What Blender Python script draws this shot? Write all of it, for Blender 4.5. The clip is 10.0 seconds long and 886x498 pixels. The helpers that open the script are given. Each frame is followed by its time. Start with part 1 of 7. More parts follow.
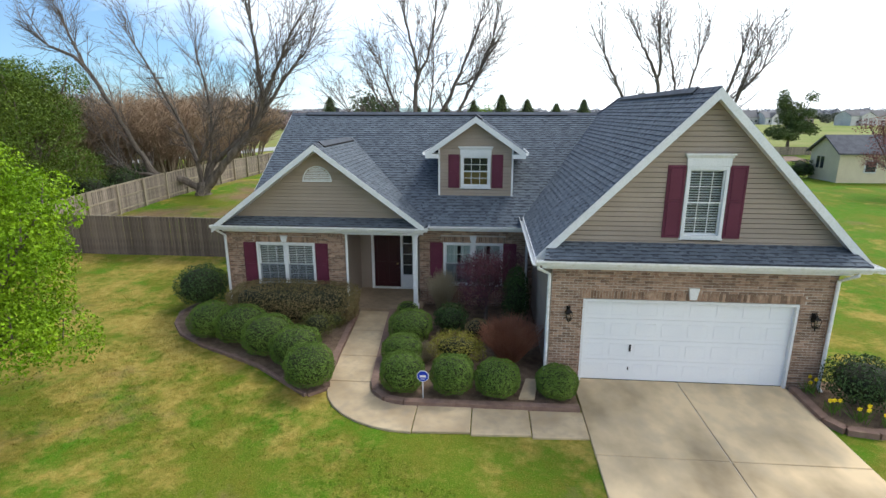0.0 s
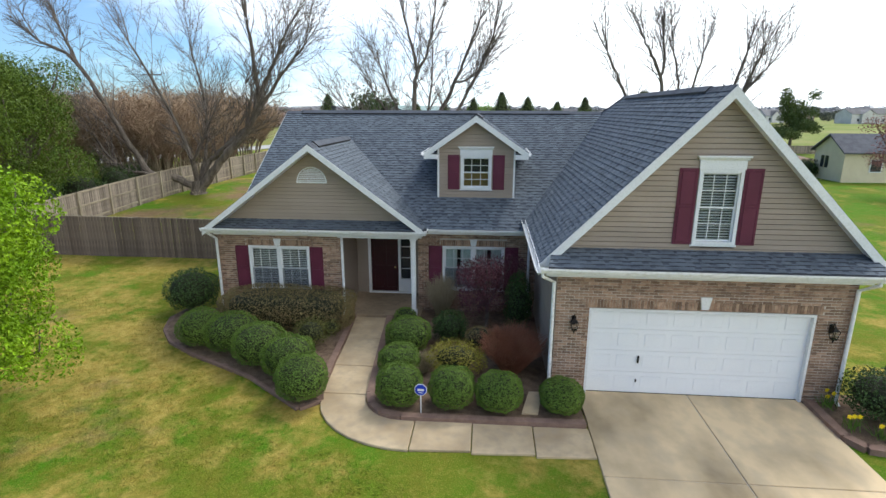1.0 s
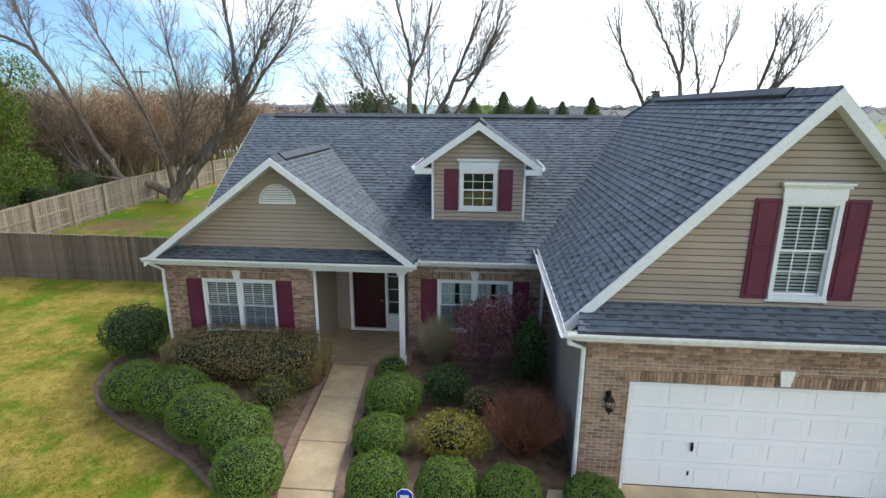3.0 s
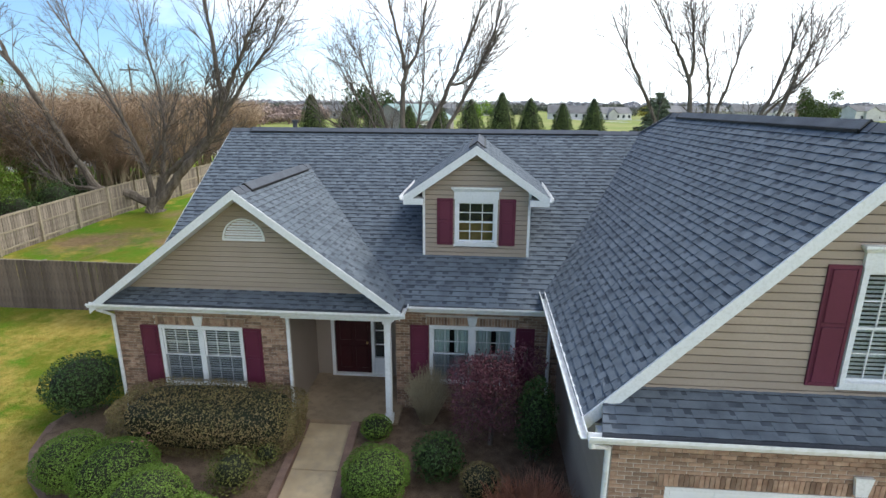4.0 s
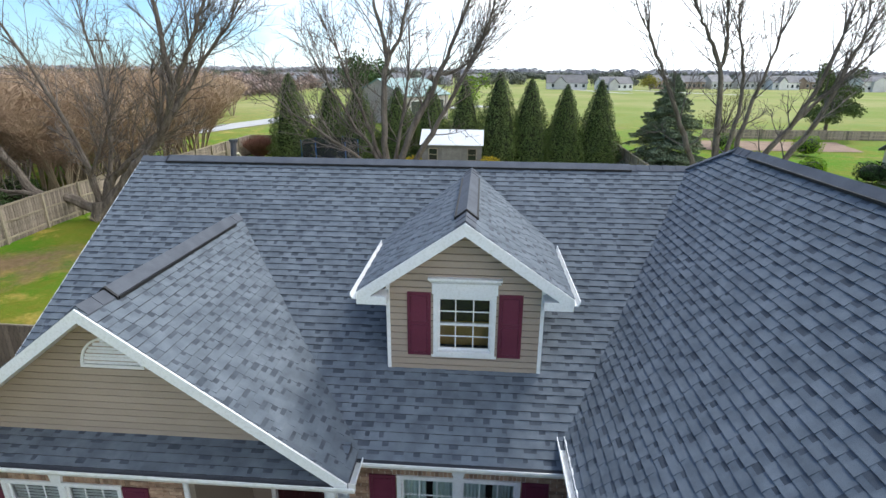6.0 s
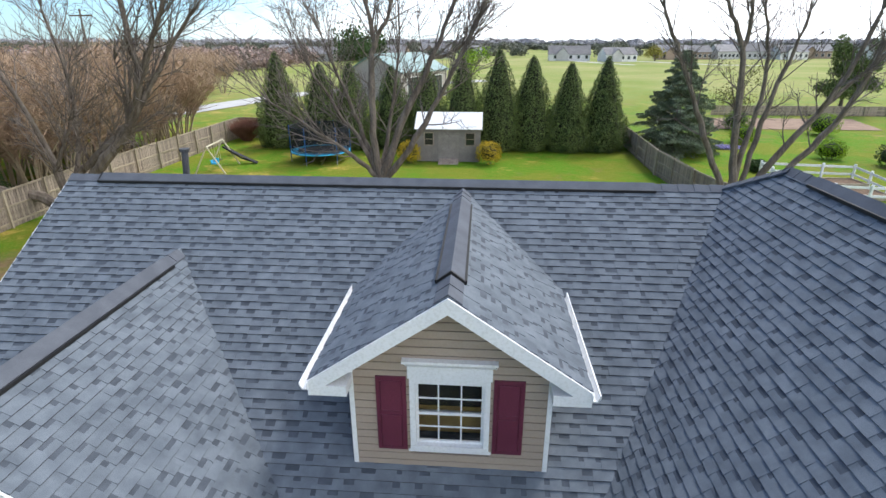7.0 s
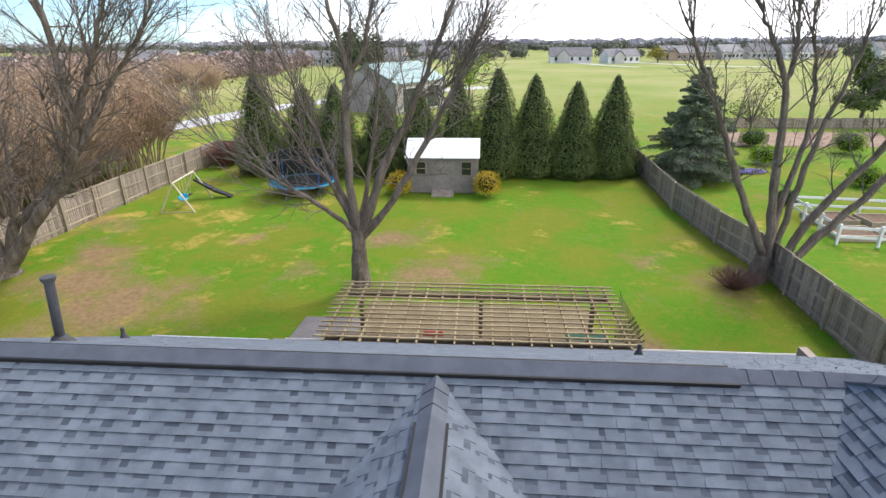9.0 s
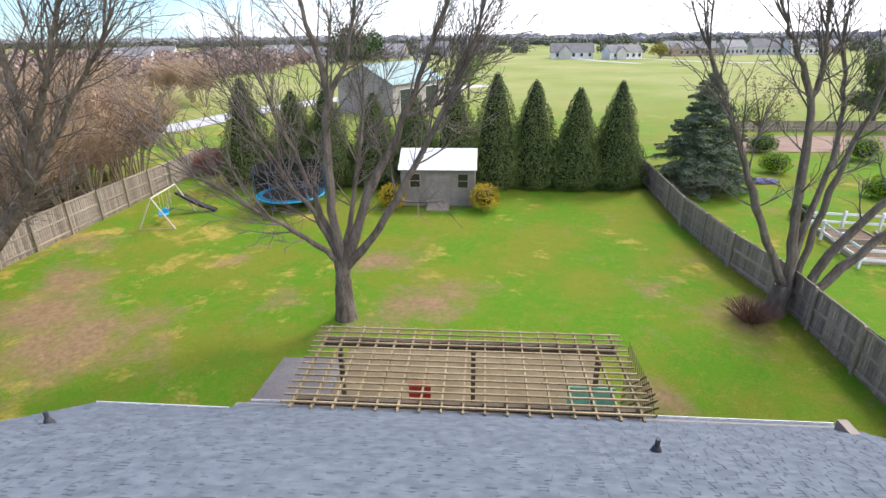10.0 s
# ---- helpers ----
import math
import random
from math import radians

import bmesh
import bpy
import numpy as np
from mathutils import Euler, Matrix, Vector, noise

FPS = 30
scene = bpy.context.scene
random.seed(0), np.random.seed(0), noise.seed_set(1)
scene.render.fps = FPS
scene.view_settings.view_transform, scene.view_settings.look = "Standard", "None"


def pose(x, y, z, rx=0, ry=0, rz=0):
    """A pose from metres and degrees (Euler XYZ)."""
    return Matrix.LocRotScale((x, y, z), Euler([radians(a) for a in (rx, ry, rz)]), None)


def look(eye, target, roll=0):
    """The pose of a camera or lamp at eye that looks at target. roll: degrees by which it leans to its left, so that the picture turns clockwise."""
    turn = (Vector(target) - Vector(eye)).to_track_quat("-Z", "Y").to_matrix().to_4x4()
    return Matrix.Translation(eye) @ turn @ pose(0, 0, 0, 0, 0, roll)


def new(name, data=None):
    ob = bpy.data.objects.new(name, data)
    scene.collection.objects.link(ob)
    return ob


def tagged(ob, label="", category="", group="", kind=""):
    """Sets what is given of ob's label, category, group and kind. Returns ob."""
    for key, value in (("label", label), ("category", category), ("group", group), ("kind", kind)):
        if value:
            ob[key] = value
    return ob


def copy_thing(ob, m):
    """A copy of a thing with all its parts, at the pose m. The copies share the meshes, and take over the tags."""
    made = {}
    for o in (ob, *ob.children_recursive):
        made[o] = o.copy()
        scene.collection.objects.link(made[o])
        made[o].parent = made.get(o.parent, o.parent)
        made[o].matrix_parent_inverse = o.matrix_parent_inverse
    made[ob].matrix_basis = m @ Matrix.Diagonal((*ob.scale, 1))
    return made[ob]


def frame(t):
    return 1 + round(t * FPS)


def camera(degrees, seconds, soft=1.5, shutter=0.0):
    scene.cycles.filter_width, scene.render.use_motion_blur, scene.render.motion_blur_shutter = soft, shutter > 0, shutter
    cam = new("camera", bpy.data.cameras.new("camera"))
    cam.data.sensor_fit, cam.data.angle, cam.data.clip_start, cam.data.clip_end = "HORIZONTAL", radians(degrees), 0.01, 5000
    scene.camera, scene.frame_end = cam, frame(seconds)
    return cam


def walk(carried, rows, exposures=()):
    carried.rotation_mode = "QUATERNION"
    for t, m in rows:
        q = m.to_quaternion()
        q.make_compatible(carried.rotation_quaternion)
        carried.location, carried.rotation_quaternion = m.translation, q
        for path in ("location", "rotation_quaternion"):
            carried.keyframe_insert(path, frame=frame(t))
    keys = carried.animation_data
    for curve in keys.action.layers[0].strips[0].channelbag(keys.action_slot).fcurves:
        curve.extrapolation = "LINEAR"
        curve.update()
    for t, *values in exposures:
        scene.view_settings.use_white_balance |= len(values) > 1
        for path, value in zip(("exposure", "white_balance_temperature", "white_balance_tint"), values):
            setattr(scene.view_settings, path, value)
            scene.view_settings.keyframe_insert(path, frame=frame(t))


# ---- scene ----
cam = camera(80.1, 10.0)
PATH = [
    (0, (-4.752, -12.167, 6.413), (-4.918, -10.238, 5.911), -0.0),
    (0.5, (-4.77, -11.929, 6.422), (-4.935, -10.0, 5.918), 0.2),
    (1, (-4.805, -11.528, 6.459), (-4.968, -9.602, 5.948), 0.1),
    (1.5, (-4.84, -10.942, 6.456), (-5.002, -9.016, 5.944), 0.2),
    (2, (-4.888, -10.21, 6.495), (-5.045, -8.285, 5.979), 0.2),
    (2.5, (-4.923, -9.367, 6.506), (-5.084, -7.441, 5.991), 0.3),
    (4, (-5.017, -6.422, 7.172), (-5.167, -4.5, 6.64), 0.3),
    (4.5, (-5.023, -5.356, 7.499), (-5.165, -3.437, 6.953), 0.5),
    (5, (-5.021, -4.223, 7.779), (-5.16, -2.31, 7.213), 0.5),
    (5.5, (-5.036, -3.089, 8.105), (-5.17, -1.182, 7.516), 0.6),
    (7, (-4.885, 0.325, 8.872), (-5.019, 2.179, 8.135), 0.0),
    (7.5, (-4.856, 1.421, 9.158), (-4.994, 3.276, 8.423), -0.1),
    (8, (-4.829, 2.479, 9.461), (-4.967, 4.334, 8.728), -0.3),
    (8.5, (-4.783, 3.54, 9.758), (-4.923, 5.396, 9.025), -0.4),
    (9, (-4.711, 4.591, 10.044), (-4.851, 6.444, 9.306), -0.5),
    (9.5, (-4.613, 5.629, 10.34), (-4.756, 7.48, 9.594), -0.6),
    (10, (-4.497, 6.682, 10.624), (-4.641, 8.528, 9.869), -0.6),
]
walk(cam, [(t, look(eye, aim, roll)) for t, eye, aim, roll in PATH], exposures=[(0, 0.42, 6400, 7), (4.5, 0.62, 6400, 7), (5.5, 0.66, 6350, 7), (7.0, 0.78, 6450, 10), (8.2, 0.84, 6700, 11), (10.0, 0.96, 6500, 15)])

# ---- sky and sun ----
SUN_ELEV, SUN_AZ = radians(50), radians(35)  # azimuth clockwise from +y
world = bpy.data.worlds.new("sky")
scene.world = world
world.use_nodes = True
wn, wl = world.node_tree.nodes, world.node_tree.links
wn.clear()
w_out = wn.new("ShaderNodeOutputWorld")
w_bg = wn.new("ShaderNodeBackground")
w_sky = wn.new("ShaderNodeTexSky")
w_sky.sky_type = "NISHITA"
w_sky.sun_disc = False
w_sky.sun_elevation, w_sky.sun_rotation = SUN_ELEV, SUN_AZ
w_sky.air_density, w_sky.dust_density, w_sky.ozone_density = 1.0, 0.3, 2.0
w_tc = wn.new("ShaderNodeTexCoord")
w_map = wn.new("ShaderNodeMapping")
w_map.inputs["Scale"].default_value = (1.0, 1.0, 2.6)
w_map.inputs["Location"].default_value = (0.35, 0.1, 0.0)
w_noise = wn.new("ShaderNodeTexNoise")
w_noise.inputs["Scale"].default_value = 1.7
w_noise.inputs["Detail"].default_value = 7
w_noise.inputs["Roughness"].default_value = 0.55
w_ramp = wn.new("ShaderNodeValToRGB")
w_ramp.color_ramp.elements[0].position = 0.33
w_ramp.color_ramp.elements[0].color = (0.10, 0.10, 0.10, 1)
w_ramp.color_ramp.elements[1].position = 0.58
w_mix = wn.new("ShaderNodeMixRGB")
w_mix.inputs["Color2"].default_value = (9.5, 9.9, 10.4, 1)
wl.new(w_tc.outputs["Generated"], w_map.inputs["Vector"])
wl.new(w_map.outputs["Vector"], w_noise.inputs["Vector"])
# cloud veil thickens towards the sun's side
w_dot = wn.new("ShaderNodeVectorMath")
w_dot.operation = "DOT_PRODUCT"
w_dot.inputs[1].default_value = (0.54, 0.10, -0.10)
w_add = wn.new("ShaderNodeMath")
w_add.operation = "ADD"
wl.new(w_tc.outputs["Generated"], w_dot.inputs[0])
wl.new(w_dot.outputs["Value"], w_add.inputs[0])
wl.new(w_noise.outputs["Fac"], w_add.inputs[1])
wl.new(w_add.outputs["Value"], w_ramp.inputs["Fac"])
wl.new(w_ramp.outputs["Color"], w_mix.inputs["Fac"])
w_deep = wn.new("ShaderNodeMixRGB")
w_deep.blend_type = "MULTIPLY"
w_deep.inputs["Fac"].default_value = 1.0
w_deep.inputs["Color2"].default_value = (0.34, 0.56, 0.80, 1)
wl.new(w_sky.outputs["Color"], w_deep.inputs["Color1"])
wl.new(w_deep.outputs["Color"], w_mix.inputs["Color1"])
wl.new(w_mix.outputs["Color"], w_bg.inputs["Color"])
w_bg.inputs["Strength"].default_value = 0.14
wl.new(w_bg.outputs["Background"], w_out.inputs["Surface"])

sun = new("sun", bpy.data.lights.new("sun", "SUN"))
sun.data.energy, sun.data.angle, sun.data.color = 1.5, radians(12), (1.0, 0.97, 0.93)
sun.matrix_world = look((0, 0, 30), (-math.sin(SUN_AZ) * math.cos(SUN_ELEV), -math.cos(SUN_AZ) * math.cos(SUN_ELEV), 30 - math.sin(SUN_ELEV)))

# ---- materials ----
def material(name, col_a, col_b, scale=3.0, fine=40.0, rough=0.8, bump=0.2, metal=0.0, col_c=None, vary=0.0, island=False, stretch=(1, 1, 1), spec=0.3, dist=0.01, contrast=(0.35, 0.65)):
    """Two colours mixed by coarse noise, a third by fine noise, bump from the fine noise; vary: brightness change from piece to piece."""
    m = bpy.data.materials.new(name)
    m.use_nodes = True
    n, l = m.node_tree.nodes, m.node_tree.links
    b = n["Principled BSDF"]
    b.inputs["Roughness"].default_value = rough
    b.inputs["Metallic"].default_value = metal
    b.inputs["Specular IOR Level"].default_value = spec
    tc = n.new("ShaderNodeTexCoord")
    mp = n.new("ShaderNodeMapping")
    mp.inputs["Scale"].default_value = stretch
    l.new(tc.outputs["Object"], mp.inputs["Vector"])
    n1 = n.new("ShaderNodeTexNoise")
    n1.inputs["Scale"].default_value = scale
    n1.inputs["Detail"].default_value = 5
    n2 = n.new("ShaderNodeTexNoise")
    n2.inputs["Scale"].default_value = fine
    n2.inputs["Detail"].default_value = 4
    l.new(mp.outputs["Vector"], n1.inputs["Vector"])
    l.new(mp.outputs["Vector"], n2.inputs["Vector"])
    r1 = n.new("ShaderNodeValToRGB")
    r1.color_ramp.elements[0].position, r1.color_ramp.elements[1].position = contrast
    r1.color_ramp.elements[0].color, r1.color_ramp.elements[1].color = (*col_a, 1), (*col_b, 1)
    l.new(n1.outputs["Fac"], r1.inputs["Fac"])
    out = r1.outputs["Color"]
    c = col_c or tuple(v * 0.65 for v in col_a)
    mx = n.new("ShaderNodeMixRGB")
    rr = n.new("ShaderNodeMapRange")
    rr.inputs["From Min"].default_value, rr.inputs["From Max"].default_value = 0.45, 0.75
    rr.inputs["To Max"].default_value = 0.7
    l.new(n2.outputs["Fac"], rr.inputs["Value"])
    l.new(rr.outputs["Result"], mx.inputs["Fac"])
    l.new(out, mx.inputs["Color1"])
    mx.inputs["Color2"].default_value = (*c, 1)
    out = mx.outputs["Color"]
    if vary:
        if island:
            src = n.new("ShaderNodeNewGeometry").outputs["Random Per Island"]
        else:
            src = n.new("ShaderNodeObjectInfo").outputs["Random"]
        hv = n.new("ShaderNodeHueSaturation")
        mr = n.new("ShaderNodeMapRange")
        mr.inputs["To Min"].default_value, mr.inputs["To Max"].default_value = 1 - vary, 1 + vary
        l.new(src, mr.inputs["Value"])
        l.new(mr.outputs["Result"], hv.inputs["Value"])
        l.new(out, hv.inputs["Color"])
        out = hv.outputs["Color"]
    l.new(out, b.inputs["Base Color"])
    if bump:
        bp = n.new("ShaderNodeBump")
        bp.inputs["Strength"].default_value = bump
        bp.inputs["Distance"].default_value = dist
        l.new(n2.outputs["Fac"], bp.inputs["Height"])
        l.new(bp.outputs["Normal"], b.inputs["Normal"])
    return m


SH = ((0.107, 0.126, 0.150), (0.164, 0.188, 0.217))
shingle_mat = material("asphalt_shingle", *SH, scale=3.5, fine=160, rough=0.9, bump=0.5, col_c=(0.070, 0.080, 0.098), vary=0.06, island=True, dist=0.003)
shingle_piece_mat = material("asphalt_shingle_piece", *SH, scale=3.5, fine=160, rough=0.9, bump=0.5, col_c=(0.070, 0.081, 0.098), vary=0.06, dist=0.003)
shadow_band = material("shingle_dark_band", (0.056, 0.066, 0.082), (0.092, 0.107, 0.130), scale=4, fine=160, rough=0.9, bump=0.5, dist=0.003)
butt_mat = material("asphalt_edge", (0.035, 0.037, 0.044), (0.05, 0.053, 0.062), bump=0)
ridge_mat = material("ridge_cap", (0.085, 0.093, 0.112), (0.115, 0.125, 0.148), scale=3, fine=160, rough=0.9, bump=0.5, dist=0.003)
vent_black = material("black_plastic", (0.012, 0.012, 0.013), (0.02, 0.02, 0.02), rough=0.6, bump=0.1)
deck_mat = material("roof_deck", (0.08, 0.085, 0.10), (0.095, 0.10, 0.115), bump=0)
white_trim = material("white_trim", (0.74, 0.75, 0.76), (0.80, 0.80, 0.80), scale=2, fine=30, rough=0.5, bump=0.05, col_c=(0.62, 0.62, 0.60))
gutter_mat = material("white_gutter", (0.78, 0.79, 0.80), (0.84, 0.84, 0.84), scale=1.5, fine=12, rough=0.35, bump=0.03, col_c=(0.60, 0.59, 0.55), spec=0.5)
siding_mat = material("tan_siding", (0.345, 0.276, 0.222), (0.375, 0.302, 0.243), scale=1.5, fine=30, rough=0.6, bump=0.05, col_c=(0.325, 0.257, 0.205), vary=0.05)
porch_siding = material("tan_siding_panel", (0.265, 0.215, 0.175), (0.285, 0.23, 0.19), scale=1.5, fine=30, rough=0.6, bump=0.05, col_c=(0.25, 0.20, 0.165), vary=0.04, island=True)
BR = ((0.250, 0.150, 0.102), (0.390, 0.270, 0.190))
brick_mat = material("brick", *BR, scale=9, fine=120, rough=0.85, bump=0.5, col_c=(0.20, 0.12, 0.085), vary=0.4, dist=0.003)
brick_joined = material("brick_joined", *BR, scale=9, fine=120, rough=0.85, bump=0.5, col_c=(0.20, 0.12, 0.085), vary=0.4, island=True, dist=0.003)
mortar_mat = material("mortar", (0.52, 0.46, 0.39), (0.62, 0.55, 0.47), scale=6, fine=150, rough=0.95, bump=0.4, dist=0.003)
shutter_mat = material("burgundy_shutter", (0.115, 0.022, 0.045), (0.14, 0.028, 0.055), scale=2, fine=50, rough=0.5, bump=0.05, col_c=(0.10, 0.02, 0.04))
door_red = material("dark_red_door", (0.035, 0.008, 0.010), (0.045, 0.010, 0.012), scale=2, fine=40, rough=0.4, bump=0.05)
garage_white = material("white_garage_door", (0.80, 0.81, 0.83), (0.84, 0.85, 0.86), scale=1.2, fine=20, rough=0.45, bump=0.03, col_c=(0.79, 0.80, 0.82))
concrete = material("concrete", (0.31, 0.235, 0.14), (0.75, 0.57, 0.35), scale=0.55, fine=1.9, rough=0.9, bump=0.15, col_c=(0.47, 0.375, 0.255), dist=0.004, contrast=(0.34, 0.58), stretch=(1, 0.7, 1))
walk_concrete = material("walk_concrete", (0.36, 0.265, 0.16), (0.56, 0.43, 0.27), scale=0.9, fine=5, rough=0.9, bump=0.15, col_c=(0.36, 0.285, 0.20), dist=0.004, contrast=(0.34, 0.62))
porch_concrete = material("porch_concrete", (0.25, 0.185, 0.12), (0.37, 0.275, 0.185), scale=0.9, fine=6, rough=0.9, bump=0.15, col_c=(0.2, 0.15, 0.1), dist=0.004)
edging_mat = material("brick_edging", (0.21, 0.13, 0.10), (0.28, 0.18, 0.135), scale=5, fine=60, rough=0.9, bump=0.5, col_c=(0.15, 0.10, 0.075), vary=0.06, island=True, dist=0.005)
blind_mat = material("white_blind", (0.82, 0.83, 0.83), (0.86, 0.86, 0.86), bump=0)
# near-black for panels behind panes: an unlit room's darkness as colour
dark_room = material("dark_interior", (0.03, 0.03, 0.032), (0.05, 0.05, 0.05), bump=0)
curtain_mat = material("pale_curtain", (0.58, 0.68, 0.64), (0.66, 0.74, 0.70), scale=6, bump=0.1, stretch=(6, 6, 0.3))
black_metal = material("black_metal", (0.015, 0.014, 0.013), (0.03, 0.026, 0.022), rough=0.45, metal=0.6, bump=0.1)
fence_mat = material("weathered_fence", (0.27, 0.215, 0.172), (0.40, 0.33, 0.27), scale=1.2, fine=18, rough=0.9, bump=0.5, col_c=(0.06, 0.048, 0.042), vary=0.3, stretch=(3, 3, 0.5), dist=0.004)
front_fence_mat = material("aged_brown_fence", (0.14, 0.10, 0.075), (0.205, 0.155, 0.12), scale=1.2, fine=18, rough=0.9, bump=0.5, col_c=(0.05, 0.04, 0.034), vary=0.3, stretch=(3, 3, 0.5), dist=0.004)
fence_rail = material("fence_rail", (0.33, 0.275, 0.20), (0.42, 0.35, 0.26), scale=1.5, fine=18, rough=0.9, bump=0.4, col_c=(0.15, 0.12, 0.095), vary=0.2)
mulch_mat = material("mulch", (0.15, 0.098, 0.064), (0.25, 0.17, 0.11), scale=5, fine=45, rough=1.0, bump=1.0, col_c=(0.03, 0.02, 0.015), dist=0.03)


def glass(name="window_glass", tint=(0.82, 0.86, 0.87)):
    m = bpy.data.materials.new(name)
    m.use_nodes = True
    n, l = m.node_tree.nodes, m.node_tree.links
    n.clear()
    o = n.new("ShaderNodeOutputMaterial")
    t = n.new("ShaderNodeBsdfTransparent")
    t.inputs["Color"].default_value = (*tint, 1)
    g = n.new("ShaderNodeBsdfGlossy")
    g.inputs["Roughness"].default_value = 0.02
    f = n.new("ShaderNodeFresnel")
    f.inputs["IOR"].default_value = 1.5
    mx = n.new("ShaderNodeMixShader")
    l.new(f.outputs["Fac"], mx.inputs["Fac"])
    l.new(t.outputs["BSDF"], mx.inputs[1])
    l.new(g.outputs["BSDF"], mx.inputs[2])
    l.new(mx.outputs["Shader"], o.inputs["Surface"])
    return m


glass_mat = glass()


def mesh_screen(name, colour, cover):
    """Fine woven mesh: partly see-through."""
    m = bpy.data.materials.new(name)
    m.use_nodes = True
    n, l = m.node_tree.nodes, m.node_tree.links
    b = n["Principled BSDF"]
    b.inputs["Base Color"].default_value = (*colour, 1)
    b.inputs["Roughness"].default_value = 0.7
    t = n.new("ShaderNodeBsdfTransparent")
    mx = n.new("ShaderNodeMixShader")
    mx.inputs["Fac"].default_value = cover
    l.new(t.outputs["BSDF"], mx.inputs[1])
    l.new(b.outputs["BSDF"], mx.inputs[2])
    l.new(mx.outputs["Shader"], n["Material Output"].inputs["Surface"])
    return m


screen_mat = mesh_screen("insect_screen", (0.13, 0.15, 0.17), 0.55)


def lawn_material():
    m = bpy.data.materials.new("lawn")
    m.use_nodes = True
    n, l = m.node_tree.nodes, m.node_tree.links
    b = n["Principled BSDF"]
    b.inputs["Roughness"].default_value = 0.95
    b.inputs["Specular IOR Level"].default_value = 0.1
    tc = n.new("ShaderNodeTexCoord")

    def noise_tex(scale, detail, rough=0.5, loc=(0, 0, 0)):
        mp = n.new("ShaderNodeMapping")
        mp.inputs["Location"].default_value = loc
        l.new(tc.outputs["Object"], mp.inputs["Vector"])
        t = n.new("ShaderNodeTexNoise")
        t.inputs["Scale"].default_value, t.inputs["Detail"].default_value, t.inputs["Roughness"].default_value = scale, detail, rough
        l.new(mp.outputs["Vector"], t.inputs["Vector"])
        return t.outputs["Fac"]

    def ramp(src, lo, hi):
        r = n.new("ShaderNodeMapRange")
        r.inputs["From Min"].default_value, r.inputs["From Max"].default_value = lo, hi
        l.new(src, r.inputs["Value"])
        return r.outputs["Result"]

    def mix(f, a, c):
        x = n.new("ShaderNodeMixRGB")
        l.new(f, x.inputs["Fac"])
        for s, v in ((x.inputs["Color1"], a), (x.inputs["Color2"], c)):
            if isinstance(v, tuple):
                s.default_value = (*v, 1)
            else:
                l.new(v, s)
        return x.outputs["Color"]

    green = mix(ramp(noise_tex(0.26, 6, 0.55), 0.43, 0.57), (0.150, 0.192, 0.016), (0.080, 0.206, 0.008))
    straw = mix(ramp(noise_tex(4, 6, 0.65), 0.35, 0.65), (0.32, 0.23, 0.045), (0.47, 0.355, 0.09))
    sep = n.new("ShaderNodeSeparateXYZ")
    l.new(tc.outputs["Object"], sep.inputs["Vector"])
    front = n.new("ShaderNodeMapRange")  # the front lawn is drier than the rear one
    front.inputs["From Min"].default_value, front.inputs["From Max"].default_value = 4, 20
    front.inputs["To Min"].default_value, front.inputs["To Max"].default_value = 0.062, -0.048
    l.new(sep.outputs["Y"], front.inputs["Value"])

    def plus(u, v):
        s = n.new("ShaderNodeMath")
        s.operation = "ADD"
        for k, q in enumerate((u, v)):
            if isinstance(q, float):
                s.inputs[k].default_value = q
            else:
                l.new(q, s.inputs[k])
        return s.outputs["Value"]

    def worn(x, y, r):
        d = n.new("ShaderNodeVectorMath")
        d.operation = "DISTANCE"
        d.inputs[1].default_value = (x, y, 0.7)
        l.new(tc.outputs["Object"], d.inputs[0])
        m = n.new("ShaderNodeMapRange")
        m.inputs["From Min"].default_value, m.inputs["From Max"].default_value = r * 0.1, r * 1.15
        m.inputs["To Min"].default_value, m.inputs["To Max"].default_value = 0.19, 0.0
        l.new(d.outputs["Value"], m.inputs["Value"])
        return m.outputs["Result"]

    side = n.new("ShaderNodeMapRange")  # both lawns are drier towards the west fence
    side.inputs["From Min"].default_value, side.inputs["From Max"].default_value = -19, -5
    side.inputs["To Min"].default_value, side.inputs["To Max"].default_value = 0.012, -0.042
    l.new(sep.outputs["X"], side.inputs["Value"])
    kerb = n.new("ShaderNodeMapRange")  # greener again towards the street
    kerb.inputs["From Min"].default_value, kerb.inputs["From Max"].default_value = -6, -1
    kerb.inputs["To Min"].default_value, kerb.inputs["To Max"].default_value = -0.06, 0.005
    l.new(sep.outputs["Y"], kerb.inputs["Value"])
    drier = plus(plus(front.outputs["Result"], side.outputs["Result"]), kerb.outputs["Result"])
    olive = mix(ramp(plus(noise_tex(1.3, 6, 0.65, (5, 2, 0)), drier), 0.46, 0.68), green, (0.175, 0.172, 0.018))
    dry = ramp(plus(noise_tex(0.42, 9, 0.72, (3.1, 1.7, 0)), drier), 0.495, 0.615)
    olive = mix(ramp(noise_tex(2.6, 8, 0.75, (4, 4, 0)), 0.50, 0.80), olive, (0.225, 0.20, 0.032))
    ground_col = mix(dry, olive, straw)
    earth = mix(ramp(noise_tex(5, 5), 0.3, 0.7), (0.20, 0.125, 0.068), (0.30, 0.195, 0.11))
    bare = noise_tex(0.23, 8, 0.68, (9.3, 4.2, 0))
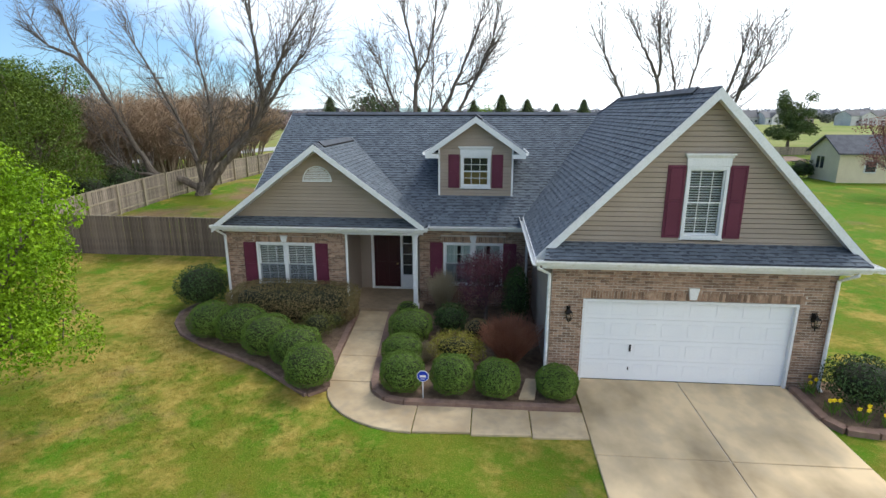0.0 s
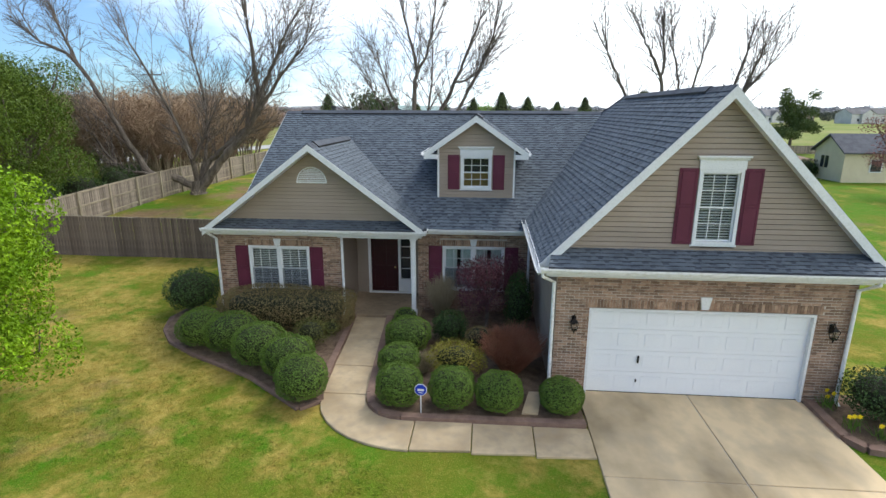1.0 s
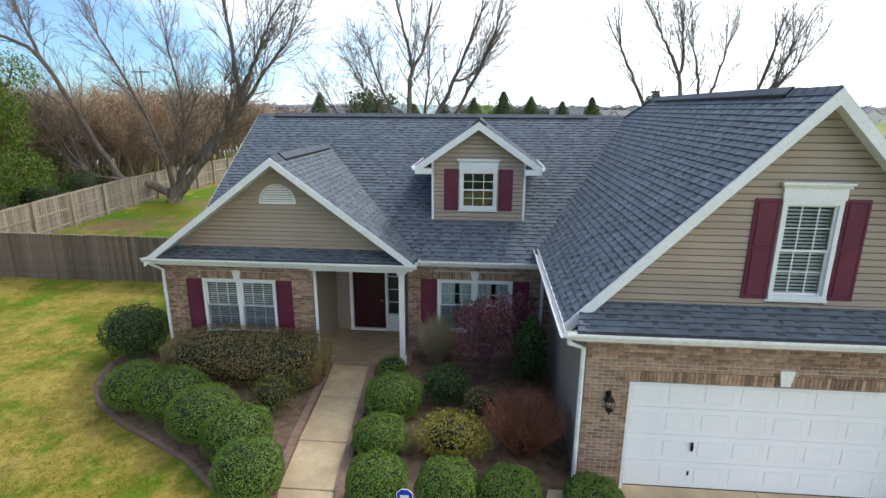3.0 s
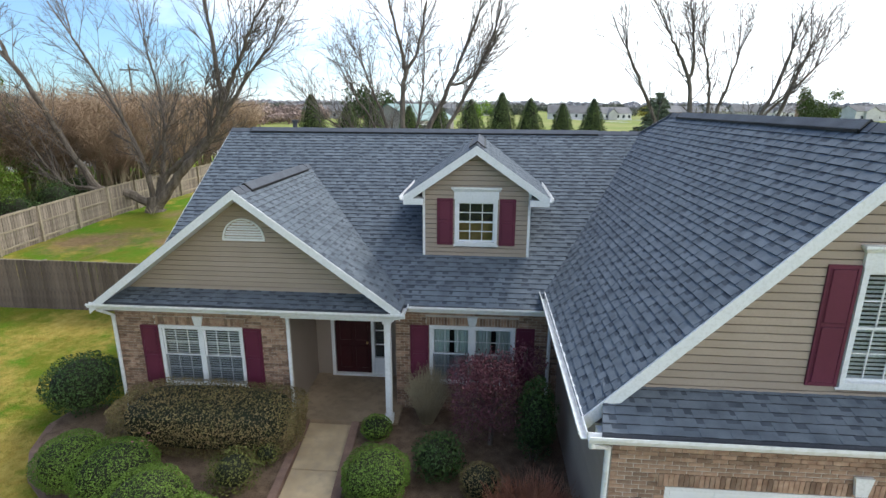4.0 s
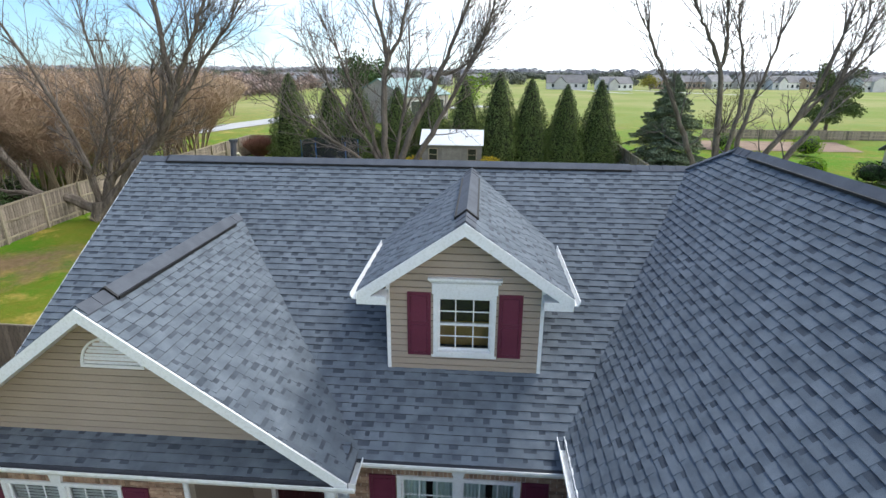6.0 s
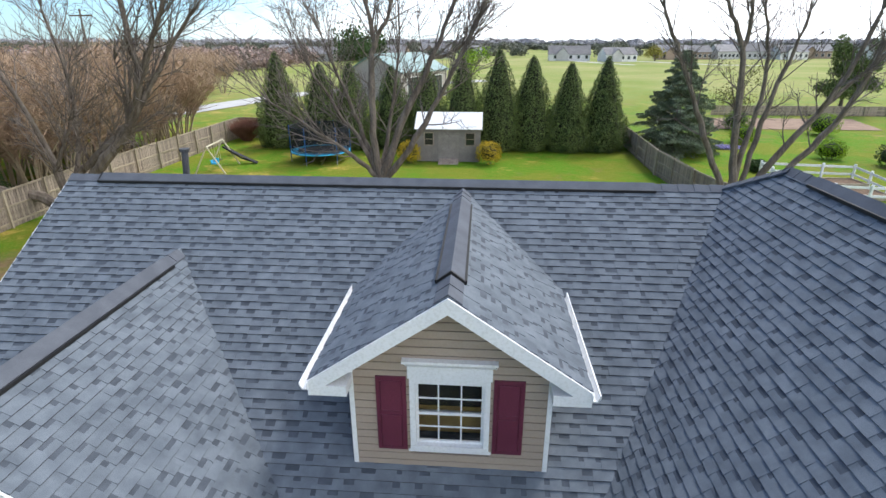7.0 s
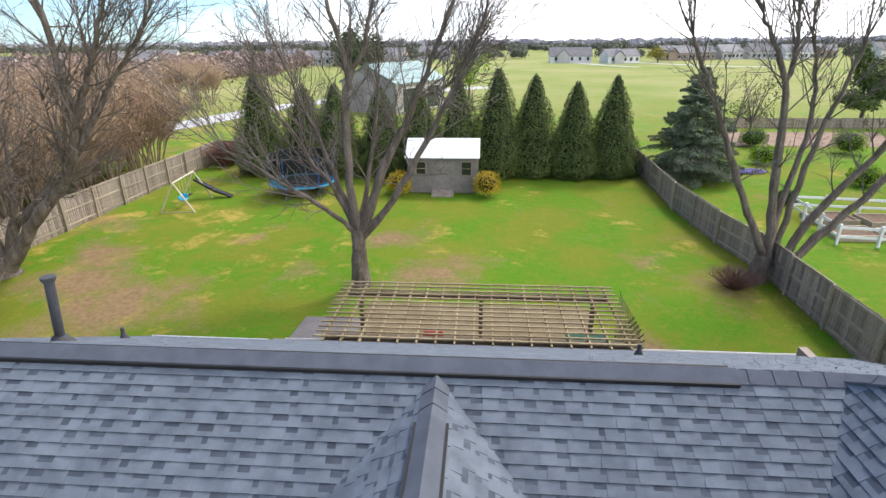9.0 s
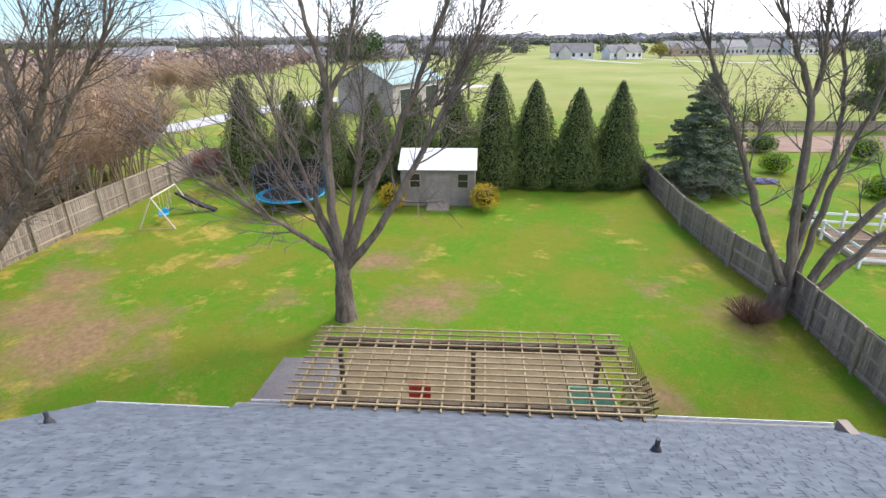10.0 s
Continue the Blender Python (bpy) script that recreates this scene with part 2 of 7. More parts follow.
    for spot in ((-6.6, 25.4, 3.4), (-18.0, 21.6, 3.2), (-21.6, 23.6, 3.0), (-20.0, 18.6, 2.6), (-9.6, 29.0, 2.0), (-16.5, 28.5, 1.6), (0.9, 20.2, 1.3), (5.2, 25.2, 2.2), (-25.6, 30.0, 3.0), (-24.5, 17.5, 4.0), (-22.5, 26.5, 1.8)):
        bare = plus(bare, worn(*spot))
    ground_col = mix(ramp(bare, 0.57, 0.73), ground_col, earth)
    ground_col = mix(ramp(noise_tex(9, 7, 0.78), 0.50, 0.86), ground_col, (0.065, 0.115, 0.006))
    ground_col = mix(ramp(noise_tex(34, 4, 0.7, (1, 8, 0)), 0.53, 0.88), ground_col, (0.44, 0.37, 0.09))
    far = n.new("ShaderNodeMapRange")  # the open fields beyond are paler pasture
    far.inputs["From Min"].default_value, far.inputs["From Max"].default_value = 48, 110
    far.inputs["To Max"].default_value = 0.75
    l.new(sep.outputs["Y"], far.inputs["Value"])
    pasture = mix(ramp(noise_tex(0.03, 6, 0.6, (2, 7, 0)), 0.38, 0.62), (0.22, 0.265, 0.07), (0.36, 0.33, 0.15))
    ground_col = mix(far.outputs["Result"], ground_col, pasture)
    l.new(ground_col, b.inputs["Base Color"])
    bp = n.new("ShaderNodeBump")
    bp.inputs["Strength"].default_value, bp.inputs["Distance"].default_value = 0.8, 0.04
    l.new(noise_tex(35, 5, 0.7), bp.inputs["Height"])
    l.new(bp.outputs["Normal"], b.inputs["Normal"])
    return m


lawn_mat = lawn_material()


# ---- building helpers ----
def link_mesh(name, bm, mat):
    me = bpy.data.meshes.new(name)
    bm.normal_update()
    bm.to_mesh(me)
    bm.free()
    me.materials.append(mat)
    return new(name, me)


def part(name, bm, mat, parent, label=""):
    ob = link_mesh(name, bm, mat)
    ob.parent = parent
    if parent is not None:
        ob.matrix_parent_inverse = parent_world(parent).inverted()
    return tagged(ob, label)


def parent_world(ob):
    if ob.parent is None:
        return ob.matrix_basis.copy()
    return parent_world(ob.parent) @ ob.matrix_parent_inverse @ ob.matrix_basis


def root(name, label, category, group="", kind="", at=(0, 0, 0)):
    ob = new(name)
    ob.matrix_basis = Matrix.Translation(at)
    return tagged(ob, label, category, group, kind)


def box(bm, x0, x1, y0, y1, z0, z1, bevel=0.0):
    b = bmesh.new() if bevel else bm
    vs = [b.verts.new((x, y, z)) for x in (x0, x1) for y in (y0, y1) for z in (z0, z1)]
    for f in ((0, 1, 3, 2), (4, 6, 7, 5), (0, 4, 5, 1), (2, 3, 7, 6), (0, 2, 6, 4), (1, 5, 7, 3)):
        b.faces.new([vs[i] for i in f])
    if bevel:
        bmesh.ops.bevel(b, geom=b.edges[:], offset=bevel, segments=1, affect="EDGES")
        merge(bm, b)
    return bm


def merge(bm, b, m=None):
    idx = {}
    for v in b.verts:
        idx[v] = bm.verts.new(m @ v.co if m is not None else v.co)
    for f in b.faces:
        try:
            bm.faces.new([idx[v] for v in f.verts])
        except ValueError:
            pass
    b.free()
    return bm


def sheet(x0, x1, y, z0, z1):
    bm = bmesh.new()
    bm.faces.new([bm.verts.new(q) for q in ((x0, y, z0), (x1, y, z0), (x1, y, z1), (x0, y, z1))])
    return bm


def a_box(*a, bevel=0.0):
    return box(bmesh.new(), *a, bevel=bevel)


def prism(bm, pts, offset):
    """A polygon of 3D points pushed along offset into a closed solid."""
    o = Vector(offset)
    lo = [bm.verts.new(p) for p in pts]
    hi = [bm.verts.new(Vector(p) + o) for p in pts]
    bm.faces.new(lo[::-1])
    bm.faces.new(hi)
    for i in range(len(pts)):
        j = (i + 1) % len(pts)
        bm.faces.new((lo[i], lo[j], hi[j], hi[i]))
    return bm


def tube(bm, pts, radii, sides=6, cap=True):
    rings = []
    for i, p in enumerate(pts):
        p = Vector(p)
        d = (Vector(pts[min(i + 1, len(pts) - 1)]) - Vector(pts[max(i - 1, 0)])).normalized()
        u = d.orthogonal().normalized()
        if rings and prev_u is not None:
            u = (prev_u - d * prev_u.dot(d)).normalized()
        prev_u = u
        w = d.cross(u)
        rings.append([bm.verts.new(p + float(radii[i]) * (math.cos(a) * u + math.sin(a) * w)) for a in (2 * math.pi * k / sides for k in range(sides))])
    for a, b in zip(rings, rings[1:]):
        for k in range(sides):
            bm.faces.new((a[k], a[(k + 1) % sides], b[(k + 1) % sides], b[k]))
    if cap:
        bm.faces.new(rings[0][::-1])
        bm.faces.new(rings[-1])
    return bm


def clip_poly(poly, a, b):
    """Keep the part of a 2D polygon to the left of the line a-b."""
    out = []
    side = lambda p: (b[0] - a[0]) * (p[1] - a[1]) - (b[1] - a[1]) * (p[0] - a[0])
    for i, p in enumerate(poly):
        q = poly[(i + 1) % len(poly)]
        sp, sq = side(p), side(q)
        if sp >= 0:
            out.append(p)
        if sp * sq < 0:
            k = sp / (sp - sq)
            out.append((p[0] + k * (q[0] - p[0]), p[1] + k * (q[1] - p[1])))
    return out


def clip_convex(poly, hull):
    for i in range(len(hull)):
        poly = clip_poly(poly, hull[i], hull[(i + 1) % len(hull)])
        if len(poly) < 3:
            return []
    return poly


def ground_z(x, y):
    u = min(1.0, max(0.0, (y - 4) / 22))
    return 0.7 * u * u * (3 - 2 * u)


# ---- ground ----
def build_ground():
    def axis(lo, hi, step, far):
        a = list(np.arange(lo, hi + 1e-6, step))
        d, left, right = step, lo, hi
        while left > -far or right < far:
            d *= 1.35
            left, right = left - d, right + d
            a = [left] + a + [right]
        return a
    xs, ys = axis(-34, 18, 0.8, 3000), axis(-20, 50, 0.8, 3000)
    verts = []
    for y in ys:
        for x in xs:
            near = abs(x + 5) < 60 and -30 < y < 60
            roll = 0.035 * noise.noise((x * 0.35, y * 0.35, 0)) if near and (y > 17 or x < -15.5 or x > 4.5 or y < -3.5) and not (-3.5 < x < 3.5 and y < 1) else 0.0
            verts.append((x, y, ground_z(x, y) - 0.02 + roll - (0.02 if (-15 < x < 4 and -3.2 < y < 17) or (-3.5 < x < 3.5 and y < 0) else 0)))
    w = len(xs)
    faces = [(j * w + i, j * w + i + 1, (j + 1) * w + i + 1, (j + 1) * w + i) for j in range(len(ys) - 1) for i in range(w - 1)]
    me = bpy.data.meshes.new("ground")
    me.from_pydata(verts, [], faces)
    me.materials.append(lawn_mat)
    for p in me.polygons:
        p.use_smooth = True
    tagged(new("ground", me), "patchy spring lawn with green and straw-coloured grass", "lawn", kind="structure")


build_ground()

# ---- house ----
house = root("house", "single-storey brick and tan-siding house with dark shingle roof and burgundy shutters", "house")

RIDGE_Y, RIDGE_Z, MAIN_S, BACK_S = 10.08, 6.37, 0.619, 0.588
GX, GZ, G_S = 0.14, 6.93, 1.02          # garage ridge
LX, LZ, L_S = -10.12, 5.46, 0.742       # left gable ridge
DX, DZ, D_S = -5.2, 6.28, 0.69         # dormer ridge
main_front = lambda x, y: RIDGE_Z - MAIN_S * (RIDGE_Y - y)
main_back = lambda x, y: RIDGE_Z - BACK_S * (y - RIDGE_Y)
gar_left = lambda x, y: GZ - G_S * (GX - x)
gar_right = lambda x, y: GZ - G_S * (x - GX)
lg_left = lambda x, y: LZ - L_S * (LX - x)
lg_right = lambda x, y: LZ - L_S * (x - LX)
dm_left = lambda x, y: DZ - D_S * (DX - x)
dm_right = lambda x, y: DZ - D_S * (x - DX)
GE_L, GE_R, G_BACK = -3.62, 3.84, RIDGE_Y - (GZ - RIDGE_Z) / BACK_S
WALL_L, WALL_R, BACK_Y = -13.4, 3.18, 16.1
ROOF_L = -13.0


def roof_plane(name, hull, height, down, parent, rnd, pieces=False, expo=0.145):
    """One slope: a thick deck, and courses of shingle tabs laid on it. hull: convex outline in plan; down: unit plan direction of fall."""
    area = sum(hull[i][0] * hull[(i + 1) % len(hull)][1] - hull[(i + 1) % len(hull)][0] * hull[i][1] for i in range(len(hull)))
    if area < 0:
        hull = hull[::-1]
    deck = part(name, prism(bmesh.new(), [(x, y, height(x, y) - 0.005) for x, y in hull], (0, 0, -0.10)), deck_mat, parent, "dark roof slope laid with asphalt shingles")
    dn = Vector(down)
    ac = Vector((-dn.y, dn.x))
    fall = abs(height(0, 0) - height(dn.x, dn.y))
    step = expo / math.sqrt(1 + fall * fall)
    vs = [Vector(p).dot(dn) for p in hull]
    us = [Vector(p).dot(ac) for p in hull]
    nrm = Vector((fall * dn.x, fall * dn.y, 1)).normalized()
    verts, faces, edge_slot = [], [], []
    v = max(vs)
    row, tooth = 0, False
    while v > min(vs):
        u = min(us) - rnd.uniform(0, 0.4)
        while u < max(us):
            tooth = not tooth
            w = rnd.choice((0.15, 0.19, 0.23, 0.28)) if tooth else rnd.choice((0.07, 0.10, 0.14, 0.19))
            quad = [(u, v), (u + w, v), (u + w, v - step), (u, v - step)]
            poly = [(dn.x * b + ac.x * a, dn.y * b + ac.y * a) for a, b in quad]
            ar = sum(poly[i][0] * poly[(i + 1) % 4][1] - poly[(i + 1) % 4][0] * poly[i][1] for i in range(4))
            poly = clip_convex(poly if ar > 0 else poly[::-1], hull)
            if len(poly) >= 3:
                lift = 0.018 if tooth else 0.009
                top = []
                for x, y in poly:
                    k = (Vector((x, y)).dot(dn) - (v - step)) / step
                    top.append(Vector((x, y, height(x, y))) + nrm * (0.002 + lift * k))
                bot = [Vector((x, y, height(x, y) - 0.004)) for x, y in poly]
                fs = [tuple(range(len(poly)))]
                m = len(poly)
                fs += [(i, i + m, (i + 1) % m + m, (i + 1) % m) for i in range(m)]
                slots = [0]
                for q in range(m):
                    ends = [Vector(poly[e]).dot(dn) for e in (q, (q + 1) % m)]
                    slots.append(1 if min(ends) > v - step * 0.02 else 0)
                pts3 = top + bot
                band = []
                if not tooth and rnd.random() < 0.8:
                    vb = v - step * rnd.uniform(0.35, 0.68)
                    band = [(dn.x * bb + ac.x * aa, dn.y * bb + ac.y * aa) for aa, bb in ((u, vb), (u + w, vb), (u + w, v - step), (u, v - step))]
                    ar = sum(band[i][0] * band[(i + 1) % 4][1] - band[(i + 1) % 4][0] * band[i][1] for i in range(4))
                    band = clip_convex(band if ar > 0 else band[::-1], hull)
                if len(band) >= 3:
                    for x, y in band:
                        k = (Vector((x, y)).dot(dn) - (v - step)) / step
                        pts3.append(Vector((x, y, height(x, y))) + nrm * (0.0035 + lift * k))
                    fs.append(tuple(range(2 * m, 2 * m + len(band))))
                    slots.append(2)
                if pieces:
                    me = bpy.data.meshes.new("shingle")
                    me.from_pydata([tuple(p) for p in pts3], [], fs)
                    me.materials.append(shingle_piece_mat)
                    me.materials.append(butt_mat)
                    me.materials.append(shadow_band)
                    me.polygons.foreach_set("material_index", slots)
                    ob = new("shingle", me)
                    ob.parent = deck
                    ob.matrix_parent_inverse = parent_world(deck).inverted()
                else:
                    o = len(verts)
                    verts += [tuple(p) for p in pts3]
                    faces += [tuple(i + o for i in f) for f in fs]
                    edge_slot += slots
            u += w
        v -= step
        row += 1
    if not pieces:
        me = bpy.data.meshes.new("shingles")
        me.from_pydata(verts, [], faces)
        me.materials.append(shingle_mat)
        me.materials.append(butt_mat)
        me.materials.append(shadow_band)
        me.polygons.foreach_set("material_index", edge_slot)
        ob = new("shingles", me)
        ob.parent = deck
        ob.matrix_parent_inverse = parent_world(deck).inverted()
        tagged(ob, "charcoal-grey architectural asphalt shingles", kind="stuff")
    return deck


rs = random.Random(5)
roof_plane("roof_slope", [(ROOF_L, 4.40), (GX - 0.4, 4.40), (GX - 0.4, RIDGE_Y), (ROOF_L, RIDGE_Y)], main_front, (0, -1), house, rs)
roof_plane("roof_slope", [(ROOF_L, RIDGE_Y), (-9.95, RIDGE_Y), (-9.95, 15.6), (ROOF_L, 15.6)], main_back, (0, 1), house, rs)
hip_x = GX - (GZ - RIDGE_Z) / G_S
roof_plane("roof_slope", [(-9.95, RIDGE_Y), (hip_x, RIDGE_Y), (hip_x, 16.6), (-9.95, 16.6)], main_back, (0, 1), house, rs)
roof_plane("roof_slope", [(hip_x, RIDGE_Y), (GX, G_BACK), (3.4, 14.85), (3.4, 16.6), (hip_x, 16.6)], main_back, (0, 1), house, rs)
roof_plane("roof_slope", [(GE_L, -0.02), (GX, -0.02), (GX, G_BACK), (hip_x, RIDGE_Y), (GE_L, RIDGE_Y)], gar_left, (-1, 0), house, rs)
roof_plane("roof_slope", [(GX, -0.02), (GE_R, -0.02), (GE_R, 15.55), (GX, G_BACK)], gar_right, (1, 0), house, rs)
roof_plane("roof_slope", [(-13.65, 3.82), (LX, 3.82), (LX, 8.6), (-13.65, 4.5)], lg_left, (-1, 0), house, rs)
roof_plane("roof_slope", [(LX, 3.82), (-6.72, 3.82), (-6.72, 4.7), (LX, 8.6)], lg_right, (1, 0), house, rs)
# pent roofs below the two front gables
pent_g = lambda x, y: 3.17 + (y + 0.48) * 0.36
pent_l = lambda x, y: 2.90 + (y - 3.86) * 0.36
roof_plane("pent_roof", [(-3.45, -0.48), (3.60, -0.48), (3.45, 0.30), (-3.30, 0.30)], pent_g, (0, -1), house, rs)
roof_plane("pent_roof", [(-13.50, 3.86), (-6.80, 3.86), (-6.80, 4.45), (-13.35, 4.45)], pent_l, (0, -1), house, rs)


def cap_run(bm, a, b, left, right, half=0.15, lift=0.02, seg=0.28, pieces=None):
    """Bent ridge caps from a to b, each lapping the next; left and right are the plan-normal falls of both sides."""
    a, b = Vector(a), Vector(b)
    d = (b - a).normalized()
    side = Vector((d.y, -d.x, 0)).normalized()
    n = max(1, int((b - a).length / seg))
    for i in range(n):
        if pieces:
            bm = bmesh.new()
        p, q = a + (b - a) * (i / n), a + (b - a) * ((i + 1) / n)
        o1, o2 = lift + 0.012, lift
        ring = []
        for c, o in ((p, o1), (q, o2)):
            ring.append([bm.verts.new(c + side * -half + Vector((0, 0, o - half * left))), bm.verts.new(c + Vector((0, 0, o + 0.008))), bm.verts.new(c + side * half + Vector((0, 0, o - half * right)))])
            ring.append([bm.verts.new(v.co - Vector((0, 0, lift + 0.012))) for v in ring[-1]])
        t0, b0, t1, b1 = ring
        for j in (0, 1):
            bm.faces.new((t0[j], t0[j + 1], t1[j + 1], t1[j]))
            bm.faces.new((b0[j + 1], b0[j], t0[j], t0[j + 1])[::-1])
        bm.faces.new((t0[0], t1[0], b1[0], b0[0]))
        bm.faces.new((t0[2], b0[2], b1[2], t1[2]))
        if pieces:
            part(pieces, bm, ridge_mat, house)
    return bm


cap_run(None, (ROOF_L, RIDGE_Y, RIDGE_Z), (hip_x, RIDGE_Y, RIDGE_Z), BACK_S, MAIN_S, pieces="ridge_cap")
cap_run(None, (GX, 0.0, GZ), (GX, G_BACK, GZ), G_S, G_S, half=0.105, pieces="ridge_cap")
cap_run(None, (LX, 3.84, LZ), (LX, 8.50, LZ), L_S, L_S, pieces="ridge_cap")
cap_run(None, (GX, G_BACK, GZ), (hip_x, RIDGE_Y, RIDGE_Z), 0.5, 0.5, half=0.12, pieces="hip_cap")
cap_run(None, (GX, G_BACK, GZ), (3.8, 15.55, main_back(0, 15.55)), 0.5, 0.5, half=0.12, pieces="hip_cap")


def ridge_vent(a, b, left, right, half=0.16):
    v = part("ridge_vent", cap_run(bmesh.new(), a, b, left, right, half=half, lift=0.045, seg=50), ridge_mat, house, "raised ridge vent with black edges")
    bm = bmesh.new()
    a, b = Vector(a), Vector(b)
    d = (b - a).normalized()
    s = Vector((d.y, -d.x, 0))
    for sg, fall in ((-1, left), (1, right)):
        p = [a + s * sg * (half + 0.003) + Vector((0, 0, -(half + 0.003) * fall + z)) for z in (0.004, 0.05)]
        q = [b + s * sg * (half + 0.003) + Vector((0, 0, -(half + 0.003) * fall + z)) for z in (0.004, 0.05)]
        prism(bm, [p[0], q[0], q[1], p[1]], s * sg * 0.03)
        e = [a - d * 0.02 + s * sg * (half + 0.02) * k + Vector((0, 0, -(half + 0.02) * k * fall + z)) for k, z in ((0, 0.02), (1, 0.0), (1, 0.055), (0, 0.07))]
        prism(bm, e, d * 0.035)
    bmesh.ops.recalc_face_normals(bm, faces=bm.faces[:])
    part("vent_edge", bm, vent_black, v, "black vent edge")


ridge_vent((-12.35, RIDGE_Y, RIDGE_Z), (-1.68, RIDGE_Y, RIDGE_Z), BACK_S, MAIN_S)
ridge_vent((GX, 1.3, GZ), (GX, 8.4, GZ), G_S, G_S, 0.11)
ridge_vent((LX, 4.4, LZ), (LX, 8.05, LZ), L_S, L_S)


# ---- walls ----
def rects_minus(x0, x1, z0, z1, holes):
    out = [(x0, x1, z0, z1)]
    for hx0, hx1, hz0, hz1 in holes:
        nxt = []
        for a, b, c, d in out:
            if hx0 >= b or hx1 <= a or hz0 >= d or hz1 <= c:
                nxt.append((a, b, c, d))
                continue
            if hx0 > a:
                nxt.append((a, hx0, c, d))
            if hx1 < b:
                nxt.append((hx1, b, c, d))
            if hz0 > c:
                nxt.append((max(a, hx0), min(b, hx1), c, hz0))
            if hz1 < d:
                nxt.append((max(a, hx0), min(b, hx1), hz1, d))
        out = nxt
    return out


def wall_slab(name, x0, x1, z0, z1, yf, yb, holes, mat, label=""):
    bm = bmesh.new()
    for a, b, c, d in rects_minus(x0, x1, z0, z1, holes):
        box(bm, a, b, yf, yb, c, d)
    return part(name, bm, mat, house, label)


brick_mesh = None


def brick_wall(x0, x1, z0, z1, yf, holes, arches, rnd, single):
    """Mortar slab with running-bond bricks proud of it. arches: (x0, x1, z) bands of upright bricks over openings."""
    global brick_mesh
    w = wall_slab("brick_wall", x0, x1, z0, z1, yf, yf + 0.2, holes, mortar_mat, "brown-red brick wall with pale mortar")
    if brick_mesh is None:
        bm = a_box(-0.0945, 0.0945, -0.008, 0.02, -0.0265, 0.0265)
        brick_mesh = bpy.data.meshes.new("brick")
        bm.to_mesh(brick_mesh)
        bm.free()
        brick_mesh.materials.append(brick_mat)
    solid = holes + [(a, b, z, z + 0.205) for a, b, z in arches]
    joined = bmesh.new()
    count = 0
    row, z = 0, z0
    while z + 0.06 <= z1 + 0.001:
        x = x0 - (0.1015 if row % 2 else 0)
        while x < x1:
            spans = [(max(x, x0), min(x + 0.203, x1))]
            for a, b, c, d in solid:
                if c < z + 0.05 and d > z + 0.015:
                    nxt = []
                    for s, e in spans:
                        if b <= s or a >= e:
                            nxt.append((s, e))
                        else:
                            if a > s:
                                nxt.append((s, a))
                            if b < e:
                                nxt.append((b, e))
                    spans = nxt
            for s, e in spans:
                if e - s < 0.04:
                    continue
                if e - s > 0.2 and count < single:
                    ob = new("brick", brick_mesh)
                    ob.matrix_basis = pose((s + e) / 2, yf + rnd.uniform(-0.002, 0.002), z + 0.034)
                    ob.parent = w
                    count += 1
                else:
                    k = rnd.uniform(-0.002, 0.002)
                    box(joined, s + 0.005, e - 0.005, yf - 0.014 + k, yf + 0.02, z + 0.0055, z + 0.0625)
            x += 0.203
        z += 0.0677
        row += 1
    for a, b, zz in arches:
        n = round((b - a) / 0.068)
        for i in range(n):
            s = a + (b - a) * i / n
            box(joined, s + 0.005, s + (b - a) / n - 0.005, yf - 0.017, yf + 0.02, zz + 0.004, zz + 0.2)
    tagged(part("bricks", joined, brick_joined, w), kind="stuff")
    return w


rb = random.Random(11)
GD = (-2.44, 2.44, -0.1, 2.14)
brick_wall(-3.2, WALL_R, -0.1, 3.0, -0.1, [GD], [(-2.55, 2.55, 2.14)], rb, 290)
W1 = (-12.38, -10.40, 0.78, 2.26)
brick_wall(WALL_L, -9.36, -0.1, 2.74, 4.23, [W1], [(-12.45, -10.33, 2.26)], rb, 0)
W2 = (-6.2, -4.22, 0.78, 2.22)
brick_wall(-7.0, -3.2, -0.1, 2.72, 4.85, [W2], [(-6.27, -4.15, 2.22)], rb, 0)

# plain walls that close the house
shell = bmesh.new()
box(shell, -12.9, -12.7, 4.43, 15.4, -0.1, 2.8)
box(shell, -12.9, -9.9, 15.4, 15.6, -0.1, 2.75)
box(shell, WALL_R - 0.2, WALL_R, 0.1, BACK_Y, -0.1, 3.1)
box(shell, -10.1, WALL_R, BACK_Y, BACK_Y + 0.2, -0.1, 2.75)
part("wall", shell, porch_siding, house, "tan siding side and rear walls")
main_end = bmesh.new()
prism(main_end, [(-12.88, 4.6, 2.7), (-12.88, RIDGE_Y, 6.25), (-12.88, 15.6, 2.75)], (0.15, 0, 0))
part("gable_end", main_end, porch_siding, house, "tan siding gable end")


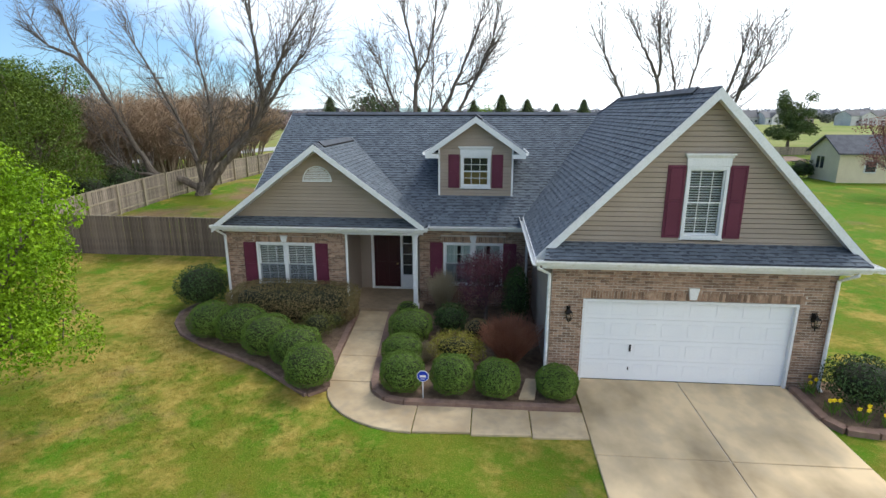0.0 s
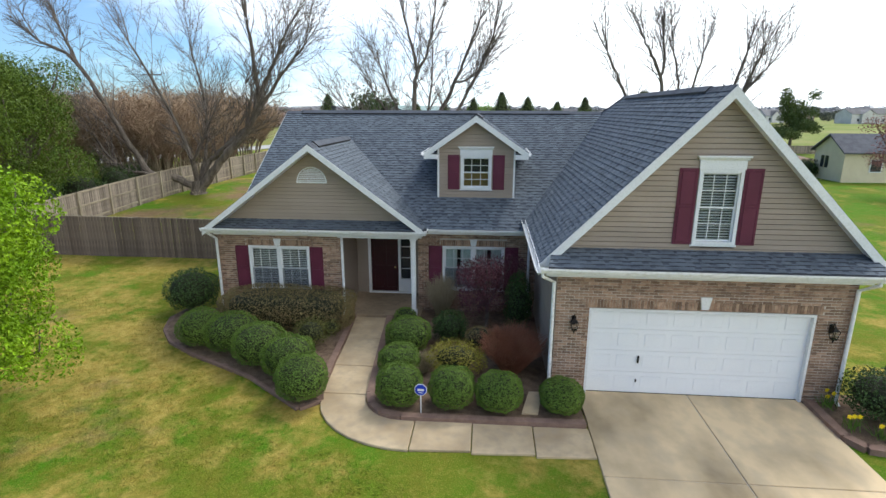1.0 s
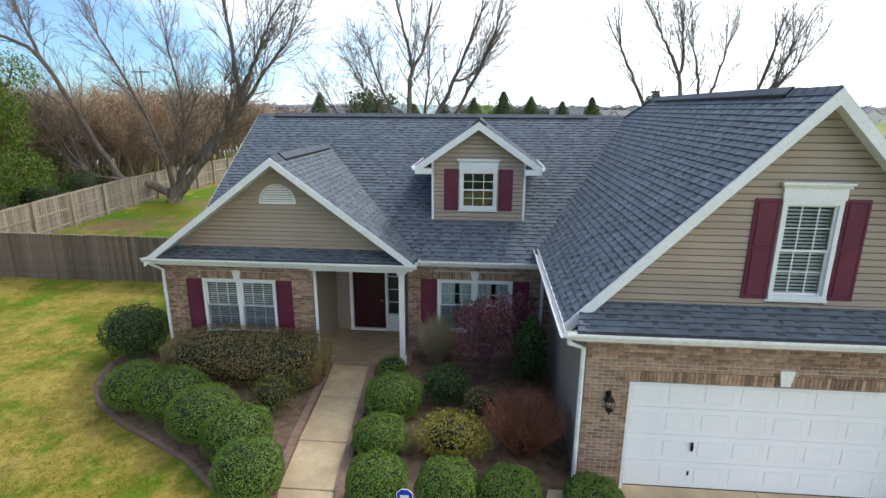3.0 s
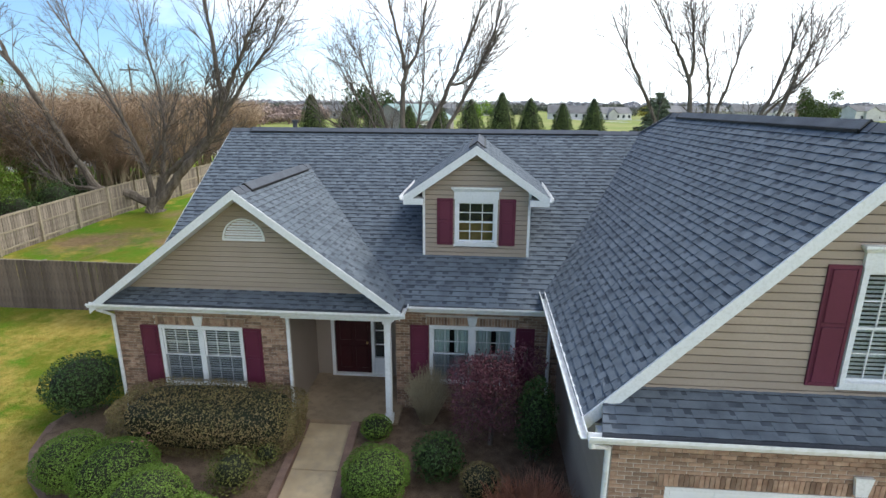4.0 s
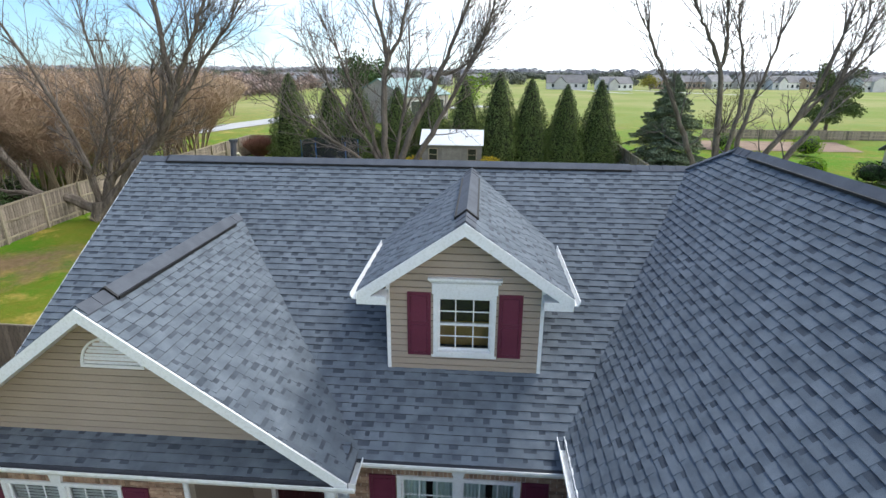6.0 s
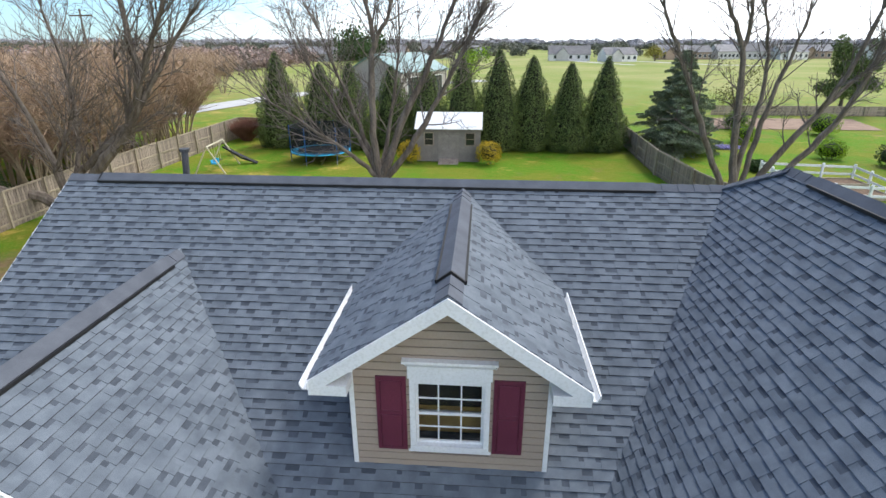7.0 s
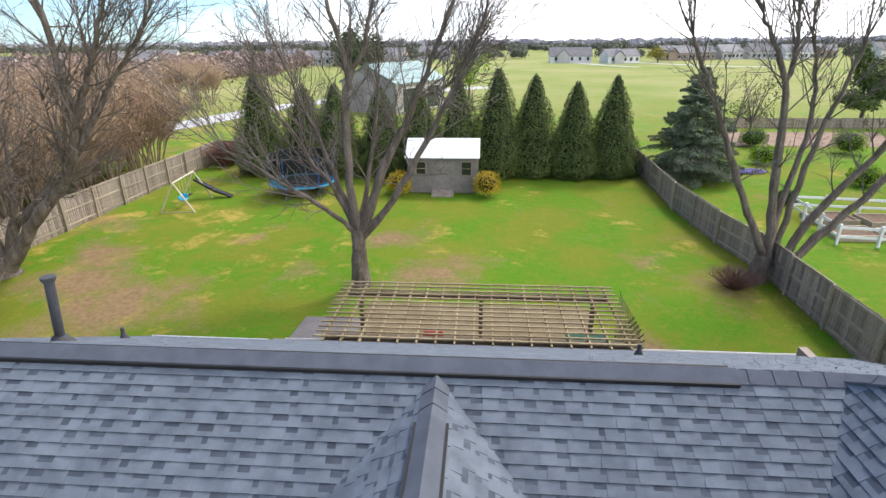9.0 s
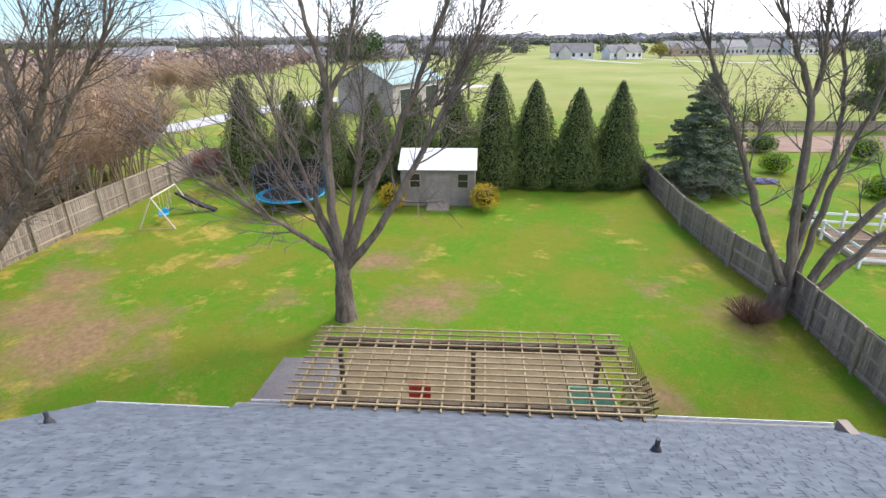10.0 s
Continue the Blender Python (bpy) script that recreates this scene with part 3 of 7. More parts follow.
def boards(name, x_at, z0, z1, yf, parent, expo=0.115, holes=(), along_y=None):
    """Lapped boards. x_at(z) gives the left and right ends; holes cut a board into two."""
    z = z0
    while z < z1 - 0.01:
        zt = min(z + expo, z1)
        l0, r0 = x_at(z)
        l1, r1 = x_at(zt)
        spans = [((l0, l1), (r0, r1))]
        for a, b, c, d in holes:
            if c < zt - 0.01 and d > z + 0.01:
                nxt = []
                for (s0, s1), (e0, e1) in spans:
                    if a > s0:
                        nxt.append(((s0, s1), (min(a, e0), min(a, e1))))
                    if b < e0:
                        nxt.append(((max(b, s0), max(b, s1)), (e0, e1)))
                spans = nxt
        for (s0, s1), (e0, e1) in spans:
            if e0 - s0 < 0.03:
                continue
            bm = bmesh.new()
            if e1 - s1 < 0.02:
                s1 = e1 = (s1 + e1) / 2
                e1 += 0.02
            pts = [(s0, yf - 0.030, z), (e0, yf - 0.030, z), (e1, yf - 0.003, zt), (s1, yf - 0.003, zt)]
            rows = []
            for f, dy in ((0.0, -0.027), (0.84, -0.020), (0.88, 0.016), (1.0, 0.016)):
                rows.append((bm.verts.new((s0 + (s1 - s0) * f, yf + dy, z + (zt - z) * f)), bm.verts.new((e0 + (e1 - e0) * f, yf + dy, z + (zt - z) * f))))
            for u, w in zip(rows, rows[1:]):
                bm.faces.new((u[0], u[1], w[1], w[0]))
            back = [bm.verts.new((p[0], yf + 0.03, p[2])) for p in pts]
            bm.faces.new((back[0], back[1], rows[0][1], rows[0][0]))
            bm.faces.new((rows[-1][0], rows[-1][1], back[2], back[3]))
            bm.faces.new([r[0] for r in rows][::-1] + [back[0], back[3]][::1])
            bm.faces.new([r[1] for r in rows] + [back[2], back[1]])
            bmesh.ops.recalc_face_normals(bm, faces=bm.faces[:])
            if along_y is not None:
                bm.transform(along_y)
            part("siding_board", bm, siding_mat, parent)
        z = zt


GW = (-0.28, 0.64, 3.60, 5.24)
ggable = part("gable_wall", prism(bmesh.new(), [(-3.3, 0.77, 3.0), (3.4, 0.77, 3.0), (3.4, 0.77, gar_right(3.4, 0) - 0.1), (GX, 0.77, GZ - 0.1), (-3.3, 0.77, gar_left(-3.3, 0) - 0.1)], (0, 0.15, 0)), siding_mat, house, "tan lap-siding gable over the garage")
boards("s", lambda z: (max(-3.3, GX - (GZ - 0.06 - z) / G_S), min(3.45, GX + (GZ - 0.06 - z) / G_S)), 3.38, GZ - 0.12, 0.27, ggable, holes=[GW])
lgable = part("gable_wall", prism(bmesh.new(), [(-13.3, 4.42, 2.6), (-6.9, 4.42, 2.6), (-6.9, 4.42, lg_right(-6.9, 0) - 0.1), (LX, 4.42, LZ - 0.1), (-13.3, 4.42, lg_left(-13.3, 0) - 0.1)], (0, 0.12, 0)), siding_mat, house, "tan lap-siding gable over the porch")
boards("s", lambda z: (max(-13.4, LX - (LZ - 0.06 - z) / L_S), min(-6.85, LX + (LZ - 0.06 - z) / L_S)), 3.08, LZ - 0.12, 4.42, lgable)

# garage side wall, facing the front garden
gside = part("wall", a_box(-3.2, -3.05, 0.1, 5.0, -0.1, 3.1), siding_mat, house, "tan lap-siding garage side wall")
rot = Matrix.Translation((-3.2, 0, 0)) @ Matrix.Rotation(radians(-90), 4, "Z")
boards("s", lambda z: (-4.85, 0.06), 0.05, 3.05, 0.0, gside, expo=0.12, along_y=rot)

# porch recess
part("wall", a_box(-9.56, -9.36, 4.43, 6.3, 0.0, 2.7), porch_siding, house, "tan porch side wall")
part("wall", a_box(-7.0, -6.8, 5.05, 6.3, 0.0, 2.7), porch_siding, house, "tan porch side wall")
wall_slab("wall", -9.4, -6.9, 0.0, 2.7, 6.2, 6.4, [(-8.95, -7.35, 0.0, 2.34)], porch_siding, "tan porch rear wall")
part("porch_ceiling", a_box(-9.4, -6.9, 4.0, 6.25, 2.62, 2.68), white_trim, house, "white porch ceiling")
part("porch_floor", a_box(-9.4, -6.85, 4.05, 6.3, -0.05, 0.1, bevel=0.01), porch_concrete, house, "concrete porch floor")


# ---- trim, gutters ----
def rake(bm, pts, yf, depth=0.16, thick=0.03):
    """A fascia board that follows the roof edge: pts in x, z; hangs depth below it."""
    for (xa, za), (xb, zb) in zip(pts, pts[1:]):
        prism(bm, [(xa, yf, za), (xb, yf, zb), (xb, yf, zb - depth), (xa, yf, za - depth)], (0, thick, 0))
    return bm


def soffit(pts, y0, y1, drop=0.13):
    bm = bmesh.new()
    for (xa, za), (xb, zb) in zip(pts, pts[1:]):
        prism(bm, [(xa, y0, za - drop), (xb, y0, zb - drop), (xb, y1, zb - drop), (xa, y1, za - drop)], (0, 0, 0.02))
    return bm


gp = [(GE_L, gar_left(GE_L, 0)), (GX, GZ), (GE_R, gar_right(GE_R, 0))]
part("rake_board", rake(bmesh.new(), gp, -0.05, 0.24), white_trim, house, "white rake board")
part("soffit", soffit(gp, -0.02, 0.27, 0.2), white_trim, house)
lp = [(-13.65, lg_left(-13.65, 0)), (LX, LZ), (-6.72, lg_right(-6.72, 0))]
part("rake_board", rake(bmesh.new(), lp, 3.79, 0.19), white_trim, house, "white rake board")
part("soffit", soffit(lp, 3.82, 4.42, 0.17), white_trim, house)


def gutter(a, b, out, w=0.12, h=0.11):
    """An open K-style gutter from a to b (its top inner line); out: plan direction away from the house."""
    a, b, o = Vector(a), Vector(b), Vector((*out, 0))
    prof = [(0, 0), (0, -h), (w * 0.65, -h), (w, -h * 0.35), (w, 0.004), (w - 0.015, 0.004), (w - 0.015, -h * 0.3), (w * 0.6, -h + 0.015), (0.012, -h + 0.015), (0.012, 0)]
    bm = bmesh.new()
    ra = [bm.verts.new(a + o * u + Vector((0, 0, v))) for u, v in prof]
    rb2 = [bm.verts.new(b + o * u + Vector((0, 0, v))) for u, v in prof]
    for i in range(len(prof)):
        j = (i + 1) % len(prof)
        bm.faces.new((ra[i], ra[j], rb2[j], rb2[i]))
    bm.faces.new(ra[::-1])
    bm.faces.new(rb2)
    bmesh.ops.recalc_face_normals(bm, faces=bm.faces[:])
    return part("gutter", bm, gutter_mat, house, "white metal gutter")


gutter((-3.62, -0.46, 3.16), (3.80, -0.46, 3.16), (0, -1))
gutter((-13.7, 3.88, 2.89), (-6.62, 3.88, 2.89), (0, -1))
gutter((-6.74, 3.9, 2.89), (-6.74, 4.40, 2.89), (1, 0))
gutter((-6.62, 4.42, 2.87), (-3.5, 4.42, 2.87), (0, -1))
gutter((GE_L + 0.01, -0.4, 3.12), (GE_L + 0.01, 4.95, 3.12), (-1, 0))
gutter((GE_R - 0.01, -0.4, 3.10), (GE_R - 0.01, 15.3, 3.10), (1, 0))
gutter((-9.95, 16.58, 2.53), (3.4, 16.58, 2.53), (0, 1))
gutter((-13.0, 15.58, 3.11), (-9.95, 15.58, 3.10), (0, 1))
bm = bmesh.new()
box(bm, -3.45, 3.45, -0.46, -0.10, 3.0, 3.03)
box(bm, -3.45, 3.45, -0.14, -0.11, 2.86, 3.02)
box(bm, -3.45, 3.60, -0.47, -0.44, 3.0, 3.16)
part("frieze", bm, white_trim, house, "white soffit and frieze board")
bm = bmesh.new()
box(bm, -13.6, -6.8, 3.88, 4.23, 2.72, 2.75)
box(bm, -13.5, -6.8, 4.19, 4.22, 2.60, 2.74)
box(bm, -13.6, -6.8, 3.87, 3.9, 2.72, 2.89)
part("frieze", bm, white_trim, house, "white soffit and porch beam")
bm = bmesh.new()
box(bm, -6.8, -3.2, 4.42, 4.85, 2.70, 2.73)
box(bm, -6.8, -3.5, 4.41, 4.44, 2.70, 2.87)
box(bm, -3.62, -3.2, 0.0, 4.9, 2.98, 3.0)
box(bm, GE_L, GE_L + 0.03, -0.02, 4.9, 2.98, 3.13)
box(bm, WALL_R, GE_R, 0.0, 15.3, 2.96, 2.98)
box(bm, GE_R - 0.03, GE_R, -0.02, 15.3, 2.96, 3.11)
part("frieze", bm, white_trim, house, "white soffit and fascia")
bm = bmesh.new()
rk = [(4.42, main_front(0, 4.42)), (RIDGE_Y, RIDGE_Z), (15.6, main_back(0, 15.6))]
for (ya, za), (yb, zb) in zip(rk, rk[1:]):
    prism(bm, [(ROOF_L - 0.02, ya, za), (ROOF_L - 0.02, yb, zb), (ROOF_L - 0.02, yb, zb - 0.18), (ROOF_L - 0.02, ya, za - 0.18)], (0.03, 0, 0))
part("rake_board", bm, white_trim, house, "white rake board")


def downspout(x, y, z, bend):
    bm = bmesh.new()
    pts = [(x + bend[0], y + bend[1], z), (x + bend[0], y + bend[1], z - 0.1), (x, y, z - 0.32), (x, y, 0.12), (x, y - 0.12, 0.04)]
    tube(bm, pts, [0.042] * 5, 8)
    return part("downspout", bm, gutter_mat, house, "white downspout")


downspout(-3.27, -0.16, 3.06, (-0.3, -0.3))
downspout(3.14, -0.18, 3.06, (0.2, -0.28))
downspout(-13.40, 4.16, 2.8, (-0.15, -0.25))
downspout(-9.32, 4.17, 2.76, (0.0, -0.02))
downspout(-3.45, 4.78, 2.78, (0.0, -0.3))

# porch post
post = part("porch_post", a_box(-7.12, -6.98, 4.05, 4.19, 0.1, 2.72, bevel=0.01), white_trim, house, "white square porch post")
part("post_base", a_box(-7.15, -6.95, 4.02, 4.22, 0.1, 0.28, bevel=0.01), white_trim, post)
part("post_capital", a_box(-7.15, -6.95, 4.02, 4.22, 2.55, 2.70, bevel=0.01), white_trim, post)


# ---- windows, shutters, doors ----
def window(x0, x1, z0, z1, yf, cols, rows, units=1, blind=True, header=False, back=None, curtain=False, screen=False):
    """A sash window in a wall whose face is yf: frame, sashes with bars, panes, blind behind."""
    w = part("window", a_box(x0 - 0.03, x1 + 0.03, yf - 0.035, yf - 0.015, z0 - 0.06, z0 - 0.02), white_trim, house, "white double-hung window with grid bars")
    fr = bmesh.new()
    t = 0.07
    box(fr, x0, x1, yf - 0.04, yf + 0.10, z1 - t, z1)
    box(fr, x0, x1, yf - 0.05, yf + 0.10, z0 - 0.02, z0 + t * 0.7)
    box(fr, x0, x0 + t, yf - 0.04, yf + 0.10, z0 + t * 0.7, z1 - t)
    box(fr, x1 - t, x1, yf - 0.04, yf + 0.10, z0 + t * 0.7, z1 - t)
    for u in range(1, units):
        xm = x0 + (x1 - x0) * u / units
        box(fr, xm - 0.055, xm + 0.055, yf - 0.035, yf + 0.10, z0 + t * 0.7, z1 - t)
    part("window_frame", fr, white_trim, w)
    uw = (x1 - x0) / units
    for u in range(units):
        a = x0 + uw * u + (t if u == 0 else 0.055)
        b = x0 + uw * (u + 1) - (t if u == units - 1 else 0.055)
        c, d = z0 + t * 0.7, z1 - t
        mid = (c + d) / 2
        for lo, hi, y in ((c, mid + 0.02, yf + 0.03), (mid - 0.02, d, yf + 0.005)):
            sb = bmesh.new()
            s = 0.035
            box(sb, a, b, y, y + 0.03, lo, lo + s)
            box(sb, a, b, y, y + 0.03, hi - s, hi)
            box(sb, a, a + s, y, y + 0.03, lo + s, hi - s)
            box(sb, b - s, b, y, y + 0.03, lo + s, hi - s)
            for i in range(1, cols):
                xm = a + (b - a) * i / cols
                box(sb, xm - 0.009, xm + 0.009, y + 0.006, y + 0.02, lo + s, hi - s)
            for j in range(1, rows):
                zm = lo + (hi - lo) * j / rows
                box(sb, a + s, b - s, y + 0.007, y + 0.019, zm - 0.009, zm + 0.009)
            sash = part("sash", sb, white_trim, w)
            pane = part("pane", sheet(a + s, b - s, y + 0.022, lo + s, hi - s), glass_mat, sash)
            pane.visible_shadow = False
            if screen and lo == c:
                part("insect_screen", sheet(a + 0.01, b - 0.01, yf - 0.012, lo, hi - 0.01), screen_mat, w, "dark mesh half screen")
        if blind:
            bb = bmesh.new()
            z = c + 0.02
            while z < d:
                prism(bb, [(a, yf + 0.085, z), (b, yf + 0.085, z), (b, yf + 0.102, z + 0.029), (a, yf + 0.102, z + 0.029)], (0, 0.002, 0))
                z += 0.060
            part("blind", bb, blind_mat, w, "white slatted blind")
        if curtain:
            cb = bmesh.new()
            for s0, s1 in ((a, a + (b - a) * 0.45), (b - (b - a) * 0.42, b)):
                prev = None
                for i in range(25):
                    x = s0 + (s1 - s0) * i / 24
                    y = yf + 0.13 + 0.015 * math.sin(i * 1.6)
                    cur = (cb.verts.new((x, y, c)), cb.verts.new((x, y, d)))
                    if prev:
                        cb.faces.new((prev[0], cur[0], cur[1], prev[1]))
                    prev = cur
            part("curtain", cb, curtain_mat, w, "pale green curtain")
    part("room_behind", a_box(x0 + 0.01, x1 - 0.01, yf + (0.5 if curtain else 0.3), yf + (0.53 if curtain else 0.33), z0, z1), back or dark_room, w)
    if header:
        hb = bmesh.new()
        box(hb, x0 - 0.02, x1 + 0.02, yf - 0.05, yf - 0.005, z1 + 0.002, z1 + 0.24)
        box(hb, x0 - 0.08, x1 + 0.08, yf - 0.11, yf - 0.004, z1 + 0.25, z1 + 0.285)
        prism(hb, [(x0 - 0.03, yf - 0.004, z1 + 0.19), (x0 - 0.03, yf - 0.06, z1 + 0.19), (x0 - 0.07, yf - 0.10, z1 + 0.25), (x0 - 0.07, yf - 0.004, z1 + 0.25)], (x1 - x0 + 0.1, 0, 0))
        part("header", hb, white_trim, w, "white moulded window header")
    return w


def shutter(x0, x1, z0, z1, yf):
    """Raised-panel shutter with two panels."""
    bm = bmesh.new()
    box(bm, x0, x1, yf - 0.03, yf - 0.002, z0, z1, bevel=0.004)
    r = 0.055
    mid = z0 + (z1 - z0) * 0.52
    for c, d in ((z0 + r, mid - r * 0.5), (mid + r * 0.5, z1 - r)):
        box(bm, x0 + r, x1 - r, yf - 0.042, yf - 0.028, c, d, bevel=0.012)
        for e in ((x0 + r - 0.02, x0 + r - 0.008, c - 0.02, d + 0.02), (x1 - r + 0.008, x1 - r + 0.02, c - 0.02, d + 0.02)):
            box(bm, e[0], e[1], yf - 0.036, yf - 0.028, e[2], e[3])
    return part("shutter", bm, shutter_mat, house, "burgundy raised-panel shutter")


def keystone(x, z0, z1, yf):
    part("keystone", prism(bmesh.new(), [(x - 0.075, yf, z0), (x + 0.075, yf, z0), (x + 0.12, yf, z1), (x - 0.12, yf, z1)], (0, -0.05, 0)), white_trim, house, "white keystone")


window(*W1, 4.23, 3, 2, units=2, blind=True, screen=True)
shutter(-12.82, -12.40, 0.78, 2.25, 4.21)
shutter(-10.38, -9.96, 0.78, 2.25, 4.21)
keystone(-11.42, 2.28, 2.50, 4.215)
window(*W2, 4.85, 3, 2, units=2, blind=False, curtain=True, screen=True)
shutter(-6.65, -6.22, 0.78, 2.22, 4.83)
shutter(-4.20, -3.78, 0.78, 2.22, 4.83)
keystone(-5.21, 2.24, 2.46, 4.835)
window(*GW, 0.25, 3, 2, header=True)
shutter(-0.70, -0.30, 3.58, 5.26, 0.25)
shutter(0.66, 1.05, 3.58, 5.26, 0.25)
keystone(0.05, 2.19, 2.47, -0.12)

# half-round gable vent
hv = bmesh.new()
cx, cz, r = -10.24, 4.27, 0.48
ring = [(cx + r * math.cos(a), 4.37, cz + r * math.sin(a)) for a in (math.pi * i / 24 for i in range(25))]
inner = [(cx + (r - 0.05) * math.cos(a), 4.37, cz + 0.04 + (r - 0.07) * math.sin(a)) for a in (math.pi * i / 24 for i in range(25))]
for i in range(24):
    prism(hv, [ring[i], ring[i + 1], inner[i + 1], inner[i]], (0, 0.04, 0))
box(hv, cx - r, cx + r, 4.365, 4.41, cz - 0.02, cz + 0.03)
prism(hv, [(q[0], 4.40, q[2]) for q in ring], (0, 0.012, 0))
vent = part("gable_vent", hv, white_trim, house, "white half-round louvred gable vent")
for i in range(7):
    z = cz + 0.045 + i * 0.058
    hw = math.sqrt(max(0.0, (r - 0.05) ** 2 - (z + 0.02 - cz) ** 2))
    part("louvre", prism(bmesh.new(), [(cx - hw, 4.375, z), (cx + hw, 4.375, z), (cx + hw, 4.405, z + 0.05), (cx - hw, 4.405, z + 0.05)], (0, 0.006, 0)), white_trim, vent)

# ---- dormer ----
DY, DW0, DW1 = 5.72, -6.42, -3.96
DWIN = (-5.69, -4.69, 3.96, 5.03)
dormer = part("dormer", prism(bmesh.new(), [(DW0, DY + 0.52, 3.3), (DW1, DY + 0.52, 3.3), (DW1, DY + 0.52, dm_right(DW1, 0) - 0.08), (DX, DY + 0.52, DZ - 0.08), (DW0, DY + 0.52, dm_left(DW0, 0) - 0.08)], (0, 0.1, 0)), siding_mat, house, "small gabled dormer with tan siding")
boards("s", lambda z: (max(DW0, DX - (DZ - 0.06 - z) / D_S), min(DW1, DX + (DZ - 0.06 - z) / D_S)), 3.64, DZ - 0.10, DY, dormer, holes=[DWIN])
bm = bmesh.new()
for x in (DW0, DW1 - 0.1):
    prism(bm, [(x, DY + 0.02, 3.3), (x, 8.4, 4.9), (x, 8.4, 5.25), (x, DY + 0.02, 5.25)], (0.1, 0, 0))
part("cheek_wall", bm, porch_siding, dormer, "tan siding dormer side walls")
for x in (DW0, DW1):
    part("corner_board", a_box(x - 0.03, x + 0.03, DY - 0.03, DY + 0.06, 3.60, 5.25), white_trim, dormer, "white corner board")
window(*DWIN, DY, 3, 2, blind=False, header=True, back=material("warm_interior", (0.34, 0.22, 0.09), (0.42, 0.28, 0.11), bump=0))
# added panel paints the upper pane's dark reflection; no blind hangs here
part("blind", a_box(DWIN[0] + 0.02, DWIN[1] - 0.02, DY + 0.22, DY + 0.24, (DWIN[2] + DWIN[3]) / 2 - 0.05, DWIN[3]), dark_room, dormer, "dark panel added behind the upper sash")
shutter(-6.11, -5.73, 3.93, 5.05, DY - 0.015)
shutter(-4.65, -4.27, 3.93, 5.05, DY - 0.015)
DE0, DE1 = -6.86, -3.54
rd = random.Random(3)
roof_plane("dormer_slope", [(DE0, 5.42), (DX, 5.42), (DX, 9.95), (DE0, 8.2)], dm_left, (-1, 0), house, rd, pieces=True, expo=0.16)
roof_plane("dormer_slope", [(DX, 5.42), (DE1, 5.42), (DE1, 8.2), (DX, 9.95)], dm_right, (1, 0), house, rd, pieces=True, expo=0.16)
cap_run(None, (DX, 5.43, DZ), (DX, 9.92, DZ), D_S, D_S, half=0.16, pieces="ridge_cap")
ridge_vent((DX, 6.0, DZ), (DX, 9.15, DZ), D_S, D_S)
dp = [(DE0, dm_left(DE0, 0)), (DX, DZ), (DE1, dm_right(DE1, 0))]
part("rake_board", rake(bmesh.new(), dp, 5.39, 0.20), white_trim, dormer, "white rake board")
part("soffit", soffit(dp, 5.42, 5.74, 0.18), white_trim, dormer)
for x0, x1 in ((DE0, DW0 + 0.02), (DW1 - 0.02, DE1)):
    bm = box(bmesh.new(), x0, x1, 5.40, 5.72, dm_left(DE0, 0) - 0.2, dm_left(DE0, 0) - 0.06)
    part("eave_return", bm, white_trim, dormer, "white boxed eave return")
    part("soffit", a_box(x0, x1, 5.72, 8.0, dm_left(DE0, 0) - 0.2, dm_left(DE0, 0) - 0.18), white_trim, dormer)
gz = dm_left(DE0, 0) - 0.005
gutter((DE0 + 0.01, 5.36, gz), (DE0 + 0.01, 8.0, gz), (-1, 0), w=0.1, h=0.09)
gutter((DE1 - 0.01, 5.36, gz), (DE1 - 0.01, 8.0, gz), (1, 0), w=0.1, h=0.09)

# ---- garage door ----
gdoor = root("garage_door", "closed white double garage door with raised panels", "garage door")
for r in range(4):
    z0, z1 = 0.01 + r * 0.533, 0.01 + (r + 1) * 0.533 - 0.006
    bm = bmesh.new()
    box(bm, -2.40, 2.40, 0.0, 0.04, z0, z1)
    for k in range(8):
        x0 = -2.40 + 0.6 * k + 0.07
        x1 = x0 + 0.46
        box(bm, x0, x1, -0.007, 0.0, z0 + 0.11, z1 - 0.11, bevel=0.0065)
    part("door_panel", bm, garage_white, gdoor)
bm = bmesh.new()
box(bm, -2.45, -2.39, -0.11, 0.06, 0.0, 2.13)
box(bm, 2.39, 2.45, -0.11, 0.06, 0.0, 2.13)
box(bm, -2.39, 2.39, -0.11, 0.06, 2.07, 2.13)
part("door_jamb", bm, white_trim, gdoor, "white door jamb")
bm = bmesh.new()
box(bm, -1.26, -1.22, -0.045, -0.02, 0.78, 0.96, bevel=0.006)
tube(bm, [(-1.24, -0.05, 0.80), (-1.24, -0.075, 0.84), (-1.24, -0.075, 0.90), (-1.24, -0.05, 0.94)], [0.01] * 4, 6)
part("handle", bm, black_metal, gdoor, "black lift handle")
part("lock", a_box(-1.26, -1.23, -0.03, -0.01, 0.28, 0.36, bevel=0.005), black_metal, gdoor)
part("weather_strip", a_box(-2.39, 2.39, -0.01, 0.05, -0.01, 0.012), vent_black, gdoor, "black rubber door seal")

# ---- front door ----
fdoor = root("front_door", "dark red panelled front door with white frame and sidelight", "door")
bm = bmesh.new()
box(bm, -8.86, -7.88, 6.23, 6.28, 0.13, 2.20)
for a, b, c, d in ((-8.74, -8.42, 0.3, 0.95), (-8.32, -8.0, 0.3, 0.95), (-8.74, -8.42, 1.1, 2.05), (-8.32, -8.0, 1.1, 2.05)):
    box(bm, a, b, 6.205, 6.232, c, d, bevel=0.012)
part("door_leaf", bm, door_red, fdoor)
bm = bmesh.new()
box(bm, -8.95, -8.86, 6.14, 6.30, 0.1, 2.30)
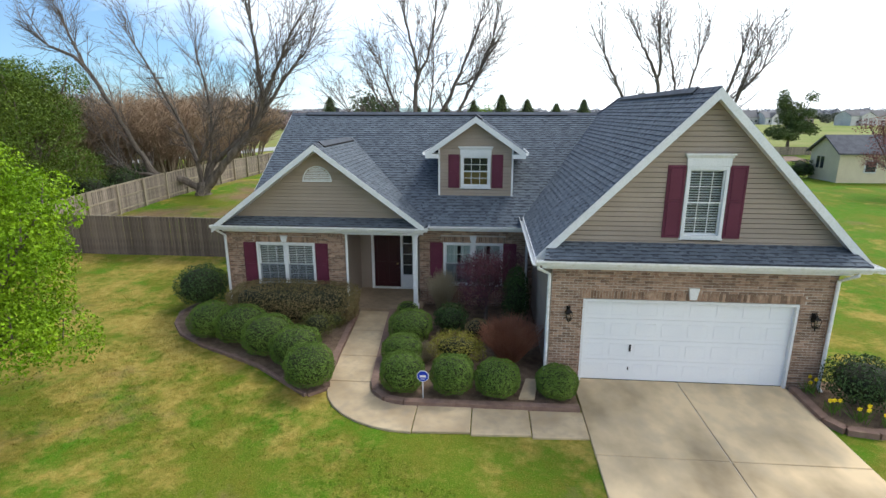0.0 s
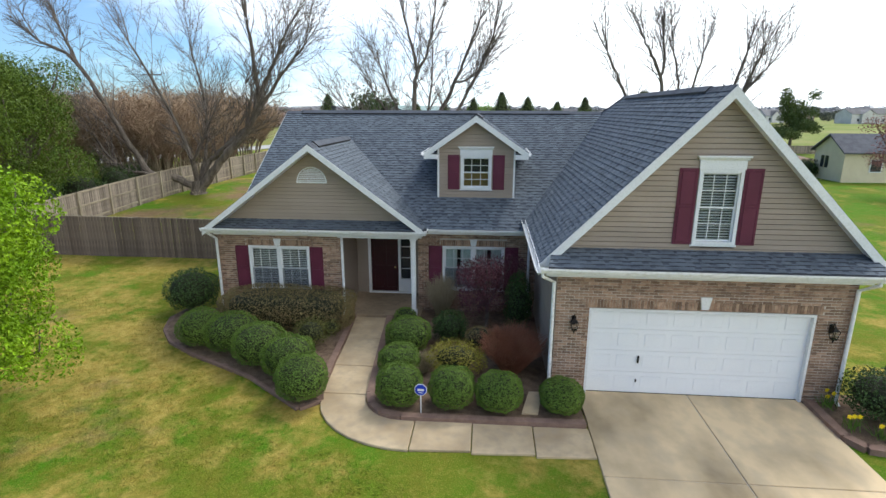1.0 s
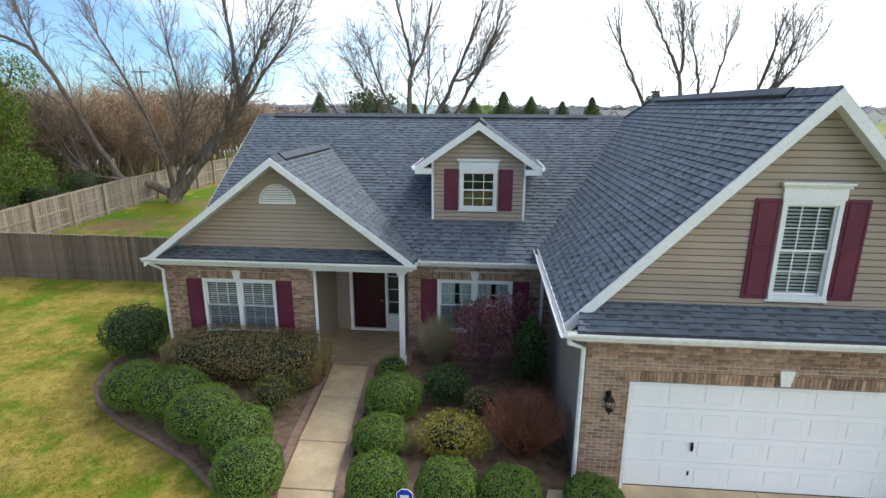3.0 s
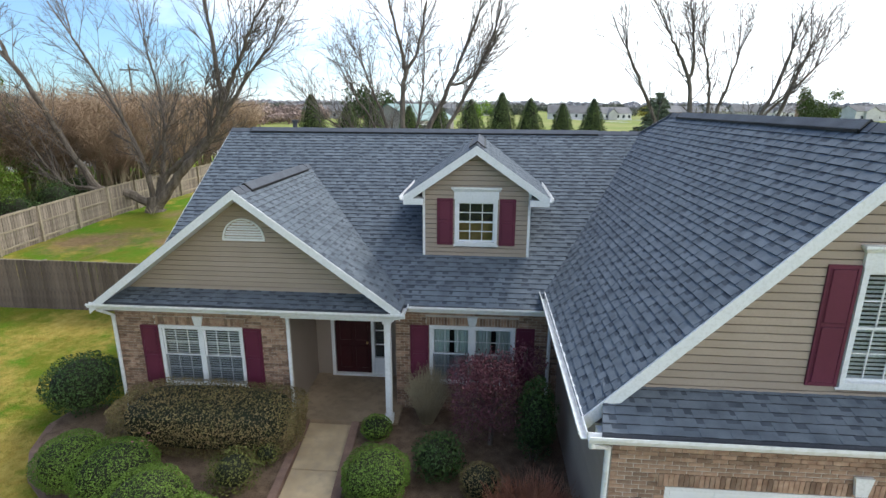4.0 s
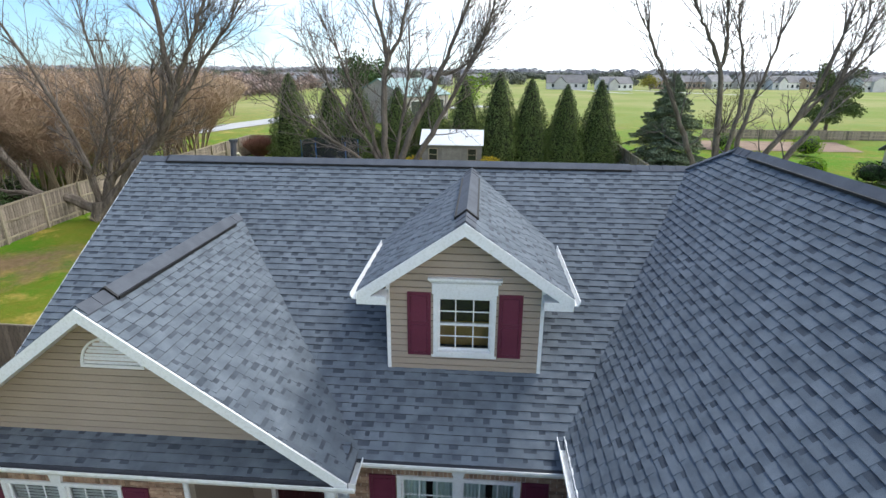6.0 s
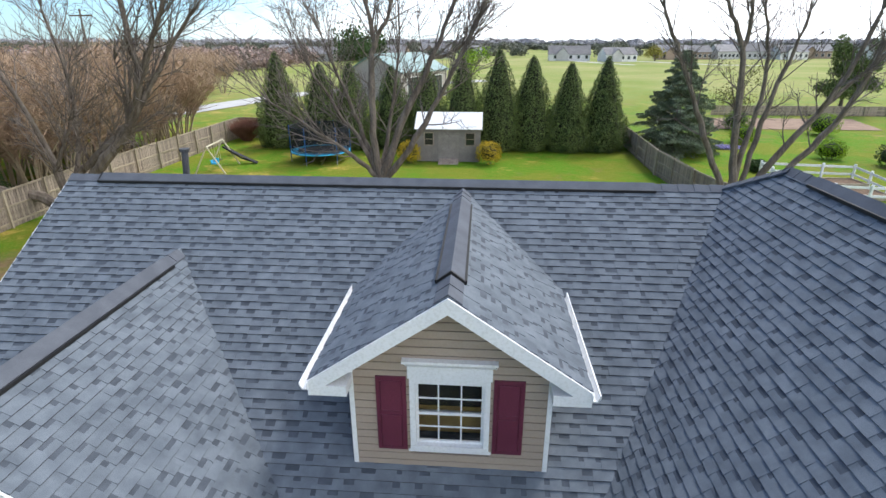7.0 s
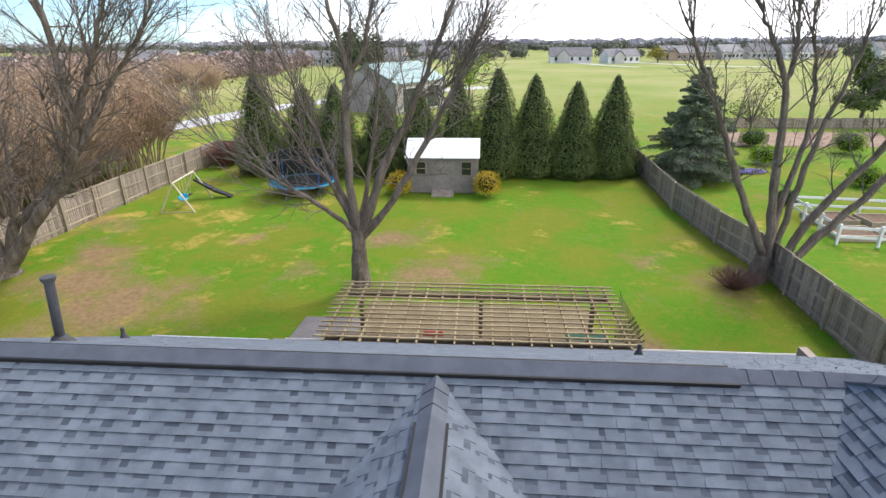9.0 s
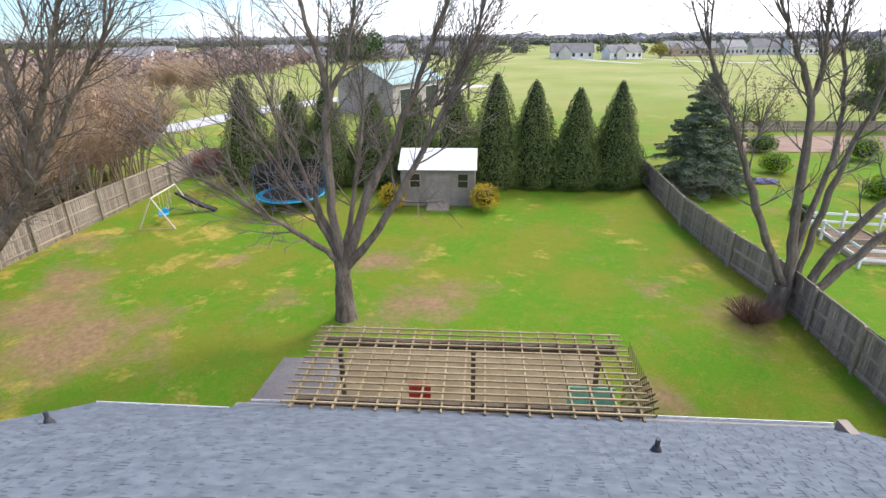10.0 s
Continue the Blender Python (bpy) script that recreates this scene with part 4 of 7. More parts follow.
box(bm, -7.88, -7.80, 6.14, 6.30, 0.1, 2.22)
box(bm, -7.45, -7.36, 6.14, 6.30, 0.1, 2.30)
box(bm, -8.86, -7.45, 6.14, 6.30, 2.21, 2.30)
box(bm, -8.95, -7.36, 6.12, 6.30, 0.1, 0.15)
box(bm, -7.80, -7.45, 6.18, 6.28, 0.15, 0.62)
for z in (1.0, 1.4, 1.8):
    box(bm, -7.80, -7.45, 6.21, 6.24, z - 0.012, z + 0.012)
part("door_frame", bm, white_trim, fdoor, "white door frame with sidelight")
part("pane", sheet(-7.80, -7.45, 6.225, 0.62, 2.21), glass_mat, fdoor)
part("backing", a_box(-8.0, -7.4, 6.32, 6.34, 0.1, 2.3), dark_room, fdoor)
bm = bmesh.new()
bmesh.ops.create_uvsphere(bm, u_segments=10, v_segments=6, radius=0.035, matrix=Matrix.Translation((-8.0, 6.18, 1.05)))
part("knob", bm, material("brass", (0.5, 0.36, 0.14), (0.55, 0.4, 0.16), rough=0.3, metal=1.0, bump=0), fdoor, "brass knob")


def wall_lantern(x, z):
    ob = root("wall_lantern", "black metal carriage lantern on the brick wall", "lamp", group="garage lanterns")
    bm = bmesh.new()
    box(bm, x - 0.045, x + 0.045, -0.135, -0.11, z - 0.06, z + 0.16, bevel=0.008)
    tube(bm, [(x, -0.13, z + 0.12), (x, -0.2, z + 0.2), (x, -0.25, z + 0.14)], [0.012] * 3, 6)
    part("bracket", bm, black_metal, ob)
    bm = bmesh.new()
    for dx, dy in ((-1, -1), (1, -1), (1, 1), (-1, 1)):
        tube(bm, [(x + 0.05 * dx, -0.24 + 0.05 * dy, z - 0.13), (x + 0.075 * dx, -0.24 + 0.075 * dy, z + 0.05)], [0.008, 0.008], 4)
    box(bm, x - 0.055, x + 0.055, -0.295, -0.185, z - 0.15, z - 0.13)
    tube(bm, [(x, -0.24, z + 0.05), (x, -0.24, z + 0.11), (x, -0.24, z + 0.15)], [0.11, 0.04, 0.005], 4)
    tube(bm, [(x, -0.24, z - 0.15), (x, -0.24, z - 0.24)], [0.03, 0.004], 6)
    part("cage", bm, black_metal, ob)
    part("pane", sheet(x - 0.05, x + 0.05, -0.29, z - 0.13, z + 0.05), glass_mat, ob)


wall_lantern(-2.78, 1.78)
wall_lantern(2.78, 1.78)

# ---- roof vents ----
lead = material("grey_pipe", (0.05, 0.052, 0.055), (0.08, 0.08, 0.085), rough=0.6, bump=0.1)


def pipe_vent(x, y, h, r, cap=False, lean=0.0):
    z = main_back(x, y)
    ob = root("roof_vent_pipe", "dark plumbing vent pipe on the rear roof slope", "vent pipe")
    bm = bmesh.new()
    tube(bm, [(x - lean, y, z - 0.05), (x, y, z + h)], [r, r], 12)
    part("pipe", bm, lead, ob)
    bm = bmesh.new()
    tube(bm, [(x - lean, y, z - 0.06), (x - lean, y, z + 0.1), (x - lean, y, z + 0.14)], [r * 3.0, r * 1.6, r * 1.05], 12)
    part("flashing", bm, lead, ob)
    if cap:
        bm = bmesh.new()
        tube(bm, [(x, y, z + h - 0.04), (x, y, z + h), (x, y, z + h + 0.04)], [r * 1.3, r * 1.5, r * 1.5], 12)
        part("cap", bm, lead, ob)


pipe_vent(-11.54, 11.72, 1.16, 0.075, True, 0.12)
pipe_vent(-12.1, 13.65, 0.27, 0.04)
pipe_vent(-1.6, 13.6, 0.27, 0.04)


# ---- driveway, walk, beds ----
def slab(name, pts, z0, z1, mat, parent=None, bevel=0.012):
    bm = prism(bmesh.new(), [(x, y, z0) for x, y in pts], (0, 0, z1 - z0))
    bmesh.ops.recalc_face_normals(bm, faces=bm.faces[:])
    if bevel:
        top = [e for e in bm.edges if all(v.co.z > z1 - 1e-4 for v in e.verts)]
        bmesh.ops.bevel(bm, geom=top, offset=bevel, segments=1, affect="EDGES")
    return part(name, bm, mat, parent)


driveway = root("driveway", "stained concrete driveway in large slabs", "driveway", kind="structure")
for x0, x1 in ((-2.57, -0.055), (-0.035, 2.48)):
    for y0, y1 in ((-3.06, 0.0), (-6.3, -3.08), (-9.6, -6.32), (-13.0, -9.62), (-17.0, -13.02), (-21, -17.02)):
        slab("slab", [(x0, y0), (x1, y0), (x1, y1), (x0, y1)], -0.12, 0.0, concrete, driveway)
part("joint", a_box(-2.55, 2.46, -21, -0.01, -0.13, -0.02), mortar_mat, driveway)

walkway = root("front_walk", "curved concrete front walk in slabs", "walkway", kind="structure")


def arc(cx, cy, rx, ry, a0, a1, n):
    return [(cx + rx * math.cos(radians(a0 + (a1 - a0) * i / n)), cy + ry * math.sin(radians(a0 + (a1 - a0) * i / n))) for i in range(n + 1)]


for y0, y1, xa, xb, xc, xd in ((2.45, 4.04, -8.78, -7.78, -8.92, -7.92), (0.75, 2.43, -8.68, -7.64, -8.78, -7.77), (-0.65, 0.73, -8.55, -7.50, -8.67, -7.63)):
    slab("slab", [(xa, y0), (xb, y0), (xd, y1), (xc, y1)], -0.1, 0.01, walk_concrete, walkway)
slab("slab", arc(-6.25, -0.67, 2.30, 1.97, 180, 270, 8) + [(-6.25, -1.62)] + arc(-6.55, -0.67, 0.95, 0.95, 270, 180, 6), -0.1, 0.01, walk_concrete, walkway)
for x0, x1 in ((-6.23, -5.02), (-5.0, -3.76), (-3.74, -2.59)):
    slab("slab", [(x0, -2.62), (x1, -2.55), (x1, -1.60), (x0, -1.62)], -0.1, 0.01, walk_concrete, walkway)


def ribbon(pts, half, z0, z1):
    """Edging stones along a line, in lengths of about 1.2 m."""
    bm = bmesh.new()
    pts = [Vector((x, y, 0)) for x, y in pts]
    for a, b in zip(pts, pts[1:]):
        d = b - a
        n = max(1, round(d.length / 1.2))
        s = Vector((d.y, -d.x, 0)).normalized() * half
        for i in range(n):
            p, q = a + d * (i / n) + d.normalized() * 0.0015, a + d * ((i + 1) / n) - d.normalized() * 0.0015
            prism(bm, [p - s + Vector((0, 0, z0)), p + s + Vector((0, 0, z0)), q + s + Vector((0, 0, z0)), q - s + Vector((0, 0, z0))], (0, 0, z1 - z0))
    bmesh.ops.recalc_face_normals(bm, faces=bm.faces[:])
    return bm


bed_l = [(-8.52, -1.0), (-8.9, -1.35), (-9.78, -0.68), (-10.6, -0.05), (-11.5, 0.42), (-12.7, 1.02), (-13.75, 1.72), (-14.4, 2.5), (-14.75, 3.4), (-14.6, 4.3)]
inner_l = [(-9.0, 4.05), (-8.88, 2.4), (-8.76, 0.7), (-8.63, -0.65), (-8.52, -1.0)]
inner_r = [(-7.83, 4.05), (-7.70, 2.4), (-7.55, 0.7), (-7.42, -0.65), (-7.3, -1.1), (-7.0, -1.42), (-6.55, -1.54), (-3.1, -1.50), (-2.62, -1.48)]
right_bed = [(2.58, -0.15), (2.55, -1.5), (2.75, -1.85), (3.3, -1.95), (4.2, -1.8), (5.0, -1.2), (5.2, 0.3)]
for nm, line, hw in (("bed_edging", bed_l, 0.075), ("bed_edging", inner_l, 0.08), ("bed_edging", inner_r, 0.09), ("bed_edging", right_bed, 0.10)):
    tagged(link_mesh(nm, ribbon(line, hw, -0.08, 0.04 if line is bed_l else 0.09), edging_mat), "low reddish-brown block edging round the planting bed", "edging", kind="structure")
for pts in ([(-9.0, 4.05)] + inner_l[1:] + bed_l[1:] + [(-13.5, 4.3)], inner_r + [(-2.62, -0.15), (-3.2, 0.0), (-3.2, 4.8), (-7.0, 4.8), (-7.0, 4.05)], right_bed + [(3.25, 0.2), (3.2, -0.15)]):
    bm = bmesh.new()
    f = bm.faces.new([bm.verts.new((x, y, 0.03)) for x, y in pts])
    bmesh.ops.triangulate(bm, faces=[f])
    bmesh.ops.subdivide_edges(bm, edges=bm.edges[:], cuts=5, use_grid_fill=True)
    for v in bm.verts:
        v.co.z = 0.045 + 0.02 * noise.noise(v.co * 3)
    tagged(link_mesh("mulch_bed", bm, mulch_mat), "dark brown mulch in the planting bed", "mulch", kind="structure")


# ---- plants ----
def leaf_material(name, a, b, c, rough=0.55, vary=0.35):
    m = material(name, a, b, scale=1.2, fine=9, rough=rough, bump=0, col_c=c, vary=vary, island=True, spec=0.14)
    return m


box_green = leaf_material("boxwood_leaf", (0.11, 0.18, 0.03), (0.17, 0.25, 0.046), (0.07, 0.12, 0.022), vary=0.35)
dark_green = leaf_material("dark_leaf", (0.048, 0.085, 0.026), (0.075, 0.12, 0.036), (0.03, 0.055, 0.018))
holly_green = leaf_material("broadleaf_evergreen", (0.085, 0.145, 0.018), (0.165, 0.225, 0.034), (0.04, 0.07, 0.014), rough=0.4)
lime_green = leaf_material("spring_leaf", (0.15, 0.28, 0.008), (0.28, 0.42, 0.016), (0.085, 0.165, 0.008))
arb_green = leaf_material("arborvitae_leaf", (0.085, 0.125, 0.034), (0.135, 0.17, 0.05), (0.055, 0.08, 0.024), vary=0.2)
spruce_green = leaf_material("spruce_needles", (0.15, 0.19, 0.11), (0.23, 0.27, 0.17), (0.09, 0.12, 0.065))
hedge_brown = leaf_material("bronze_hedge_leaf", (0.185, 0.145, 0.066), (0.26, 0.19, 0.09), (0.13, 0.14, 0.045))
maroon_leaf = leaf_material("maroon_leaf", (0.12, 0.042, 0.054), (0.18, 0.068, 0.082), (0.07, 0.03, 0.036))
yellow_green = leaf_material("yellow_green_leaf", (0.24, 0.22, 0.035), (0.34, 0.31, 0.05), (0.20, 0.13, 0.05))
yellow_leaf = leaf_material("yellow_flower", (0.42, 0.29, 0.02), (0.55, 0.4, 0.03), (0.25, 0.2, 0.03))
daffodil_mat = leaf_material("daffodil", (0.75, 0.55, 0.02), (0.85, 0.65, 0.03), (0.8, 0.5, 0.02))
pink_leaf = leaf_material("pink_blossom", (0.28, 0.10, 0.10), (0.38, 0.16, 0.14), (0.2, 0.09, 0.08))
olive_leaf = leaf_material("olive_leaf", (0.12, 0.13, 0.035), (0.17, 0.17, 0.05), (0.09, 0.085, 0.03))
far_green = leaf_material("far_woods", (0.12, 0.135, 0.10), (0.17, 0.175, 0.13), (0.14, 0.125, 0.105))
# near-black filling for shrubs and conifers: inner shade given as a colour
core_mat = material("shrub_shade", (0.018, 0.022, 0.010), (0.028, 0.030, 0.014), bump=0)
bark = material("bark", (0.115, 0.09, 0.07), (0.225, 0.185, 0.15), scale=3, fine=18, rough=0.95, bump=1.0, col_c=(0.045, 0.037, 0.031), stretch=(1.6, 1.6, 0.35), dist=0.03)
twig_mat = material("twigs", (0.13, 0.105, 0.09), (0.20, 0.165, 0.142), scale=2, fine=20, rough=0.9, bump=0)
red_twig = material("reddish_twigs", (0.33, 0.225, 0.15), (0.45, 0.32, 0.22), scale=0.6, fine=20, rough=0.9, bump=0, col_c=(0.34, 0.26, 0.15))
stem_tan = material("tan_stems", (0.33, 0.27, 0.17), (0.42, 0.35, 0.23), scale=2, fine=20, rough=0.9, bump=0)
sucker_twig = material("sucker_twigs", (0.17, 0.09, 0.075), (0.24, 0.14, 0.11), scale=2, fine=20, rough=0.9, bump=0)
rust_twig = material("rust_twigs", (0.24, 0.095, 0.055), (0.34, 0.15, 0.09), scale=3, fine=20, rough=0.9, bump=0)


def leaf_cloud(points, normals, size, rng, jitter=0.7, aspect=0.6):
    """Small pointed leaves (two triangles each, folded) at the points, leaning along the normals."""
    n = len(points)
    nr = normals + rng.normal(0, jitter, (n, 3))
    nr /= np.linalg.norm(nr, axis=1)[:, None] + 1e-9
    t = np.cross(nr, rng.normal(0, 1, (n, 3)))
    t /= np.linalg.norm(t, axis=1)[:, None] + 1e-9
    b = np.cross(nr, t)
    s = size * rng.uniform(0.6, 1.3, (n, 1))
    p0, p2 = points - t * s * 0.5, points + t * s * 0.5
    p1 = points + b * s * aspect * 0.5 + nr * s * 0.12
    p3 = points - b * s * aspect * 0.5 + nr * s * 0.12
    v = np.stack([p0, p1, p2, p3], 1).reshape(-1, 3)
    f = np.arange(4 * n).reshape(n, 4)
    return v, f


def mesh_from(name, v, f, mat, parent=None, label=""):
    me = bpy.data.meshes.new(name)
    me.from_pydata(v.tolist(), [], f.tolist())
    me.materials.append(mat)
    ob = new(name, me)
    if parent is not None:
        ob.parent = parent
    return tagged(ob, label)


def shell_points(n, rx, ry, rz, rng, lump=0.06, depth=0.10, freq=2.2):
    d = rng.normal(0, 1, (n, 3))
    d /= np.linalg.norm(d, axis=1)[:, None]
    keep = d[:, 2] > -0.75
    d = d[keep]
    seed = rng.uniform(0, 50, 3)
    k = np.array([1 + lump * noise.noise(Vector(q * freq + seed)) + lump * 0.6 * noise.noise(Vector(q * freq * 3 + seed)) for q in d])
    k *= 1 - depth * rng.uniform(0, 1, len(d)) ** 2
    p = d * k[:, None] * np.array([rx, ry, rz])
    nn = d / np.array([rx, ry, rz])
    nn /= np.linalg.norm(nn, axis=1)[:, None]
    return p, nn


def round_bush(name, x, y, rx, rz, mat, leaves, leaf, seed, label, cat="shrub", group="", ry=None, lump=0.06, jitter=0.7, depth=0.1, z=0.03, box=0.0):
    """A clipped or loose shrub: inner body on stems, near-black to paint the shade inside, and a shell of leaves; its
    foot on the soil.
    """
    rng = np.random.default_rng(seed)
    ry = ry or rx
    ob = root(name, label, cat, group, at=(x, y, z))
    p, nn = shell_points(leaves, rx, ry, rz, rng, lump, depth=depth)
    if box:
        q = np.abs(p / np.array([rx, ry, rz]))
        m = (np.sum(q ** box, axis=1) ** (1 / box))[:, None]
        p = p / np.maximum(m, 1e-6) * np.linalg.norm(p / np.array([rx, ry, rz]), axis=1)[:, None]
    p[:, 2] += rz
    v, f = leaf_cloud(p, nn, leaf, rng, jitter)
    mesh_from("foliage", v, f, mat, ob)
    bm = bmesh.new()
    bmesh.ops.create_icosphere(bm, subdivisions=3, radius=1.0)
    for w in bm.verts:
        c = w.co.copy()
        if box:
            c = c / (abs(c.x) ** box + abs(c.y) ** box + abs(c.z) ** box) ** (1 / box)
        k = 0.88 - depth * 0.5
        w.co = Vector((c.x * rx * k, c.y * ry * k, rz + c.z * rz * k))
    c_ob = link_mesh("shade_core", bm, core_mat)
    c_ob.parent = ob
    bm = bmesh.new()
    for i in range(4):
        a = i * 1.7
        tube(bm, [(0.05 * math.cos(a), 0.05 * math.sin(a), -0.06), (rx * 0.4 * math.cos(a), ry * 0.4 * math.sin(a), rz * 0.6)], [0.02, 0.012], 5)
    s_ob = link_mesh("stem", bm, bark)
    s_ob.parent = ob
    return ob


ROUND = "clipped round boxwood shrub in the front bed"
for i, (x, y, r, h) in enumerate(((-8.96, -0.90, 0.60, 0.50), (-9.68, 0.18, 0.65, 0.48), (-10.64, 0.70, 0.68, 0.53), (-11.72, 1.42, 0.72, 0.51), (-12.74, 1.62, 0.62, 0.51),
                                  (-6.90, 1.82, 0.63, 0.45), (-6.93, 0.52, 0.54, 0.35), (-6.69, -0.94, 0.52, 0.45), (-5.5, -0.96, 0.51, 0.45), (-4.45, -0.99, 0.53, 0.41), (-3.08, -0.98, 0.48, 0.37))):
    round_bush("boxwood_shrub", x, y, r, h, box_green, 11000, 0.034, 40 + i, ROUND, group="clipped boxwoods", lump=0.10, jitter=0.55, depth=0.08, box=2.3)
round_bush("evergreen_shrub", -14.35, 4.05, 0.85, 0.72, dark_green, 5200, 0.06, 61, "dark green rounded evergreen shrub beside the house corner", lump=0.14, depth=0.2)
round_bush("hedge", -10.85, 3.25, 2.05, 0.55, hedge_brown, 24000, 0.045, 62, "bronze-green clipped hedge under the front window", ry=0.82, lump=0.06, box=5.0)
round_bush("loose_shrub", -9.62, 1.75, 0.5, 0.42, olive_leaf, 1800, 0.05, 63, "small sparse olive-green shrub in mulch", lump=0.25, depth=0.45)
round_bush("loose_shrub", -9.3, 2.55, 0.3, 0.25, olive_leaf, 700, 0.05, 69, "small sparse olive-green shrub in mulch", lump=0.25, depth=0.45)
round_bush("evergreen_shrub", -5.78, 2.45, 0.52, 0.45, dark_green, 2600, 0.06, 64, "loose dark green shrub in the front bed", lump=0.22, depth=0.35)
round_bush("evergreen_shrub", -4.95, 1.95, 0.4, 0.33, hedge_brown, 2000, 0.04, 65, "small rounded dark bronze shrub", lump=0.08)
round_bush("ground_cover", -5.5, 0.6, 0.78, 0.40, yellow_green, 5200, 0.045, 66, "low yellow-green spreading shrub", ry=0.6, lump=0.25, depth=0.5)
round_bush("evergreen_shrub", -7.25, 3.6, 0.35, 0.25, box_green, 1300, 0.045, 67, "small green shrub beside the porch post")
round_bush("evergreen_shrub", 3.75, -0.75, 0.85, 0.55, dark_green, 4600, 0.06, 68, "loose dark green shrub at the garage corner", lump=0.2, depth=0.35)


def twig_bush(name, x, y, h, spread, n, mat, seed, label, r=0.006, fork=2):
    ob = root(name, label, "shrub", at=(x, y, 0.02))
    rnd = random.Random(seed)
    bm = bmesh.new()
    for i in range(n):
        a, s = rnd.uniform(0, 6.283), rnd.uniform(0, 1) ** 0.6
        d = Vector((math.cos(a) * s * spread, math.sin(a) * s * spread, h * rnd.uniform(0.65, 1.05) * (1 - 0.25 * s)))
        b = Vector((d.x * 0.22, d.y * 0.22, -0.03))
        mid = b.lerp(d, 0.55) + Vector((rnd.uniform(-0.05, 0.05), rnd.uniform(-0.05, 0.05), 0.04))
        tube(bm, [b, mid, d], [r * 1.5, r, r * 0.5], 3, cap=False)
        for k in range(fork):
            e = mid + (d - mid) * rnd.uniform(0.5, 1.0) + Vector((rnd.uniform(-1, 1), rnd.uniform(-1, 1), rnd.uniform(0, 1))) * h * 0.16
            tube(bm, [mid.lerp(d, rnd.uniform(0, 0.5)), e], [r * 0.8, r * 0.4], 3, cap=False)
    o = link_mesh("crown", bm, mat)
    o.parent = ob
    return ob


twig_bush("twig_shrub", -6.35, 0.55, 0.55, 0.42, 160, stem_tan, 7, "tuft of dry tan ornamental grass in the front bed")
twig_bush("twig_shrub", -4.1, 0.75, 1.3, 0.85, 700, rust_twig, 5, "rust-red bare-twigged shrub in the front bed")
twig_bush("twig_shrub", -6.2, 4.25, 1.5, 0.55, 300, stem_tan, 6, "tan bare-twigged shrub against the brick wall")
round_bush("evergreen_shrub", -3.85, 3.1, 0.42, 0.95, dark_green, 3600, 0.06, 70, "tall dark green shrub against the garage side wall", lump=0.2, depth=0.35)


# small maroon ornamental tree
def leafy_tree(name, x, y, trunk_h, trunk_r, clumps, mat, leaves, leaf, seed, label, cat="tree", z=None, depth=0.5, lump=0.2, bark_mat=None):
    """Tapered trunk, a limb into each clump, and clumps of leaves with gaps. clumps: (dx, dy, z, rx, rz)."""
    rng = np.random.default_rng(seed)
    z = ground_z(x, y) - 0.03 if z is None else z
    ob = root(name, label, cat, at=(x, y, z))
    bm = bmesh.new()
    tube(bm, [(0, 0, -0.1), (0.02, 0.01, trunk_h * 0.5), (0.0, 0.03, trunk_h)], [trunk_r * 1.3, trunk_r, trunk_r * 0.75], 9)
    for dx, dy, cz, rx, rz in clumps:
        tube(bm, [(0, 0, trunk_h * 0.85), (dx * 0.5, dy * 0.5, (trunk_h + cz) * 0.5), (dx, dy, cz), (dx * 1.05, dy * 1.05, cz + rz * 0.7)], [trunk_r * 0.6, trunk_r * 0.4, trunk_r * 0.2, 0.01], 5)
    o = link_mesh("trunk", bm, bark_mat or bark)
    o.parent = ob
    vs, fs, off = [], [], 0
    for dx, dy, cz, rx, rz in clumps:
        k = int(leaves * rx * rx)
        p, nn = shell_points(k, rx, rx, rz, rng, lump, depth=depth, freq=2.6)
        p += np.array([dx, dy, cz])
        v, f = leaf_cloud(p, nn, leaf, rng, 0.8)
        vs.append(v)
        fs.append(f + off)
        off += len(v)
    mesh_from("crown", np.concatenate(vs), np.concatenate(fs), mat, ob)
    return ob


rc = random.Random(21)
leafy_tree("ornamental_tree", -4.75, 3.55, 0.8, 0.05, [(rc.uniform(-0.7, 0.7), rc.uniform(-0.5, 0.5), rc.uniform(0.7, 2.1), 0.48, 0.42) for _ in range(15)], maroon_leaf, 2600, 0.055, 71, "small maroon-leaved ornamental tree in front of the window", z=0.0)
lime = [(0.0, 0.0, 3.6, 1.8, 2.3), (0, 0, 2.4, 1.8, 1.2)] + [(1.75 * math.cos(a) * rc.uniform(0.7, 1.1), 1.75 * math.sin(a) * rc.uniform(0.7, 1.1), 1.7 + 3.4 * rc.random(), 0.72, 0.72) for a in (i * 0.77 for i in range(30))] + [(0, 0, 6.0, 0.9, 0.75), (0.3, 0.2, 5.4, 1.2, 0.8), (-0.4, 0.1, 5.2, 1.2, 0.9)]
leafy_tree("spring_tree", -15.0, -3.5, 1.6, 0.10, lime, lime_green, 2600, 0.08, 72, "young tree with bright lime-green spring leaves on the lawn", depth=0.4, lump=0.18)
mag = lambda s: [(rc.uniform(-2.6, 2.6), rc.uniform(-2.4, 2.4), rc.uniform(1.6, 7.6) * s, rc.uniform(1.1, 1.9), rc.uniform(0.9, 1.5)) for _ in range(34)] + [(0, 0, 4.5 * s, 2.9, 3.2)]
leafy_tree("evergreen_tree", -30.9, 15.6, 2.0, 0.25, mag(1.05), holly_green, 1150, 0.12, 73, "large dense broadleaf evergreen tree behind the wooden fence")
